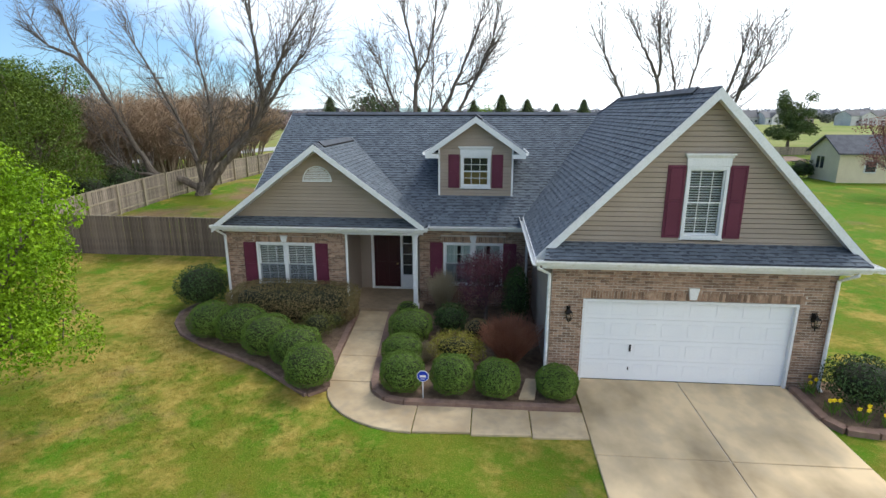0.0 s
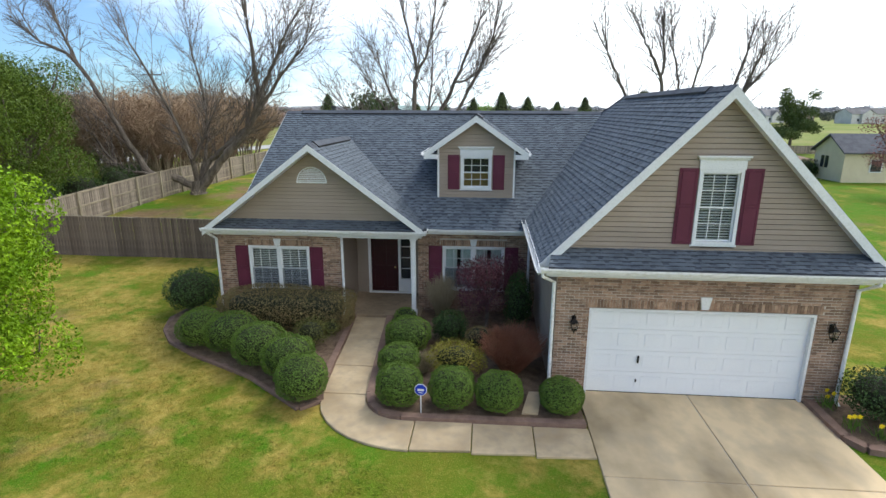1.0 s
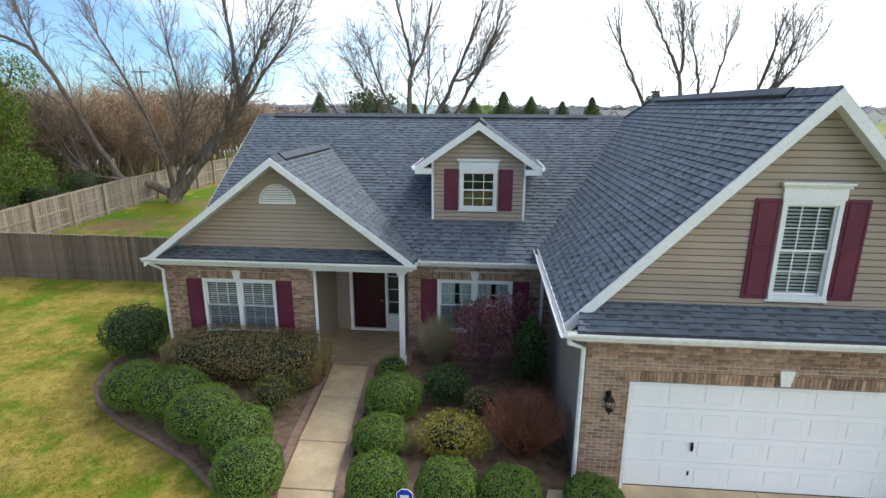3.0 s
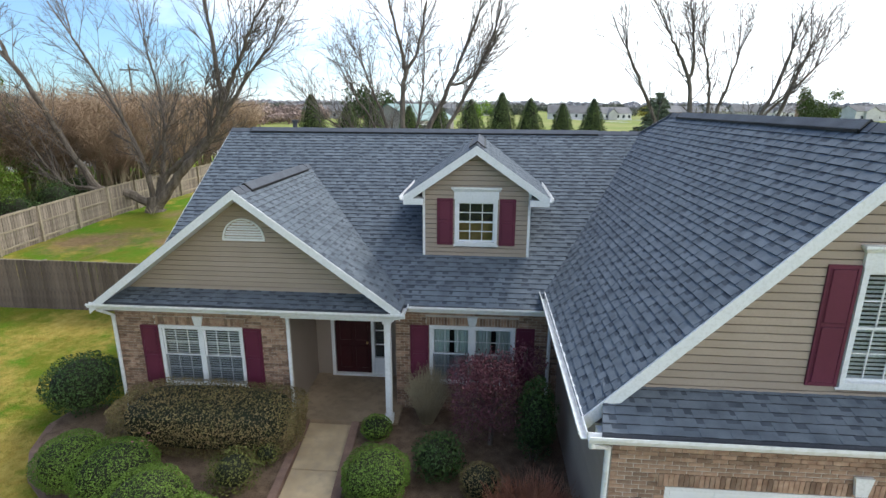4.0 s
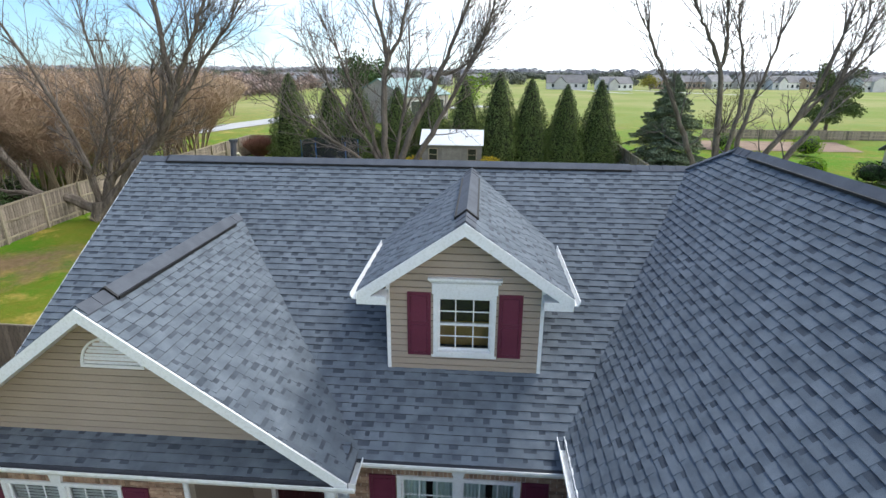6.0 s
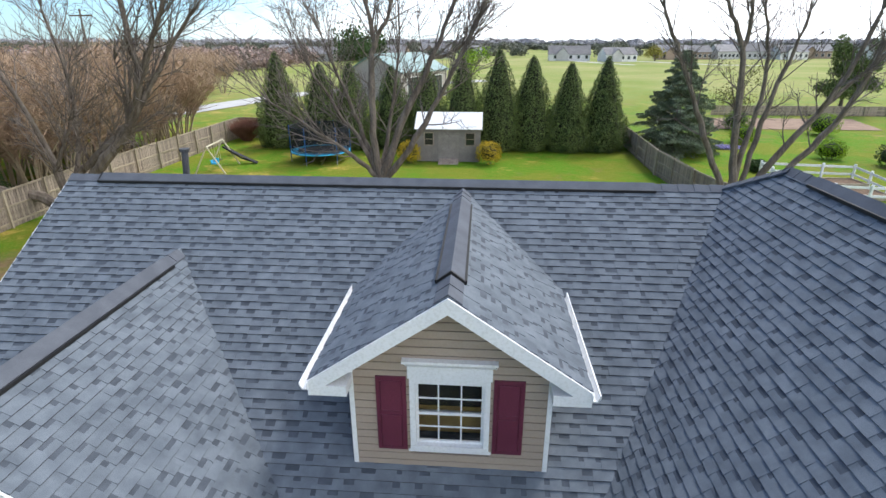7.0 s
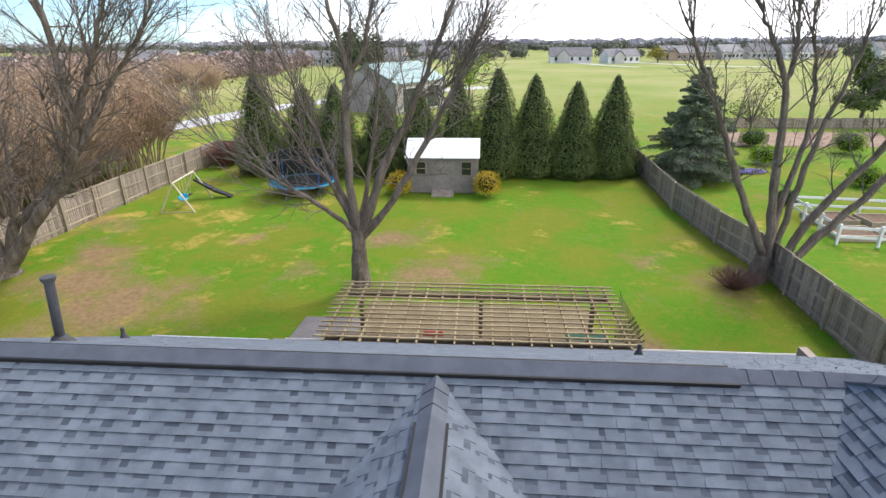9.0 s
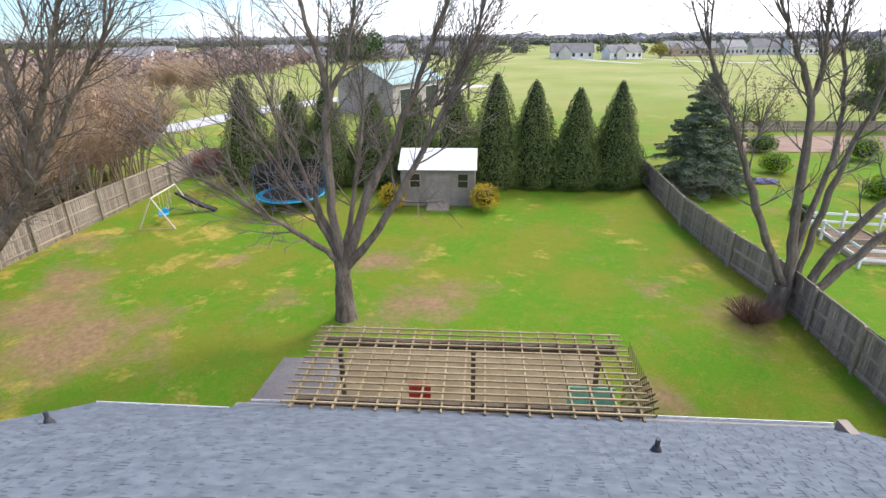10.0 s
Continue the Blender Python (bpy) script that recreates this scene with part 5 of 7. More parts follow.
leafy_tree("evergreen_tree", -37.5, 14.5, 2.0, 0.25, mag(1.0), holly_green, 800, 0.12, 74, "large dense broadleaf evergreen tree behind the wooden fence")
leafy_tree("evergreen_tree", -36.0, 21.5, 2.0, 0.25, mag(0.8), holly_green, 800, 0.12, 75, "dark broadleaf evergreen tree behind the wooden fence")
for i, (x, y, r) in enumerate(((-29.6, 18.5, 1.3), (-29.4, 21.5, 1.2), (-28.9, 14.6, 1.3), (-30.5, 25.0, 1.1))):
    round_bush("evergreen_shrub", x, y, r, r * 0.95, dark_green, 3000, 0.10, 80 + i, "dark evergreen shrub behind the wooden fence", lump=0.25, depth=0.35, z=ground_z(x, y) - 0.05)


# ---- bare trees ----
def bare_tree(name, x, y, trunk, limbs, seed, label, trunk_r=0.32, shoots=12, reach=2.6):
    """Trunk and limbs by hand; long shoots fan out of the limbs, side twigs and short spurs out of the shoots."""
    ob = root(name, label, "tree", at=(x, y, ground_z(x, y) - 0.02))
    rnd = random.Random(seed)

    def wobble(pts, amount):
        """Four steps for each span, with a crooked line."""
        pts = [Vector(q) for q in pts]
        out = []
        for i in range(len(pts) - 1):
            a, b, c, d = pts[max(0, i - 1)], pts[i], pts[i + 1], pts[min(len(pts) - 1, i + 2)]
            for k in range(4):
                t = k / 4
                q = 0.5 * (2 * b + (c - a) * t + (2 * a - 5 * b + 4 * c - d) * t * t + (3 * b - 3 * c + d - a) * t ** 3)
                out.append(q + (Vector((rnd.uniform(-1, 1), rnd.uniform(-1, 1), rnd.uniform(-1, 1))) * amount if out else Vector()))
        return out + [pts[-1]]

    line = wobble(trunk, 0.02)
    bm = tube(bmesh.new(), line, [trunk_r * (1.0 + 0.55 * (1 - k) ** 4 - 0.15 * k) for k in np.linspace(0, 1, len(line))], 14)
    for v in bm.verts:
        v.co += Vector((v.co.x, v.co.y, 0)).normalized() * 0.05 * noise.noise(v.co * 2.2)
    link_mesh("trunk", bm, bark).parent = ob
    verts, faces = [], []

    def stick(pts, r0, r1):
        n = len(pts)
        for i, p in enumerate(pts):
            d = (pts[min(i + 1, n - 1)] - pts[max(i - 1, 0)]).normalized()
            u = d.orthogonal().normalized()
            w = d.cross(u)
            r = r0 + (r1 - r0) * i / (n - 1)
            for k in range(3):
                verts.append(p + r * (math.cos(2.094 * k) * u + math.sin(2.094 * k) * w))
        o = len(verts) - 3 * n
        for i in range(n - 1):
            for k in range(3):
                a, b = o + 3 * i + k, o + 3 * i + (k + 1) % 3
                faces.append((a, b, b + 3, a + 3))

    def bent(d, angle):
        """d turned by about the angle, to any side."""
        side = d.orthogonal().normalized()
        side.rotate(Matrix.Rotation(rnd.uniform(0, 6.283), 3, d))
        return (d * math.cos(angle) + side * math.sin(angle)).normalized()

    def run(p, d, length, n, rise, crook):
        pts = [p]
        for _ in range(n):
            d = (d + Vector((rnd.gauss(0, crook), rnd.gauss(0, crook), rise + rnd.gauss(0, crook * 0.6)))).normalized()
            p = p + d * (length / n)
            pts.append(p)
        return pts, d

    def shoot(p, d, length, r):
        pts, end = run(p, d, length, 5, 0.06, 0.07)
        stick(pts, r, 0.011)
        for k in range(int(3 + length * 2.0)):
            f = rnd.uniform(0.18, 1.0) * 4.999
            i = int(f)
            q = pts[i].lerp(pts[i + 1], f - i)
            tw, e2 = run(q, bent((pts[i + 1] - pts[i]).normalized(), rnd.uniform(0.45, 1.0)), length * rnd.uniform(0.22, 0.5), 3, 0.07, 0.10)
            stick(tw, max(0.0105, r * 0.42), 0.008)
            for _ in range(2):
                f2 = rnd.uniform(0.2, 1.0) * 2.999
                a = int(f2)
                g = tw[a].lerp(tw[a + 1], f2 - a)
                stick(run(g, bent(e2, rnd.uniform(0.4, 1.0)), rnd.uniform(0.25, 0.65), 2, 0.05, 0.1)[0], 0.0085, 0.007)

    for pts, r0, r1 in limbs:
        line = wobble(pts, 0.055)
        m = len(line)
        rad = [r0 + (r1 - r0) * (k / (m - 1)) ** 0.8 for k in range(m)]
        lb = tube(bmesh.new(), line, [r * rnd.uniform(0.9, 1.12) for r in rad], 9)
        link_mesh("limb", lb, bark).parent = ob
        for k in range(shoots):
            f = (0.36 + 0.64 * (k + rnd.random()) / shoots) * (m - 1)
            i = min(m - 2, int(f))
            d = (line[i + 1] - line[i]).normalized()
            low = f / (m - 1) < 0.5
            nd = bent(d, rnd.uniform(0.7, 1.25) if low else rnd.uniform(0.35, 0.9))
            nd = (nd + Vector((0, 0, 0.0 if low else 0.22))).normalized()
            shoot(line[i], nd, reach * rnd.uniform(0.35, 0.7) if low else reach * rnd.uniform(0.6, 1.1), max(0.018, min(0.04, rad[i] * 0.38)))
        for k in range(6):
            shoot(line[-1], (bent((line[-1] - line[-3]).normalized(), rnd.uniform(0.05, 0.55)) + Vector((0, 0, 0.25))).normalized(), reach * rnd.uniform(0.75, 1.25), r1 * 0.6)
    me = bpy.data.meshes.new("crown")
    me.from_pydata([tuple(v) for v in verts], [], faces)
    me.materials.append(twig_mat)
    new("crown", me).parent = ob
    return ob


spreading = []
spreading.append(([(-0.1, 0, 0.4), (-1.5, -0.2, 1.1), (-3.1, -0.4, 1.5), (-4.2, -0.5, 3.3), (-5.5, -0.6, 6.0), (-7.2, -0.6, 9.0), (-9.4, -0.6, 10.1)], 0.30, 0.09))
spreading.append(([(-7.0, -0.6, 8.7), (-7.9, -0.4, 10.6), (-8.6, -0.2, 12.4)], 0.11, 0.05))
spreading.append(([(0.0, 0.1, 0.5), (-0.3, 0.3, 2.2), (-1.2, 0.6, 4.6), (-2.4, 0.8, 6.9), (-4.2, 0.9, 10.2)], 0.19, 0.06))
spreading.append(([(0.2, 0, 0.3), (1.5, 0, 1.8), (2.9, 0, 3.3), (4.3, 0, 4.8), (5.0, 0, 6.6), (4.9, 0, 9.0), (4.7, 0, 11.4)], 0.36, 0.08))
spreading.append(([(4.9, 0, 6.4), (5.7, -0.1, 7.6), (6.5, -0.2, 9.0), (7.4, -0.2, 10.8)], 0.20, 0.06))
spreading.append(([(4.4, 0, 5.0), (5.6, 0.3, 6.6), (6.8, 0.4, 8.3), (8.2, 0.4, 9.8)], 0.17, 0.05))
spreading.append(([(0.2, 0.1, 0.6), (0.8, 0.3, 2.0), (2.2, 0.3, 3.2), (3.9, 0.1, 4.5)], 0.22, 0.15))
spreading.append(([(0.1, 0, 0.9), (0.1, -0.3, 2.3), (1.0, -0.5, 3.6), (1.8, -0.6, 5.0)], 0.13, 0.05))
spreading.append(([(-1.6, -0.2, 1.1), (-3.3, -0.8, 1.5), (-4.8, -1.1, 1.9), (-6.2, -1.2, 4.0)], 0.14, 0.05))
spreading.append(([(0.1, 0.2, 0.8), (0.4, 1.0, 3.0), (0.4, 1.6, 6.0), (-0.4, 2.0, 9.6)], 0.15, 0.05))
bare_tree("bare_tree", -25.3, 24.1, [(0.05, 0, -0.1), (0.05, 0, 0.5), (0.1, 0, 0.9)], spreading, 31, "large bare spreading tree with several low limbs on the lawn", 0.44, 21, 3.7)

upright = []
upright.append(([(0.0, 0, 2.1), (-0.2, 0, 4.3), (-0.15, 0, 7.0), (0.0, 0, 8.2), (-0.3, 0, 9.8), (-0.8, 0, 11.6)], 0.20, 0.06))
upright.append(([(-0.05, 0, 8.0), (0.5, 0.1, 8.9), (0.9, 0.2, 10.2), (1.2, 0.2, 11.8)], 0.11, 0.05))
upright.append(([(0.1, 0, 2.2), (1.1, 0.1, 4.8), (2.2, 0.2, 6.9), (3.0, 0.3, 8.7), (4.0, 0.3, 11.2)], 0.21, 0.06))
upright.append(([(0.15, 0, 2.1), (1.5, -0.2, 3.7), (2.8, -0.4, 6.0), (4.1, -0.5, 8.3), (4.9, -0.5, 10.3)], 0.18, 0.05))
upright.append(([(2.5, 0.2, 7.5), (3.3, 0.3, 7.7), (4.0, 0.3, 8.3)], 0.09, 0.05))
upright.append(([(-0.1, 0, 2.3), (-0.7, 0.2, 3.7), (-1.9, 0.5, 5.2), (-3.0, 0.6, 7.0)], 0.13, 0.05))
upright.append(([(-0.1, 0, 2.3), (-1.1, -0.4, 3.3), (-2.5, -0.8, 4.5), (-4.3, -1.1, 5.7)], 0.13, 0.04))
upright.append(([(-0.1, 0, 2.6), (-0.9, 0.4, 4.6), (-1.8, 0.7, 6.7), (-2.3, 0.8, 8.0)], 0.12, 0.05))
upright.append(([(0.0, 0.1, 2.4), (0.5, 0.7, 5.0), (0.9, 1.1, 7.6)], 0.12, 0.05))
bare_tree("bare_tree", -9.55, 24.0, [(0.0, 0, -0.1), (-0.02, 0, 0.9), (0.0, 0, 1.7), (0.0, 0, 2.4)], upright, 32, "bare deciduous tree with upright forking limbs behind the house", 0.31, 16, 3.1)

stems = []
stems.append(([(0.4, 0, 0.6), (-0.2, 0, 1.8), (-1.4, 0, 4.2), (-2.3, 0, 6.2), (-3.2, 0, 8.0), (-3.9, 0, 9.4)], 0.19, 0.06))
stems.append(([(0.4, 0, 0.8), (0.2, 0.1, 2.8), (-0.1, 0.1, 5.3), (-0.4, 0.1, 7.9), (-1.1, 0.1, 9.1), (-1.6, 0.1, 10.1)], 0.21, 0.06))
stems.append(([(-0.4, 0.1, 7.8), (-0.3, 0.1, 8.7), (-0.4, 0.1, 9.9)], 0.13, 0.06))
stems.append(([(0.5, 0.1, 0.7), (0.5, 0.2, 3.2), (0.9, 0.3, 5.8), (0.8, 0.3, 7.6), (0.3, 0.3, 9.4)], 0.16, 0.05))
stems.append(([(0.6, 0.1, 0.7), (1.0, 0.3, 3.3), (1.4, 0.4, 5.9), (1.9, 0.4, 7.8), (2.2, 0.4, 9.3)], 0.15, 0.05))
stems.append(([(0.7, -0.1, 0.6), (1.8, -0.2, 3.2), (3.1, -0.3, 5.2), (4.1, -0.3, 7.4), (4.6, -0.3, 9.3)], 0.20, 0.07))
stems.append(([(0.8, -0.2, 0.5), (2.3, -0.4, 2.6), (3.8, -0.5, 4.8), (4.9, -0.5, 7.6), (5.4, -0.5, 9.3)], 0.20, 0.06))
stems.append(([(3.4, -0.3, 5.6), (4.7, -0.1, 6.9), (6.1, 0, 8.4)], 0.10, 0.05))
bare_tree("bare_tree", 6.6, 25.3, [(0.05, 0, -0.1), (0.1, 0, 0.5), (0.2, 0, 1.1)], stems, 33, "bare multi-stemmed tree beside the rear fence", 0.36, 11, 2.6)
twig_bush("suckers", 5.5, 24.6, 0.9, 1.15, 300, sucker_twig, 9, "reddish sucker shoots round the tree foot").location.z = 0.66
twig_bush("suckers", -25.0, 23.4, 0.5, 0.7, 10, stem_tan, 10, "thin shoots round the tree foot").location.z = 0.66


# bare flowering shrubs in a row beyond the fence
def stem_shrub(seed):
    ob = root("bare_shrub_tree", "bare many-stemmed shrub tree with reddish-brown twigs beyond the fence", "tree", group="bare shrub row")
    rnd = random.Random(seed)
    stems, twigs = bmesh.new(), bmesh.new()
    for i in range(11):
        a = rnd.uniform(0, 6.283)
        s = rnd.uniform(0.5, 1.7)
        p = [Vector((0.15 * math.cos(a), 0.15 * math.sin(a), -0.1)), Vector((s * 0.45 * math.cos(a), s * 0.45 * math.sin(a), 1.5)), Vector((s * math.cos(a), s * math.sin(a), 2.8))]
        tube(stems, p, [0.045, 0.035, 0.022], 5, cap=False)
        for k in range(17):
            q = p[1].lerp(p[2], rnd.uniform(-0.25, 1.0))
            d = Vector((math.cos(a) * 0.4 + rnd.gauss(0, 0.45), math.sin(a) * 0.4 + rnd.gauss(0, 0.45), rnd.uniform(0.6, 1.3))).normalized()
            e = q + d * rnd.uniform(0.9, 2.2)
            tube(twigs, [q, q.lerp(e, 0.5) + Vector((rnd.gauss(0, 0.06), rnd.gauss(0, 0.06), 0)), e], [0.016, 0.012, 0.008], 3, cap=False)
            for j in range(8):
                g = q.lerp(e, rnd.uniform(0.3, 1.0))
                tube(twigs, [g, g + Vector((rnd.gauss(0, 0.4), rnd.gauss(0, 0.4), rnd.uniform(0.05, 0.7)))], [0.013, 0.009], 3, cap=False)
    for nm, b, m in (("trunk", stems, stem_tan), ("crown", twigs, red_twig)):
        o = link_mesh(nm, b, m)
        o.parent = ob
    return ob


kinds = [stem_shrub(s) for s in (1, 2, 3)]
rsh = random.Random(8)
spots = [(-29.6 - rsh.uniform(0, 1.2), 27 + 2.3 * i + rsh.uniform(-0.5, 0.5)) for i in range(8)] + [(-33.5 - rsh.uniform(0, 2.5), 22 + 3.0 * i) for i in range(9)] + [(-38.5 - rsh.uniform(0, 4), 20 + 4 * i) for i in range(8)] + [(-31.5 - rsh.uniform(0, 2), 25.5 + 2.6 * i) for i in range(8)] + [(rsh.uniform(-80, -46), rsh.uniform(24, 100)) for i in range(30)]
for i, (x, y) in enumerate(spots):
    s = rsh.uniform(1.3, 1.75)
    m = pose(x, y, ground_z(x, y) - 0.05, 0, 0, rsh.uniform(0, 360)) @ Matrix.Diagonal((s, s, s, 1))
    if i < 3:
        kinds[i].matrix_basis = m
    else:
        c = copy_thing(kinds[i % 3], pose(0, 0, 0))
        c.matrix_basis = m


# arborvitae row and spruce
def conifer(name, x, y, h, r, mat, n, leaf, seed, label, group=""):
    rng = np.random.default_rng(seed)
    ob = root(name, label, "conifer", group, at=(x, y, ground_z(x, y) - 0.03))
    u = 1 - np.sqrt(rng.uniform(0, 1, n))
    a = rng.uniform(0, 2 * np.pi, n)
    prof = np.clip((1 - u) ** 0.72, 0, 1) * np.clip(0.72 + u * 2.2, 0, 1)
    lump = np.array([1 + 0.26 * noise.noise((2.2 * math.cos(t), 2.2 * math.sin(t), w * h * 0.8 + seed)) + 0.20 * noise.noise((7 * math.cos(t), 7 * math.sin(t), w * h * 2.2)) for t, w in zip(a, u)])
    k = prof * lump * r * (1 - 0.25 * rng.uniform(0, 1, n) ** 2)
    p = np.stack([k * np.cos(a), k * np.sin(a), 0.08 + u * (h - 0.1)], 1)
    nn = np.stack([np.cos(a), np.sin(a), np.full(n, 0.9)], 1)
    v, f = leaf_cloud(p, nn, leaf, rng, 0.6, 0.45)
    mesh_from("foliage", v, f, mat, ob)
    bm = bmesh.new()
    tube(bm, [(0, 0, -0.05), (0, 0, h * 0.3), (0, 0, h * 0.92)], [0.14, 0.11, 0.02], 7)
    # cone round the trunk, near-black in place of shade between the leaves
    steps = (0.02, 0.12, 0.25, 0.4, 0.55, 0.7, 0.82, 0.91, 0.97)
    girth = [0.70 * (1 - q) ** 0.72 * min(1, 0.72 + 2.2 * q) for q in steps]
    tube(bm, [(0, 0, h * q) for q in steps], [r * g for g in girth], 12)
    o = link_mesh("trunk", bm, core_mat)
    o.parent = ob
    return ob


for i, (x, zt) in enumerate(((-21.3, 8.1), (-17.9, 7.2), (-15.4, 7.3), (-12.1, 7.1), (-9.3, 7.2), (-6.4, 7.7), (-3.6, 8.3), (-1.0, 7.8), (1.85, 7.35), (4.6, 7.75))):
    conifer("arborvitae", x, 43.4 + 0.3 * math.sin(i * 2.1), zt - 0.6, 2.4 + 0.18 * math.sin(i * 1.3), arb_green, 17000, 0.14, 90 + i, "dense dark green conical arborvitae in a row along the rear lawn", "arborvitae row")


def spruce(x, y, h, r, seed, label):
    """A trunk with whorls of drooping boughs; sprays of needles along each bough."""
    rng = np.random.default_rng(seed)
    ob = root("spruce", label, "conifer", at=(x, y, ground_z(x, y) - 0.03))
    wood = tube(bmesh.new(), [(0, 0, -0.05), (0, 0, h * 0.5), (0, 0, h)], [0.2, 0.12, 0.02], 8)
    pts, nrm = [], []
    z = 0.35
    while z < h - 0.15:
        u = z / h
        reach = r * (1 - u) ** 0.8 * min(1.0, 0.8 + u)
        for a in rng.uniform(0, 2 * np.pi, 7 if u < 0.7 else 5):
            ln = reach * rng.uniform(0.72, 1.12) + 0.12
            tip = np.array([math.cos(a) * ln, math.sin(a) * ln, z + 0.10 * ln - 0.10 * ln * ln * (1 - u)])
            foot = np.array([0, 0, z])
            tube(wood, [foot, (foot + tip) / 2 + np.array([0, 0, 0.05]), tip], [0.03, 0.02, 0.008], 4, cap=False)
            n = int(30 + 95 * ln)
            t = rng.uniform(0.15, 1.0, n) ** 0.7
            side = np.array([-math.sin(a), math.cos(a), 0])
            spread = rng.normal(0, 1, n) * 0.34 * ln * (1.05 - t) + rng.normal(0, 0.06, n)
            q = foot + (tip - foot) * t[:, None] + side * spread[:, None]
            q[:, 2] += 0.08 * np.sin(t * 3.14) - np.abs(spread) * 0.35 - rng.uniform(0, 0.14, n)
            pts.append(q)
            nrm.append(np.tile([math.cos(a) * 0.4, math.sin(a) * 0.4, 0.9], (n, 1)))
        z += rng.uniform(0.15, 0.24)
    link_mesh("trunk", wood, bark).parent = ob
    v, f = leaf_cloud(np.concatenate(pts), np.concatenate(nrm), 0.20, rng, 0.45, 0.35)
    mesh_from("foliage", v, f, spruce_green, ob)


spruce(10.0, 42.8, 7.7, 3.9, 111, "broad grey-green spruce beyond the rear fence")
leafy_tree("pine", 37.5, 68.0, 2.2, 0.22, [(rc.uniform(-2.2, 2.2), rc.uniform(-2.0, 2.0), 2.6 + 0.42 * k, 1.7 - 0.07 * k, 0.9) for k in range(14)], arb_green, 520, 0.26, 112, "dark rounded pine on the neighbouring field", depth=0.6, lump=0.3)


# ---- wooden fences ----
bm = prism(bmesh.new(), [(-0.068, -0.009, -0.02), (0.068, -0.009, -0.02), (0.068, -0.009, 1.77), (0.048, -0.009, 1.8), (-0.048, -0.009, 1.8), (-0.068, -0.009, 1.77)], (0, 0.018, 0))
bmesh.ops.recalc_face_normals(bm, faces=bm.faces[:])
picket_mesh = bpy.data.meshes.new("picket")
bm.to_mesh(picket_mesh)
bm.free()
picket_mesh.materials.append(fence_mat)
front_picket = picket_mesh.copy()
front_picket.materials.clear()
front_picket.materials.append(front_fence_mat)


def fence(name, a, b, label, rails_side, height=1.8, step=2.4, stepped=False, seed=1, board=picket_mesh, rail=fence_rail):
    """Board fence from a to b in panels; rails_side: +1 or -1, on which side of the line the rails and posts stand."""
    rnd = random.Random(seed)
    ob = root(name, label, "fence")
    a, b = Vector((*a, 0)), Vector((*b, 0))
    d = (b - a).normalized()
    s = Vector((d.y, -d.x, 0)) * rails_side
    n = round((b - a).length / step)
    w = (b - a).length / n
    for i in range(n + 1):
        p = a + d * w * i
        z = ground_z(p.x, p.y)
        q = p + s * 0.07
        bm = bmesh.new()
        box(bm, -0.05, 0.05, -0.05, 0.05, 0, height + 0.06, bevel=0.008)
        bm.transform(Matrix.Translation((q.x, q.y, z - 0.08)) @ Matrix.Rotation(math.atan2(d.y, d.x), 4, "Z"))
        part("post", bm, rail, ob)
        if i == n:
            break
        mid = a + d * w * (i + 0.5)
        zb = ground_z(mid.x, mid.y) - 0.03
        lift = rnd.uniform(-0.03, 0.03)
        m = int(w / 0.147)
        turn = Matrix.Rotation(math.atan2(d.y, d.x), 4, "Z")
        for k in range(m):
            c = p + d * ((k + 0.5) * w / m) - s * 0.009
            zz = zb if stepped else ground_z(c.x, c.y) - 0.03
            pk = new("picket", board)
            pk.matrix_basis = Matrix.Translation((c.x, c.y, zz)) @ turn @ Matrix.Rotation(rnd.uniform(-0.006, 0.006), 4, "Y") @ Matrix.Diagonal((1, 1, (height + lift + rnd.uniform(-0.014, 0.014)) / 1.8, 1))
            pk.parent = ob
        za, zc = (zb, zb) if stepped else (z, ground_z((p + d * w).x, (p + d * w).y))
        for hz in (0.18, height * 0.52, height - 0.12):
            e, f = p + d * 0.04, p + d * (w - 0.04)
            bm = prism(bmesh.new(), [Vector((e.x, e.y, za + hz)), Vector((f.x, f.y, zc + hz)), Vector((f.x, f.y, zc + hz + 0.09)), Vector((e.x, e.y, za + hz + 0.09))], s * 0.04)
            bmesh.ops.recalc_face_normals(bm, faces=bm.faces[:])
            part("rail", bm, rail, ob)
    return ob


FL = "weathered grey-brown wooden board fence with posts and rails"
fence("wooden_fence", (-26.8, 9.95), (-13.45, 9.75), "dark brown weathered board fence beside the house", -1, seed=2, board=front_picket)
fence("wooden_fence", (-26.9, 10.0), (-26.7, 46.8), FL, 1, seed=3)
fence("wooden_fence", (-26.6, 46.9), (7.1, 46.6), FL, 1, seed=4)
for k, (a, b, h) in enumerate((((6.95, 45.6), (6.5, 35.1), 1.65), ((6.5, 35.0), (6.78, 29.6), 1.65), ((6.8, 29.5), (7.2, 26.6), 1.65), ((7.2, 26.5), (7.25, 16.4), 1.72))):
    fence("wooden_fence", a, b, FL, 1, height=h, stepped=True, seed=5 + k)


# ---- shed ----
shed_mat = material("grey_shed_board", (0.21, 0.185, 0.17), (0.28, 0.25, 0.23), scale=2, fine=15, rough=0.85, bump=0.3, col_c=(0.15, 0.13, 0.12), vary=0.12, island=True)
metal_roof = material("white_metal_roof", (0.74, 0.75, 0.76), (0.82, 0.82, 0.82), scale=1, fine=10, rough=0.35, bump=0.03, col_c=(0.66, 0.66, 0.66), spec=0.5)
shed = root("shed", "small grey wooden garden shed with white metal roof and double door", "shed", at=(-7.2, 39.5, 0.7))
SX0, SX1, SY0, SY1, SZ0, SZ1 = -9.5, -4.95, 38.0, 41.0, 0.72, 3.05
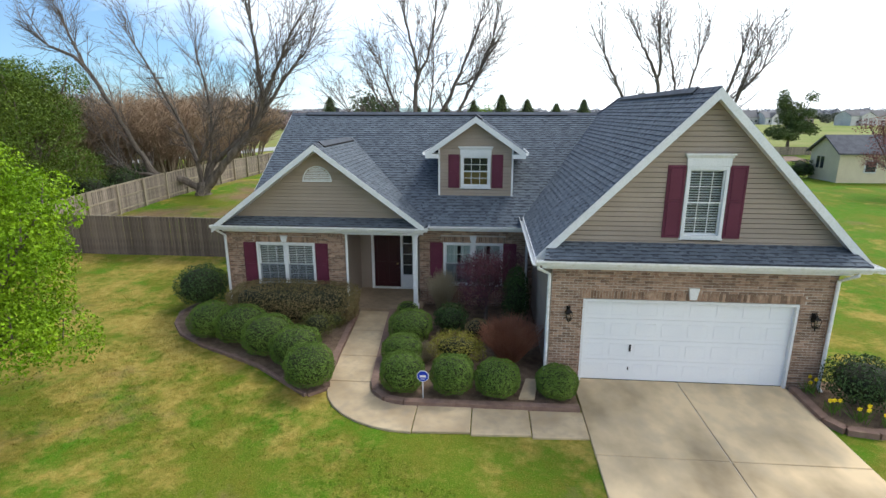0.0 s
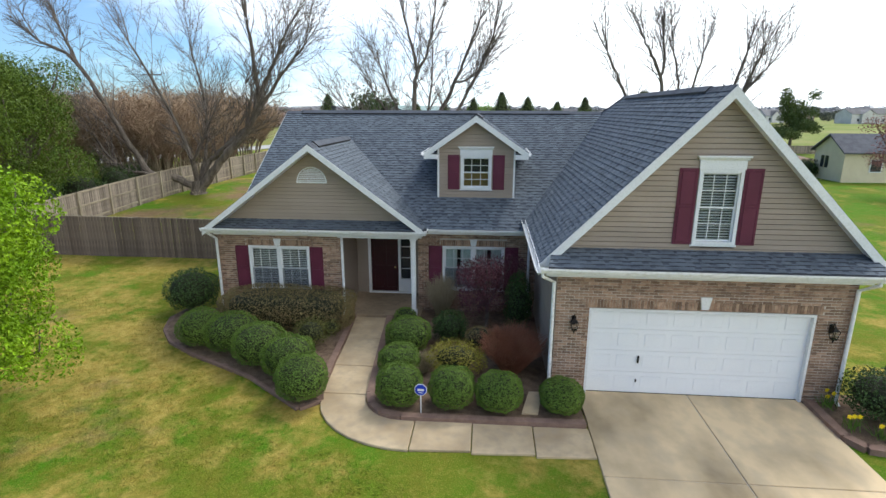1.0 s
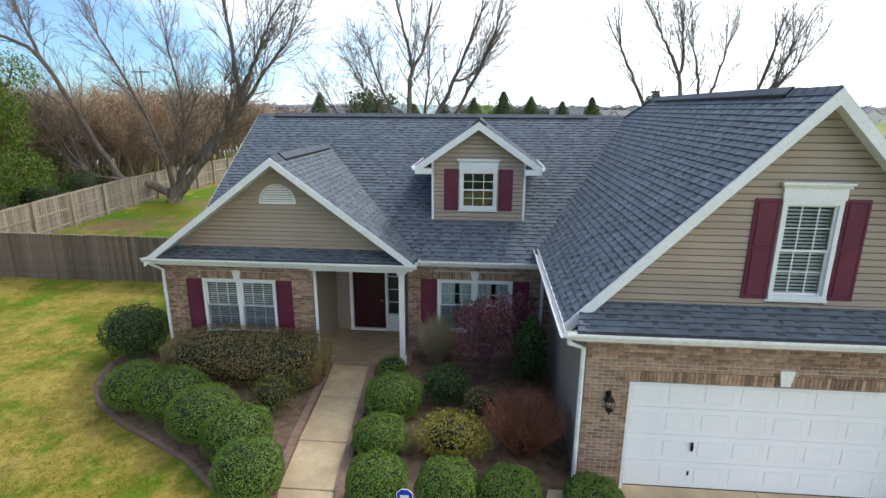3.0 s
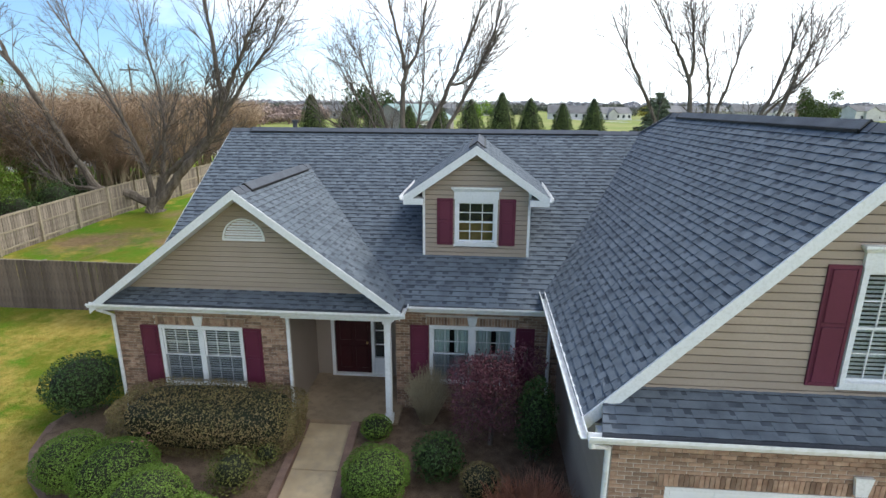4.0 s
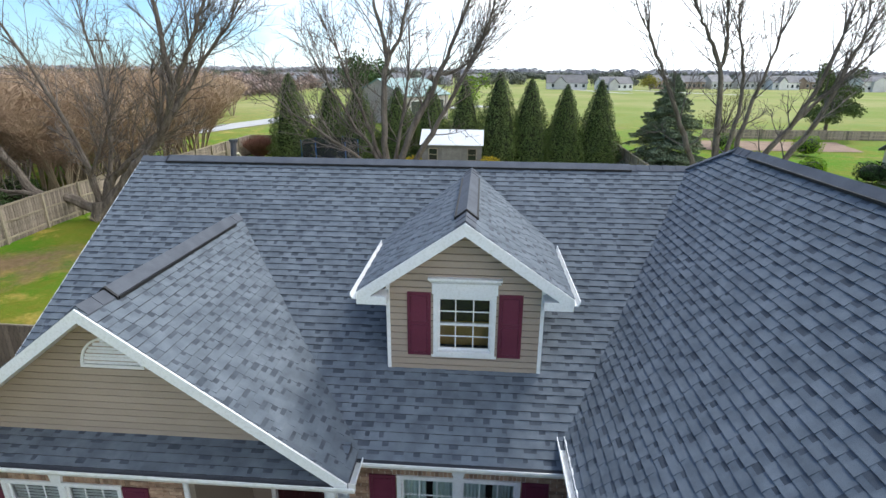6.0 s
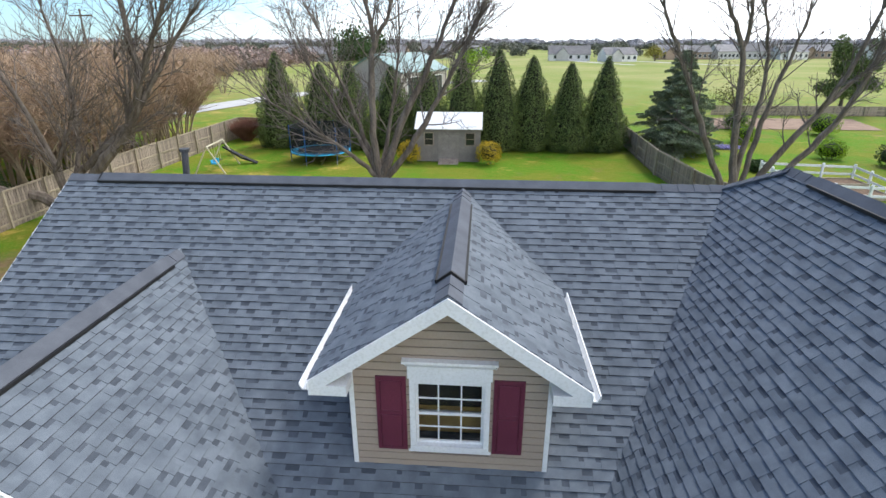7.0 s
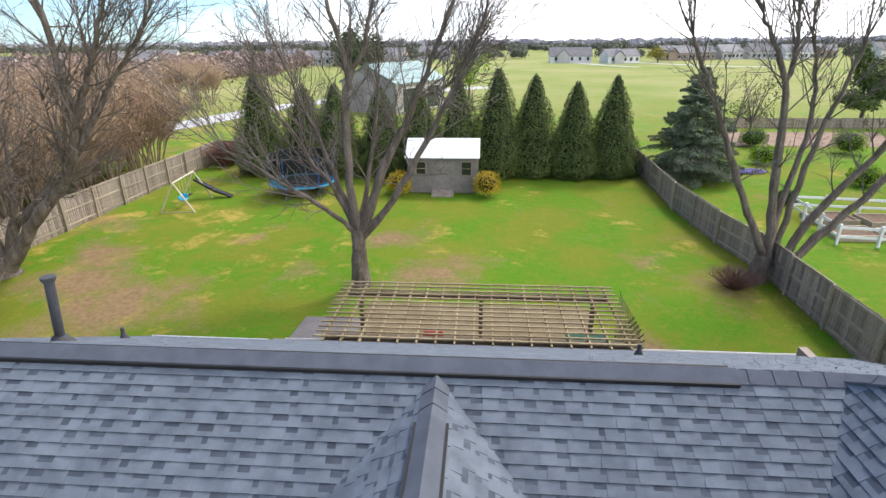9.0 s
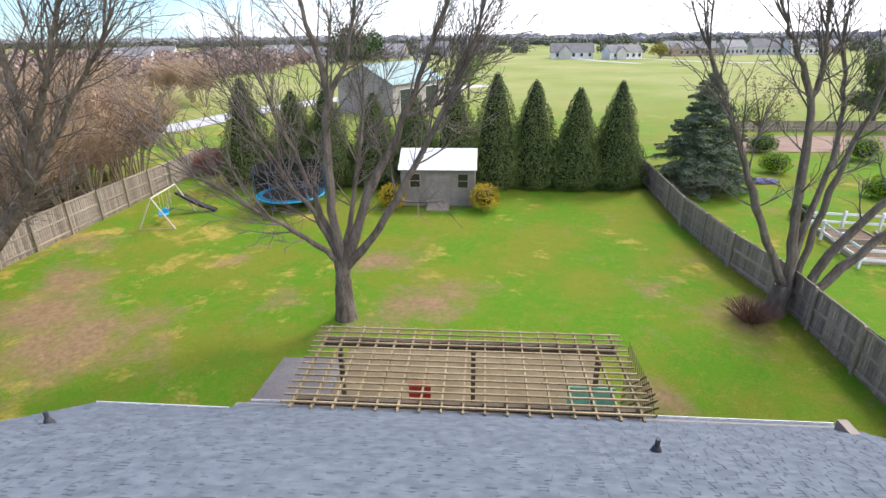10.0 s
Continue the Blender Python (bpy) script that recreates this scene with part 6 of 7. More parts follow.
z = SZ0
while z < SZ1:
    part("board", prism(bmesh.new(), [(SX0, SY0 - 0.015, z), (SX1, SY0 - 0.015, z), (SX1, SY0, min(z + 0.14, SZ1)), (SX0, SY0, min(z + 0.14, SZ1))], (0, 0.06, 0)), shed_mat, shed)
    z += 0.14
bm = bmesh.new()
box(bm, SX0, SX0 + 0.06, SY0, SY1, SZ0, SZ1)
box(bm, SX1 - 0.06, SX1, SY0, SY1, SZ0, SZ1)
box(bm, SX0, SX1, SY1 - 0.06, SY1, SZ0, SZ1)
for x in (SX0, SX1 - 0.06):
    prism(bm, [(x, SY0, SZ1), (x, SY1, SZ1), (x, 39.5, 3.85)], (0.06, 0, 0))
part("wall", bm, shed_mat, shed)
for y0, y1, z0, z1 in ((SY0 - 0.25, 39.5, 3.02, 3.98), (39.5, SY1 + 0.25, 3.98, 3.02)):
    bm = bmesh.new()
    prism(bm, [(SX0 - 0.12, y0, z0), (SX1 + 0.12, y0, z0), (SX1 + 0.12, y1, z1), (SX0 - 0.12, y1, z1)], (0, 0, 0.04))
    panel = part("roof", bm, metal_roof, shed, "white ribbed metal roof")
    for i in range(13):
        x = SX0 - 0.1 + i * (SX1 - SX0 + 0.2) / 12
        part("rib", prism(bmesh.new(), [(x - 0.015, y0, z0 + 0.04), (x + 0.015, y0, z0 + 0.04), (x + 0.015, y1, z1 + 0.04), (x - 0.015, y1, z1 + 0.04)], (0, 0, 0.025)), metal_roof, panel)
for x in (-8.62, -5.68):
    bm = bmesh.new()
    box(bm, x - 0.36, x - 0.29, SY0 - 0.05, SY0 - 0.016, 1.85, 2.8)
    box(bm, x + 0.29, x + 0.36, SY0 - 0.05, SY0 - 0.016, 1.85, 2.8)
    box(bm, x - 0.29, x + 0.29, SY0 - 0.05, SY0 - 0.016, 2.73, 2.8)
    box(bm, x - 0.29, x + 0.29, SY0 - 0.05, SY0 - 0.016, 1.85, 1.92)
    box(bm, x - 0.29, x + 0.29, SY0 - 0.045, SY0 - 0.016, 2.30, 2.34)
    w = part("window", bm, fence_mat, shed, "dark framed shed window")
    part("pane", a_box(x - 0.29, x + 0.29, SY0 - 0.03, SY0 - 0.02, 1.92, 2.73), material("dark_pane", (0.02, 0.022, 0.025), (0.03, 0.03, 0.03), rough=0.1, bump=0, spec=0.6), w)
for x0, x1 in ((-7.95, -7.22), (-7.20, -6.47)):
    bm = bmesh.new()
    box(bm, x0, x1, SY0 - 0.05, SY0 - 0.017, 0.78, 2.75)
    box(bm, x0, x1, SY0 - 0.065, SY0 - 0.05, 0.80, 0.90)
    box(bm, x0, x1, SY0 - 0.065, SY0 - 0.05, 2.62, 2.72)
    part("door", bm, shed_mat, shed)
part("ramp", prism(bmesh.new(), [(-7.9, 38.0, 0.95), (-7.9, 37.0, 0.66), (-7.9, 38.0, 0.66)], (1.4, 0, 0)), fence_mat, shed, "weathered wooden ramp")
for i, (x, y, r) in enumerate(((-10.0, 37.5, 0.85), (-4.35, 37.4, 0.9))):
    round_bush("forsythia", x, y, r, r * 0.95, yellow_leaf, 2600, 0.10, 120 + i, "yellow-flowering forsythia beside the shed", lump=0.25, depth=0.5, z=0.62)

# ---- trampoline ----
tramp = root("trampoline", "round trampoline with blue pad and dark safety net", "trampoline", at=(-16.5, 37.9, 0.7))
blue = material("blue_pad", (0.03, 0.38, 0.66), (0.05, 0.45, 0.74), scale=2, rough=0.5, bump=0.05, col_c=(0.03, 0.2, 0.4))
black_mat = material("jump_mat", (0.02, 0.02, 0.025), (0.035, 0.035, 0.04), rough=0.7, bump=0.1)
steel = material("galvanised_steel", (0.35, 0.36, 0.37), (0.45, 0.46, 0.47), rough=0.4, metal=0.8, bump=0.05)
net_blue = material("net_pole_sleeve", (0.015, 0.08, 0.25), (0.025, 0.11, 0.32), rough=0.6, bump=0)


TR, TZ = 2.05, 1.45


def ring_band(r0, r1, z0, z1, z2, z3, n=48):
    """A closed ring with a rectangular section."""
    bm = bmesh.new()
    rings = []
    for i in range(n):
        a = 2 * math.pi * i / n
        rings.append([bm.verts.new((-16.5 + r * math.cos(a), 37.9 + r * math.sin(a), z)) for r, z in ((r0, z0), (r1, z1), (r1, z2), (r0, z3))])
    for i in range(n):
        a, b = rings[i], rings[(i + 1) % n]
        for k in range(4):
            bm.faces.new((a[k], a[(k + 1) % 4], b[(k + 1) % 4], b[k]))
    bmesh.ops.recalc_face_normals(bm, faces=bm.faces[:])
    return bm


part("pad", ring_band(TR - 0.38, TR + 0.06, TZ - 0.02, TZ - 0.05, TZ + 0.02, TZ + 0.04), blue, tramp, "bright blue safety pad")
bm = bmesh.new()
bmesh.ops.create_cone(bm, cap_ends=True, segments=40, radius1=TR - 0.36, radius2=TR - 0.36, depth=0.02, matrix=Matrix.Translation((-16.5, 37.9, TZ - 0.01)))
part("jump_mat", bm, black_mat, tramp, "black jumping mat")
part("net", ring_band(TR - 0.02, TR, TZ, TZ, TZ + 1.75, TZ + 1.75), mesh_screen("safety_net", (0.012, 0.014, 0.022), 0.45), tramp, "dark mesh safety net")
part("top_ring", ring_band(TR - 0.015, TR + 0.015, TZ + 1.75, TZ + 1.75, TZ + 1.78, TZ + 1.78), black_mat, tramp)
for i in range(6):
    a = i * math.pi / 3 + 0.3
    x, y = -16.5 + (TR + 0.07) * math.cos(a), 37.9 + (TR + 0.07) * math.sin(a)
    part("net_pole", tube(bmesh.new(), [(x, y, TZ - 0.5), (x, y, TZ + 1.85)], [0.03, 0.03], 8), net_blue, tramp)
    bm = bmesh.new()
    tube(bm, [(x, y, TZ - 0.05), (x, y, 0.68)], [0.025, 0.025], 6)
    part("leg", bm, steel, tramp)

# ---- swing set ----
sw = root("swing_set", "small wooden and metal swing set with blue seat and slide", "swing set", at=(-22.75, 34.6, 0.7))
A1, A2 = Vector((-22.55, 33.1, 2.46)), Vector((-22.95, 36.2, 2.42))
cream = material("cream_metal", (0.56, 0.51, 0.38), (0.64, 0.58, 0.44), rough=0.5, bump=0.05)
part("beam", tube(bmesh.new(), [A1, A2], [0.05, 0.05], 8), cream, sw)
side = Vector(((A2 - A1).y, -(A2 - A1).x, 0)).normalized()
for p in (A1, A2):
    for k in (-1, 1):
        part("leg", tube(bmesh.new(), [p, p + side * k * 1.0 - Vector((0, 0, 1.82))], [0.05, 0.05], 8), cream, sw)
    part("brace", tube(bmesh.new(), [p - side * 1.0 - Vector((0, 0, 1.78)), p + side * 1.0 - Vector((0, 0, 1.78))], [0.04, 0.04], 6), fence_rail, sw)
for f, col, nm in ((0.35, blue, "seat"), (0.65, black_mat, "seat")):
    c = A1.lerp(A2, f)
    for k in (-0.2, 0.2):
        part("chain", tube(bmesh.new(), [c + (A2 - A1).normalized() * k, c + (A2 - A1).normalized() * k - Vector((0, 0, 1.2))], [0.012, 0.012], 5), cream, sw)
    bm = bmesh.new()
    if col is blue:
        box(bm, c.x - 0.2, c.x + 0.2, c.y - 0.22, c.y + 0.22, c.z - 1.3, c.z - 1.22, bevel=0.03)
        box(bm, c.x - 0.2, c.x + 0.2, c.y + 0.17, c.y + 0.23, c.z - 1.22, c.z - 0.95, bevel=0.02)
        box(bm, c.x - 0.22, c.x - 0.17, c.y - 0.2, c.y + 0.2, c.z - 1.22, c.z - 1.05, bevel=0.02)
    else:
        box(bm, c.x - 0.12, c.x + 0.12, c.y - 0.22, c.y + 0.22, c.z - 1.24, c.z - 1.2, bevel=0.01)
    part("seat", bm, col, sw, "blue plastic toddler seat" if col is blue else "black swing seat")
bm = bmesh.new()
tip = A2 + side * 2.2
for dy in (-0.22, 0.22):
    o = (A2 - A1).normalized() * dy
    prism(bm, [A2 + o - Vector((0, 0, 0.55)), A2 + side * 1.2 + o - Vector((0, 0, 1.35)), tip + o - Vector((0, 0, 1.7)), tip + o - Vector((0, 0, 1.62)), A2 + side * 1.2 + o - Vector((0, 0, 1.22)), A2 + o - Vector((0, 0, 0.42))], (A2 - A1).normalized() * 0.03)
o = (A2 - A1).normalized() * 0.22
prism(bm, [A2 - o - Vector((0, 0, 0.55)), A2 + o - Vector((0, 0, 0.55)), tip + o - Vector((0, 0, 1.7)), tip - o - Vector((0, 0, 1.7))], (0, 0, 0.03))
bmesh.ops.recalc_face_normals(bm, faces=bm.faces[:])
part("slide", bm, black_mat, sw, "dark plastic slide")

# ---- pergola ----
perg_mat = material("pergola_wood", (0.28, 0.215, 0.12), (0.39, 0.31, 0.18), scale=1.5, fine=20, rough=0.85, bump=0.3, col_c=(0.14, 0.105, 0.06), vary=0.15)
perg_dark = material("pergola_post_wood", (0.11, 0.085, 0.06), (0.16, 0.125, 0.09), scale=1.5, fine=20, rough=0.85, bump=0.3)
pg = root("pergola", "open wooden pergola with crossed roof slats over the rear patio", "pergola", at=(-4.8, 18, 0.3))
PX0, PX1, PY0, PY1, PZ = -8.95, -0.70, 16.0, 19.45, 3.02
for i in range(14):
    y = PY0 + 0.1 + (PY1 - PY0 - 0.2) * i / 13
    part("slat", a_box(PX0, PX1, y - 0.02, y + 0.02, PZ - 0.04, PZ), perg_mat, pg)
for i in range(17):
    x = PX0 + 0.25 + (PX1 - PX0 - 0.5) * i / 16
    part("rafter", a_box(x - 0.02, x + 0.02, PY0 - 0.05, PY1 + 0.05, PZ - 0.14, PZ - 0.042), perg_mat, pg)
for y in (16.4, 18.95):
    part("beam", a_box(PX0 + 0.15, PX1 - 0.15, y - 0.05, y + 0.05, PZ - 0.34, PZ - 0.142), perg_dark, pg)
    for x in (-8.35, -4.65, -1.3):
        part("post", a_box(x - 0.06, x + 0.06, y - 0.06, y + 0.06, 0.3, PZ - 0.342), perg_dark, pg)
bm = bmesh.new()
for i in range(-8, 16):
    for sg in (1, -1):
        y0 = 16.4 + i * 0.22
        pts = [(y0, 0.75), (y0 + sg * 2.3, 3.05)]
        (ya, za), (yb, zb) = pts
        def at(y):
            return za + (zb - za) * (y - ya) / (yb - ya)
        lo, hi = max(min(ya, yb), 16.4), min(max(ya, yb), 18.95)
        if hi - lo > 0.1:
            x = -0.56 if sg > 0 else -0.545
            prism(bm, [(x, lo, at(lo)), (x, hi, at(hi)), (x, hi, at(hi) + 0.05), (x, lo, at(lo) + 0.05)], (0.012, 0, 0))
bmesh.ops.recalc_face_normals(bm, faces=bm.faces[:])
part("lattice", bm, perg_dark, pg, "diagonal wooden lattice panel")
patio = tagged(slab("patio", [(-8.9, 16.2), (-0.7, 16.2), (-0.7, 22.4), (-8.9, 22.4)], 0.15, 0.70, material("tan_patio", (0.15, 0.115, 0.062), (0.22, 0.17, 0.098), scale=1.2, fine=14, rough=0.95, bump=0.4, col_c=(0.2, 0.15, 0.09)), None), "tan paved patio under the pergola", "patio", kind="structure")
tagged(slab("patio_pad", [(-11.4, 16.4), (-8.92, 16.4), (-8.92, 21.2), (-11.0, 21.2)], 0.15, 0.68, material("grey_pad", (0.17, 0.155, 0.15), (0.22, 0.2, 0.19), scale=1, fine=20, rough=0.9, bump=0.2), None), "dark grey concrete pad beside the pergola", "patio", kind="structure")


def patio_chair(x, y, mat, label):
    ob = root("patio_chair", label, "chair", at=(x, y, 0.70))
    part("seat", a_box(x - 0.3, x + 0.3, y - 0.32, y + 0.3, 1.04, 1.10, bevel=0.015), mat, ob)
    part("backrest", prism(bmesh.new(), [(x - 0.3, y + 0.28, 1.08), (x + 0.3, y + 0.28, 1.08), (x + 0.3, y + 0.5, 1.74), (x - 0.3, y + 0.5, 1.74)], (0, 0.04, 0)), mat, ob)
    for dx in (-0.28, 0.25):
        for dy in (-0.28, 0.25):
            part("leg", a_box(x + dx, x + dx + 0.04, y + dy, y + dy + 0.04, 0.70, 1.04), mat, ob)
    for dx in (-0.32, 0.28):
        part("armrest", a_box(x + dx, x + dx + 0.05, y - 0.3, y + 0.34, 1.27, 1.30), mat, ob)


seafoam = material("seafoam_plastic", (0.16, 0.42, 0.30), (0.2, 0.48, 0.35), rough=0.5, bump=0.05)
red_plastic = material("red_plastic", (0.42, 0.03, 0.03), (0.5, 0.05, 0.04), rough=0.5, bump=0.05)
patio_chair(-1.12, 18.2, seafoam, "seafoam-green plastic patio chair under the pergola")
patio_chair(-1.80, 18.2, seafoam, "seafoam-green plastic patio chair under the pergola")
patio_chair(-6.1, 18.1, red_plastic, "red plastic patio chair under the pergola")
patio_chair(-3.0, 17.2, red_plastic, "red plastic patio chair under the pergola")

# ---- yard sign, flowers ----
sign = root("yard_sign", "small blue octagonal yard sign on a thin white stake", "sign", at=(-6.14, -1.38, 0))
part("stake", a_box(-6.15, -6.13, -1.39, -1.375, 0.0, 0.55), white_trim, sign)
sign_blue = material("sign_blue", (0.01, 0.04, 0.42), (0.015, 0.05, 0.48), rough=0.4, bump=0)
octa = lambda r, y: [(-6.14 + r * math.cos(a), y, 0.62 + r * math.sin(a)) for a in (math.pi / 8 + i * math.pi / 4 for i in range(8))]
part("plate_rim", prism(bmesh.new(), octa(0.145, -1.39), (0, -0.008, 0)), white_trim, sign)
part("plate", prism(bmesh.new(), octa(0.13, -1.399), (0, -0.006, 0)), sign_blue, sign)
part("mark", a_box(-6.21, -6.07, -1.409, -1.405, 0.595, 0.645), white_trim, sign, "white printed bar")
part("mark", a_box(-6.19, -6.09, -1.409, -1.405, 0.545, 0.56), white_trim, sign, "white printed bar")


def daffodils(x, y, seed):
    rnd = random.Random(seed)
    ob = root("daffodil_clump", "clump of yellow daffodils in the side bed", "flowers", group="daffodils", at=(x, y, 0.03))
    lv = bmesh.new()
    for i in range(26):
        a, r = rnd.uniform(0, 6.28), rnd.uniform(0, 0.16)
        b = Vector((r * math.cos(a), r * math.sin(a), 0))
        t = b + Vector((rnd.gauss(0, 0.1), rnd.gauss(0, 0.1), rnd.uniform(0.22, 0.36)))
        tube(lv, [b, b.lerp(t, 0.6), t], [0.009, 0.008, 0.003], 3, cap=False)
        if i < 3:
            h = t + Vector((0, 0, 0.05))
            fl = bmesh.new()
            prism(fl, [h + Vector(((0.052 if k % 2 else 0.026) * math.cos(k * math.pi / 6), -0.012 * (k % 2), (0.052 if k % 2 else 0.026) * math.sin(k * math.pi / 6))) for k in range(12)], (0, 0.008, 0))
            front = max(fl.faces, key=lambda f: -f.calc_center_median().y)
            cup = bmesh.ops.inset_individual(fl, faces=[front], thickness=0.010)
            bmesh.ops.translate(fl, verts=front.verts[:], vec=(0, -0.03, 0))
            o = link_mesh("bloom", fl, daffodil_mat)
            o.parent = ob
    o = link_mesh("foliage", lv, box_green)
    o.parent = ob


for i, (x, y) in enumerate(((2.9, -0.35), (3.25, -1.5), (2.85, -1.2), (3.7, -1.65), (4.4, -1.5))):
    daffodils(x, y, 200 + i)
pink = root("flower_clump", "small clump of pink flowers between shrubs and hedge", "flowers", at=(-11.85, 2.42, 0.03))
rp = random.Random(77)
leaves, blooms = bmesh.new(), bmesh.new()
for k in range(16):
    foot = Vector((rp.uniform(-0.12, 0.12), rp.uniform(-0.1, 0.1), 0.0))
    tip = foot + Vector((rp.gauss(0, 0.08), rp.gauss(0, 0.08), rp.uniform(0.3, 0.55)))
    tube(leaves, [foot, foot.lerp(tip, 0.6), tip], [0.008, 0.007, 0.004], 3, cap=False)
    if k % 2:
        for q in range(5):
            d = Vector((math.cos(q * 1.257), math.sin(q * 1.257), 0.3)) * 0.045
            blooms.faces.new([blooms.verts.new(tip + v) for v in (Vector(), d * 0.6 + d.cross(Vector((0, 0, 1))) * 0.4, d, d * 0.6 - d.cross(Vector((0, 0, 1))) * 0.4)])
link_mesh("foliage", leaves, box_green).parent = pink
link_mesh("bloom", blooms, material("pink_petal", (0.62, 0.16, 0.30), (0.75, 0.25, 0.40), bump=0)).parent = pink
tagged(link_mesh("splash_block", prism(bmesh.new(), [(-3.95, -1.25, 0.05), (-3.6, -1.25, 0.05), (-3.45, -0.5, 0.14), (-3.75, -0.5, 0.14)], (0, 0, 0.05)), walk_concrete), "concrete splash block below the downspout", "splash block")

# ---- neighbours to the right ----
cream_wall = material("cream_siding", (0.66, 0.58, 0.40), (0.72, 0.64, 0.45), scale=1.5, fine=20, rough=0.7, bump=0.1, col_c=(0.46, 0.4, 0.28))
grey_roof = material("grey_roof", (0.10, 0.10, 0.115), (0.14, 0.14, 0.155), scale=2, fine=25, rough=0.9, bump=0.3)
pale_wall = material("pale_house_wall", (0.58, 0.56, 0.54), (0.68, 0.66, 0.64), scale=0.4, fine=4, rough=0.8, bump=0, vary=0.25)
tan_wall = material("tan_house_wall", (0.30, 0.22, 0.17), (0.36, 0.27, 0.21), scale=0.4, fine=4, rough=0.8, bump=0, vary=0.2)
far_roof = material("far_house_roof", (0.20, 0.19, 0.19), (0.27, 0.255, 0.25), scale=0.5, fine=5, rough=0.9, bump=0, vary=0.3)
dark_pane = material("far_window", (0.03, 0.035, 0.04), (0.05, 0.055, 0.06), rough=0.15, bump=0, spec=0.6)


def small_house(name, x, y, w, d, h, rise, turn, wall, roof, label, cat, windows=(), group="", over=0.3, z=None, gable_front=False):
    """A gabled building with its ridge along its own x; front faces -y. windows: (x0, x1, z0, z1) on the front."""
    z = ground_z(x, y) if z is None else z
    ob = root(name, label, cat, group)
    m = pose(x, y, z, 0, 0, turn)
    def put(nm, bm, mat, par=ob):
        bm.transform(m)
        bmesh.ops.recalc_face_normals(bm, faces=bm.faces[:])
        return part(nm, bm, mat, par)
    bm = bmesh.new()
    box(bm, -w / 2, w / 2, -d / 2, d / 2, -0.3, h)
    for sx in (-w / 2, w / 2 - 0.1):
        prism(bm, [(sx, -d / 2, h), (sx, d / 2, h), (sx, 0, h + rise)], (0.1, 0, 0))
    put("wall", bm, wall)
    for sg in (-1, 1):
        k = rise / (d / 2)
        put("roof", prism(bmesh.new(), [(-w / 2 - over, sg * (d / 2 + over), h - over * k), (w / 2 + over, sg * (d / 2 + over), h - over * k), (w / 2 + over, 0, h + rise), (-w / 2 - over, 0, h + rise)], (0, 0, 0.12)), roof)
    if gable_front:
        gw = w * 0.3
        put("wall", prism(bmesh.new(), [(-w * 0.32, -d / 2 - 1.2, -0.3), (-w * 0.32 + gw, -d / 2 - 1.2, -0.3), (-w * 0.32 + gw, -d / 2 - 1.2, h), (-w * 0.32 + gw / 2, -d / 2 - 1.2, h + rise * 0.75), (-w * 0.32, -d / 2 - 1.2, h)], (0, d / 2, 0)), wall)
        for sg in (0, 1):
            xe = -w * 0.32 - 0.3 if sg == 0 else -w * 0.32 + gw + 0.3
            put("roof", prism(bmesh.new(), [(xe, -d / 2 - 1.5, h - 0.1), (-w * 0.32 + gw / 2, -d / 2 - 1.5, h + rise * 0.8), (-w * 0.32 + gw / 2, 0, h + rise * 0.8), (xe, 0, h - 0.1)], (0, 0, 0.12)), roof)
    for x0, x1, z0, z1 in windows:
        bm = bmesh.new()
        box(bm, x0 - 0.08, x1 + 0.08, -d / 2 - 0.06, -d / 2 - 0.005, z0 - 0.08, z1 + 0.08)
        wo = put("window", bm, white_trim)
        put("pane", box(bmesh.new(), x0, x1, -d / 2 - 0.075, -d / 2 - 0.062, z0, z1), dark_pane, wo)
    return ob


small_house("garden_shed", 28.6, 36.8, 8.6, 4.1, 2.5, 1.25, 0, cream_wall, grey_roof, "cream-sided garden building with grey roof", "shed", windows=((-2.2, -1.4, 0.9, 1.8),))
bm = bmesh.new()
for y in (37.0, 37.6):
    box(bm, 24.25, 24.29, y - 0.2, y + 0.2, 0.7 + 1.0, 0.7 + 2.0)
tagged(link_mesh("shed_windows", bm, dark_pane), "pair of dark windows in the cream gable wall", "window", kind="structure")
round_bush("evergreen_shrub", 23.6, 38.6, 1.1, 0.85, dark_green, 2000, 0.12, 130, "dark evergreen shrub beside the cream shed", lump=0.2, depth=0.3, z=0.6)
for i, (x, y, r) in enumerate(((17.4, 47.5, 1.1), (20.8, 41.0, 1.0), (26.5, 52.0, 1.4), (13.6, 36.5, 0.6), (20, 55, 1.2))):
    round_bush("garden_shrub", x, y, r, r * 0.75, (lime_green, lime_green, lime_green, dark_green, box_green)[i], 2200, 0.12, 131 + i, "rounded green garden shrub on the neighbouring lawn", lump=0.2, depth=0.3, z=0.6)
leafy_tree("blossom_tree", 23.2, 27.0, 1.7, 0.12, [(rc.uniform(-1.5, 1.5), rc.uniform(-1.5, 1.5), rc.uniform(2.3, 5.0), 0.9, 0.8) for _ in range(14)], pink_leaf, 620, 0.11, 76, "small tree with sparse dusky pink blossom", depth=0.8, lump=0.3)
leafy_tree("budding_tree", 21.0, 58.0, 2.0, 0.14, [(rc.uniform(-1.8, 1.8), rc.uniform(-1.5, 1.5), rc.uniform(2.0, 5.5), 1.2, 1.2) for _ in range(12)], olive_leaf, 120, 0.16, 77, "budding olive-green tree beyond the fence", depth=0.9, lump=0.3)

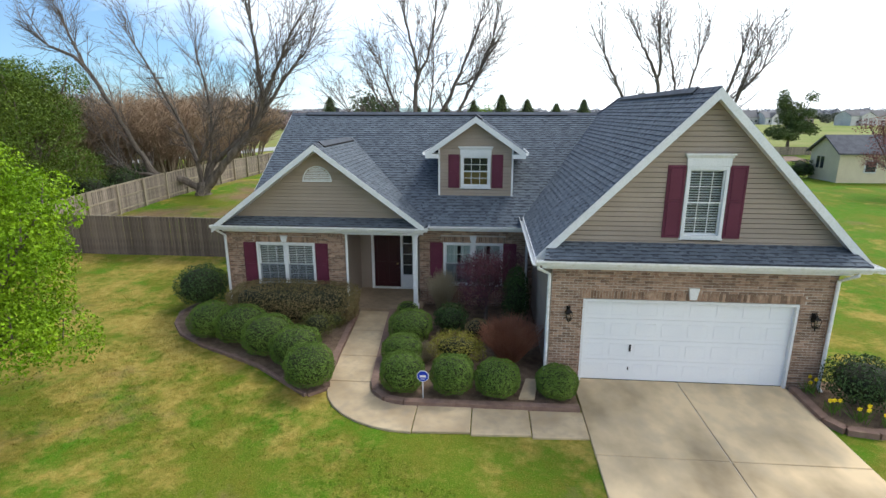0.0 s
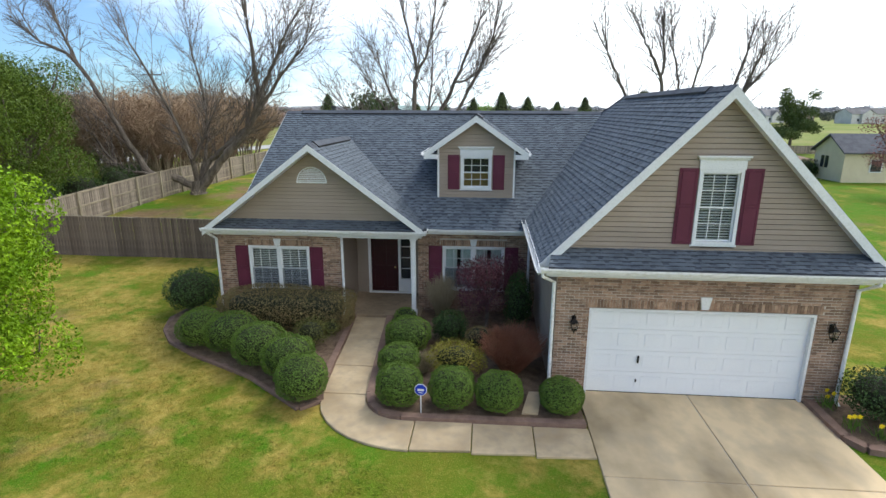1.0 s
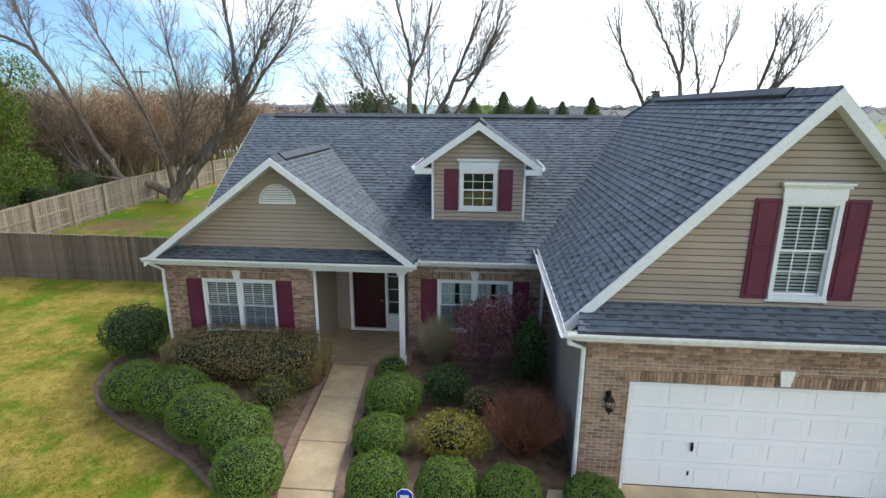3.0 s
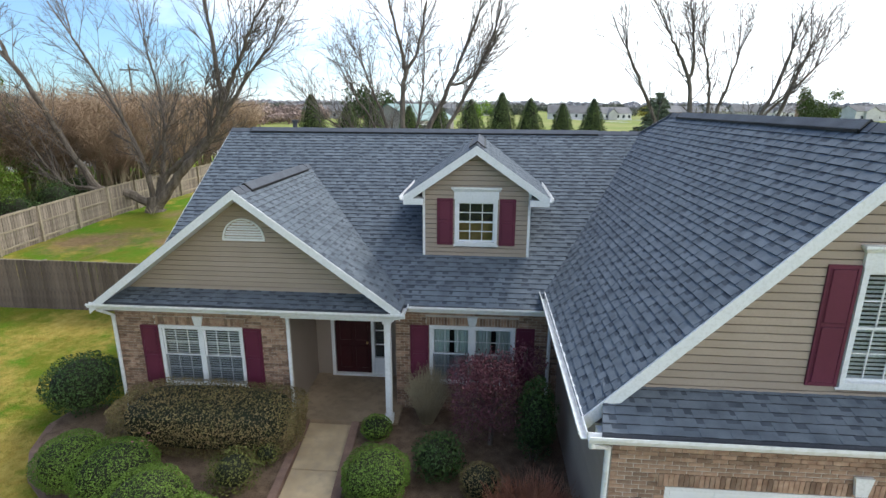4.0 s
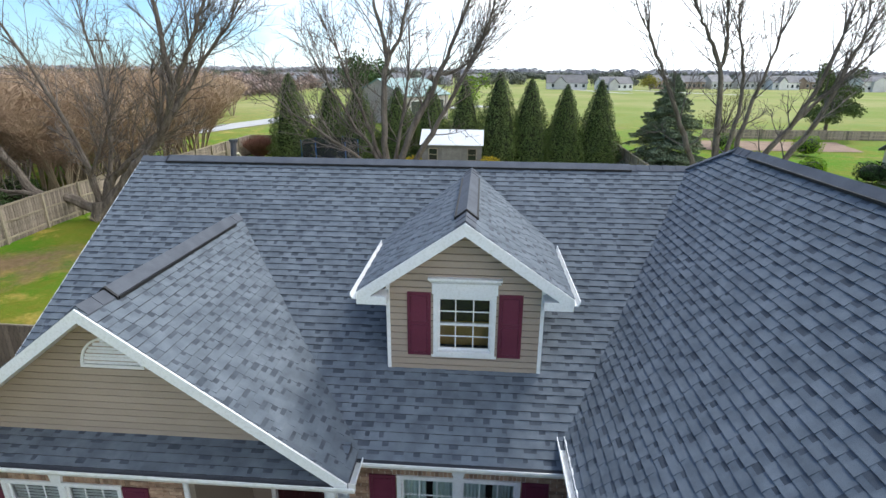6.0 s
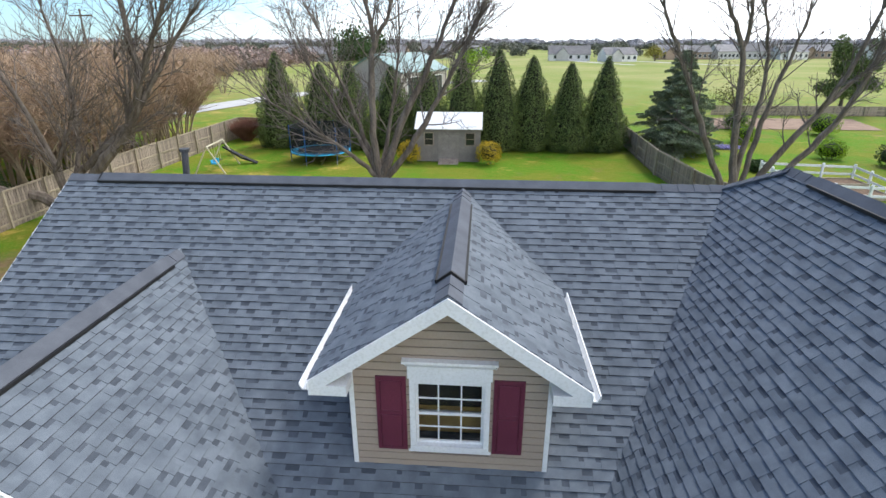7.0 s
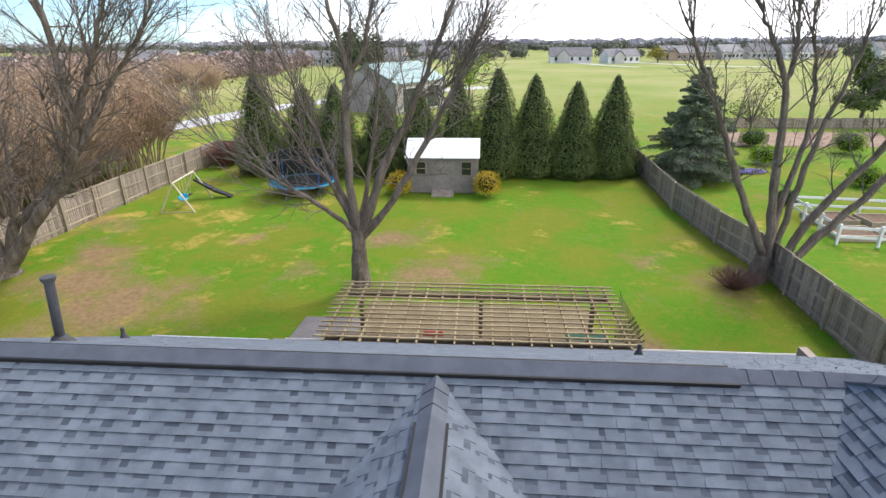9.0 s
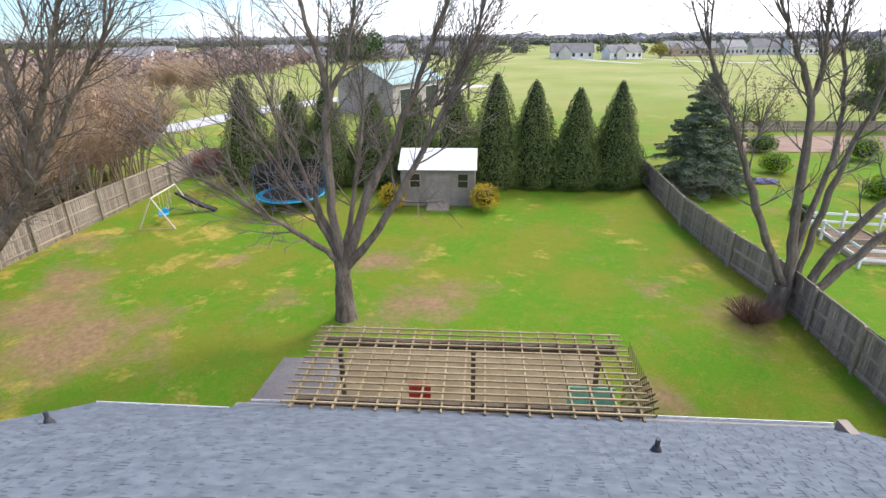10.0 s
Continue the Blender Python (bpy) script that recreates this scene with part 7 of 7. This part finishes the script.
# white rail garden fence round raised beds
wf = root("garden_fence", "white painted rail fence round raised vegetable beds", "fence")
corners = [(12.4, 29.6), (17.6, 28.8), (18.2, 34.2), (13.0, 35.0)]
for (xa, ya), (xb, yb) in zip(corners, corners[1:] + corners[:1]):
    a, b = Vector((xa, ya, 0.7)), Vector((xb, yb, 0.7))
    n = max(2, round((b - a).length / 1.8))
    for i in range(n):
        p = a.lerp(b, i / n)
        part("post", a_box(p.x - 0.06, p.x + 0.06, p.y - 0.06, p.y + 0.06, 0.6, 1.75, bevel=0.01), white_trim, wf)
        q = a.lerp(b, (i + 1) / n)
        for h in (0.35, 0.8):
            part("rail", prism(bmesh.new(), [p + Vector((0, 0, h)), q + Vector((0, 0, h)), q + Vector((0, 0, h + 0.13)), p + Vector((0, 0, h + 0.13))], (0.03, 0.03, 0)), white_trim, wf)
for i, (x, y) in enumerate(((13.9, 30.9), (16.4, 30.6), (14.2, 33.3), (16.8, 33.0))):
    bed = root("raised_bed", "raised vegetable bed with timber edge and bare soil", "raised bed", group="raised beds")
    bm = bmesh.new()
    for a in ((x - 1.1, x + 1.1, y - 0.8, y - 0.72), (x - 1.1, x + 1.1, y + 0.72, y + 0.8), (x - 1.1, x - 1.02, y - 0.72, y + 0.72), (x + 1.02, x + 1.1, y - 0.72, y + 0.72)):
        box(bm, *a, 0.6, 1.0)
    part("frame", bm, fence_rail, bed)
    part("soil", a_box(x - 1.02, x + 1.02, y - 0.72, y + 0.72, 0.6, 0.93), mulch_mat, bed)


def patch(name, pts, z, mat, label, cat):
    bm = bmesh.new()
    n = len(pts)
    rim = []
    for i in range(n):
        (ax, ay), (bx, by) = pts[i], pts[(i + 1) % n]
        for k in range(6):
            x, y = ax + (bx - ax) * k / 6, ay + (by - ay) * k / 6
            x += 0.35 * noise.noise((x * 0.6, y * 0.6, 3))
            y += 0.35 * noise.noise((x * 0.6, y * 0.6, 7))
            rim.append(bm.verts.new((x, y, ground_z(x, y) + z)))
    c = bm.verts.new((sum(p[0] for p in pts) / n, sum(p[1] for p in pts) / n, ground_z(*pts[0]) + z + 0.01))
    for i in range(len(rim)):
        bm.faces.new((rim[i], rim[(i + 1) % len(rim)], c))
    return tagged(link_mesh(name, bm, mat), label, cat, kind="structure")


soil_mat = material("bare_soil", (0.25, 0.17, 0.12), (0.33, 0.23, 0.17), scale=0.8, fine=8, rough=1, bump=0.4, col_c=(0.18, 0.12, 0.08))
road_mat = material("pale_road", (0.42, 0.41, 0.40), (0.50, 0.49, 0.47), scale=0.4, fine=8, rough=0.9, bump=0.1, col_c=(0.36, 0.35, 0.34))
violet = leaf_material("violet_flowers", (0.36, 0.30, 0.62), (0.46, 0.40, 0.72), (0.3, 0.26, 0.45))
patch("garden_soil", [(18, 55), (34, 55), (36, 63), (19, 63)], 0.03, soil_mat, "bare tan garden soil", "soil")
round_bush("violet_bed", 14.9, 44.6, 1.4, 0.16, violet, 1800, 0.1, 140, "low bed of violet flowers", ry=0.6, z=0.65)
fence("low_fence", (22.0, 66.0), (44.0, 66.0), "low dark wooden fence beyond the garden soil", 1, height=1.1, seed=9)

# ---- beyond: road, field houses, woods ----
def strip(name, pts, half, z, mat, label, cat):
    bm = bmesh.new()
    prev = None
    for i, (x, y) in enumerate(pts):
        ax, ay = pts[max(0, i - 1)]
        bx, by = pts[min(len(pts) - 1, i + 1)]
        d = Vector((bx - ax, by - ay)).normalized()
        cur = [bm.verts.new((x - d.y * s * half, y + d.x * s * half, ground_z(x, y) + z)) for s in (1, -1)]
        if prev:
            bm.faces.new((prev[0], prev[1], cur[1], cur[0]))
        prev = cur
    bmesh.ops.recalc_face_normals(bm, faces=bm.faces[:])
    return tagged(link_mesh(name, bm, mat), label, cat, kind="structure")


strip("road", [(-90, 8), (-60, 30), (-47, 48), (-41, 66), (-36, 84), (-24, 104), (-4, 120)], 2.6, 0.05, road_mat, "pale lane curving past the fields", "road")
strip("road", [(30, 246), (40, 215), (48, 200)], 2.0, 0.08, road_mat, "pale driveway to a far house", "road")
strip("road", [(52, 246), (75, 205), (92, 196)], 2.0, 0.08, road_mat, "pale driveway to a far house", "road")
teal_roof = material("teal_metal_roof", (0.17, 0.27, 0.26), (0.23, 0.33, 0.32), scale=0.5, fine=5, rough=0.5, bump=0)
small_house("barn", -17.6, 84.0, 12.0, 9.5, 4.0, 2.3, 62, material("grey_barn_wall", (0.34, 0.30, 0.28), (0.42, 0.38, 0.35), scale=0.3, fine=6, rough=0.8, bump=0), teal_roof, "grey barn with teal metal roof beyond the conifers", "barn", windows=((-4.5, -1.5, 0.2, 3.2), (1.5, 4.5, 0.2, 3.2)))
rf = random.Random(77)
spots = [(31.5, 244, 17, 2.7), (50, 236, 13, 2.8), (80, 262, 13, 3.2), (92, 266, 11, 3.2), (106, 270, 10, 3.4), (121, 272, 12, 3.4), (134, 268, 13, 3.2), (152, 282, 14, 3.4), (195, 300, 16, 3.4), (-74, 232, 18, 3.0), (-60, 240, 16, 3.0), (-48, 262, 15, 3.0), (-95, 255, 16, 3.0), (-115, 240, 15, 3.0),
         (-140, 230, 16, 3.0), (-165, 250, 16, 3), (-30, 300, 16, 3), (-10, 310, 16, 3), (-190, 190, 16, 3), (-150, 160, 15, 3), (-125, 190, 15, 3), (165, 250, 22, 4.2)]
for i, (x, y, w, h) in enumerate(spots):
    small_house("far_house", x, y, w, 9, h, 2.7 + rf.uniform(-0.4, 0.7), rf.uniform(-12, 12), rf.choice((pale_wall, pale_wall, tan_wall)), far_roof, "distant gabled house across the green field", "house", windows=[(-w * 0.38 + k * w * 0.19, -w * 0.38 + k * w * 0.19 + 1.1, 0.9, 2.2) for k in range(5)], group="far houses", gable_front=w > 12)


def woods(name, y0, y1, x0, x1, n, rad, hgt, mat, seed, label):
    """A far belt of woods: many uneven leaf clumps."""
    rng = np.random.default_rng(seed)
    vs, fs, off = [], [], 0
    for i in range(n):
        x, y = rng.uniform(x0, x1), rng.uniform(y0, y1)
        r, h = rad * rng.uniform(0.6, 1.3), hgt * rng.uniform(0.6, 1.25)
        p, nn = shell_points(300, r, r, h / 2, rng, 0.35, depth=0.6)
        p += np.array([x, y, 0.7 + h * 0.45])
        v, f = leaf_cloud(p, nn, rad * 0.26, rng, 0.5, 0.8)
        vs.append(v)
        fs.append(f + off)
        off += len(v)
    o = mesh_from(name, np.concatenate(vs), np.concatenate(fs), mat)
    tagged(o, label, "woods", kind="stuff")


# brown woods paled to blue-grey: distance haze mixed into the leaf colour
hazed_brown = leaf_material("hazed_bare_woods", (0.33, 0.325, 0.345), (0.40, 0.385, 0.40), (0.31, 0.305, 0.32), vary=0.12)
near_brown = leaf_material("bare_brown_woods", (0.30, 0.215, 0.185), (0.39, 0.29, 0.25), (0.24, 0.17, 0.145), vary=0.2)
woods("far_woods", 560, 680, -900, 900, 900, 9, 8.5, hazed_brown, 1, "belt of bare woods on the horizon, haze in their pale colour")
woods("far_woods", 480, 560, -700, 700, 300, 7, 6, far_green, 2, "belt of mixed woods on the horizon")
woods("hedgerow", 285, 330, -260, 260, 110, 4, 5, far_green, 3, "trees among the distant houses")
woods("hedgerow", 225, 250, -200, -20, 40, 3.0, 4.5, hazed_brown, 4, "trees among the distant houses")
woods("bare_woods", 70, 215, -190, -64, 330, 3.6, 5.5, near_brown, 5, "reddish-brown bare woods beyond the lane")
woods("tall_pines", 215, 232, -62, -46, 9, 4.5, 13, dark_green, 6, "dark stand of tall pines")
leafy_tree("spring_tree", -7.0, 96, 2.5, 0.2, [(rc.uniform(-2, 2), rc.uniform(-2, 2), rc.uniform(3, 6.5), 1.6, 1.5) for _ in range(10)], lime_green, 60, 0.35, 78, "tree in yellow-green spring leaf by the lane", depth=0.6)
leafy_tree("yellow_tree", 66, 238, 2.0, 0.2, [(rc.uniform(-3.5, 3.5), rc.uniform(-2, 2), rc.uniform(2, 5), 2.2, 1.8) for _ in range(8)], yellow_green, 25, 0.7, 79, "yellow-green tree by a far house", depth=0.6)


# utility pole
pole = root("utility_pole", "wooden utility pole with a crossarm", "utility pole", at=(-62, 78, 0.6))
part("post", tube(bmesh.new(), [(-62, 78, 0.5), (-62, 78, 13.0)], [0.16, 0.11], 8), bark, pole)
part("crossarm", a_box(-63.6, -60.4, 77.9, 78.1, 12.0, 12.2), bark, pole)


bank_mat = material("bark_mulch_bank", (0.16, 0.088, 0.06), (0.24, 0.14, 0.095), scale=1.5, fine=14, rough=1.0, bump=0.8, col_c=(0.09, 0.05, 0.035), dist=0.03)
tagged(slab("mulch_bank", [(-33.2, 24.0), (-27.2, 22.0), (-27.1, 47.5), (-31.6, 47.5)], 0.55, 0.76, bank_mat, None), "reddish-brown mulch strip beyond the wooden fence", "mulch", kind="structure")
twig_bush("brown_bush", -25.3, 45.4, 2.0, 1.5, 420, material("brown_dead_twigs", (0.16, 0.075, 0.055), (0.24, 0.12, 0.085), scale=2, fine=15, rough=0.9, bump=0), 411, "reddish-brown bare bush in the fence corner", r=0.016, fork=3).location.z = 0.68


# ---- grass tufts on the lawns ----
def tufts(name, n, x0, x1, y0, y1, keep, size, seed, label):
    rng = np.random.default_rng(seed)
    p = np.stack([rng.uniform(x0, x1, n), rng.uniform(y0, y1, n)], 1)
    p = np.array([q for q in p if keep(q[0], q[1])])
    k = len(p)
    z = np.array([ground_z(x, y) for x, y in p]) - 0.03
    a = rng.uniform(0, 2 * np.pi, k)
    h, w = size * rng.uniform(0.2, 0.6, k), size * rng.uniform(0.3, 0.7, k)
    b0 = np.stack([p[:, 0] - np.cos(a) * w, p[:, 1] - np.sin(a) * w, z], 1)
    b1 = np.stack([p[:, 0] + np.cos(a) * w, p[:, 1] + np.sin(a) * w, z], 1)
    out = size * rng.uniform(0.9, 1.8, k)
    t = np.stack([p[:, 0] - np.sin(a) * out, p[:, 1] + np.cos(a) * out, z + h * 0.8 + 0.02], 1)
    v = np.stack([b0, b1, t], 1).reshape(-1, 3)
    o = mesh_from(name, v, np.arange(3 * k).reshape(k, 3), lawn_mat)
    tagged(o, label, "grass", kind="stuff")


def on_front(x, y):
    if x > -8.75 and y > -2.8:
        return False
    if x > -15.0 and y > -1.5 + (-8.7 - x) * 0.78 - 0.15:
        return False
    return not (x > -13.6 and y > 4)


tufts("grass", 60000, -26, -2.65, -9, 9.6, on_front, 0.034, 301, "short patchy lawn grass")
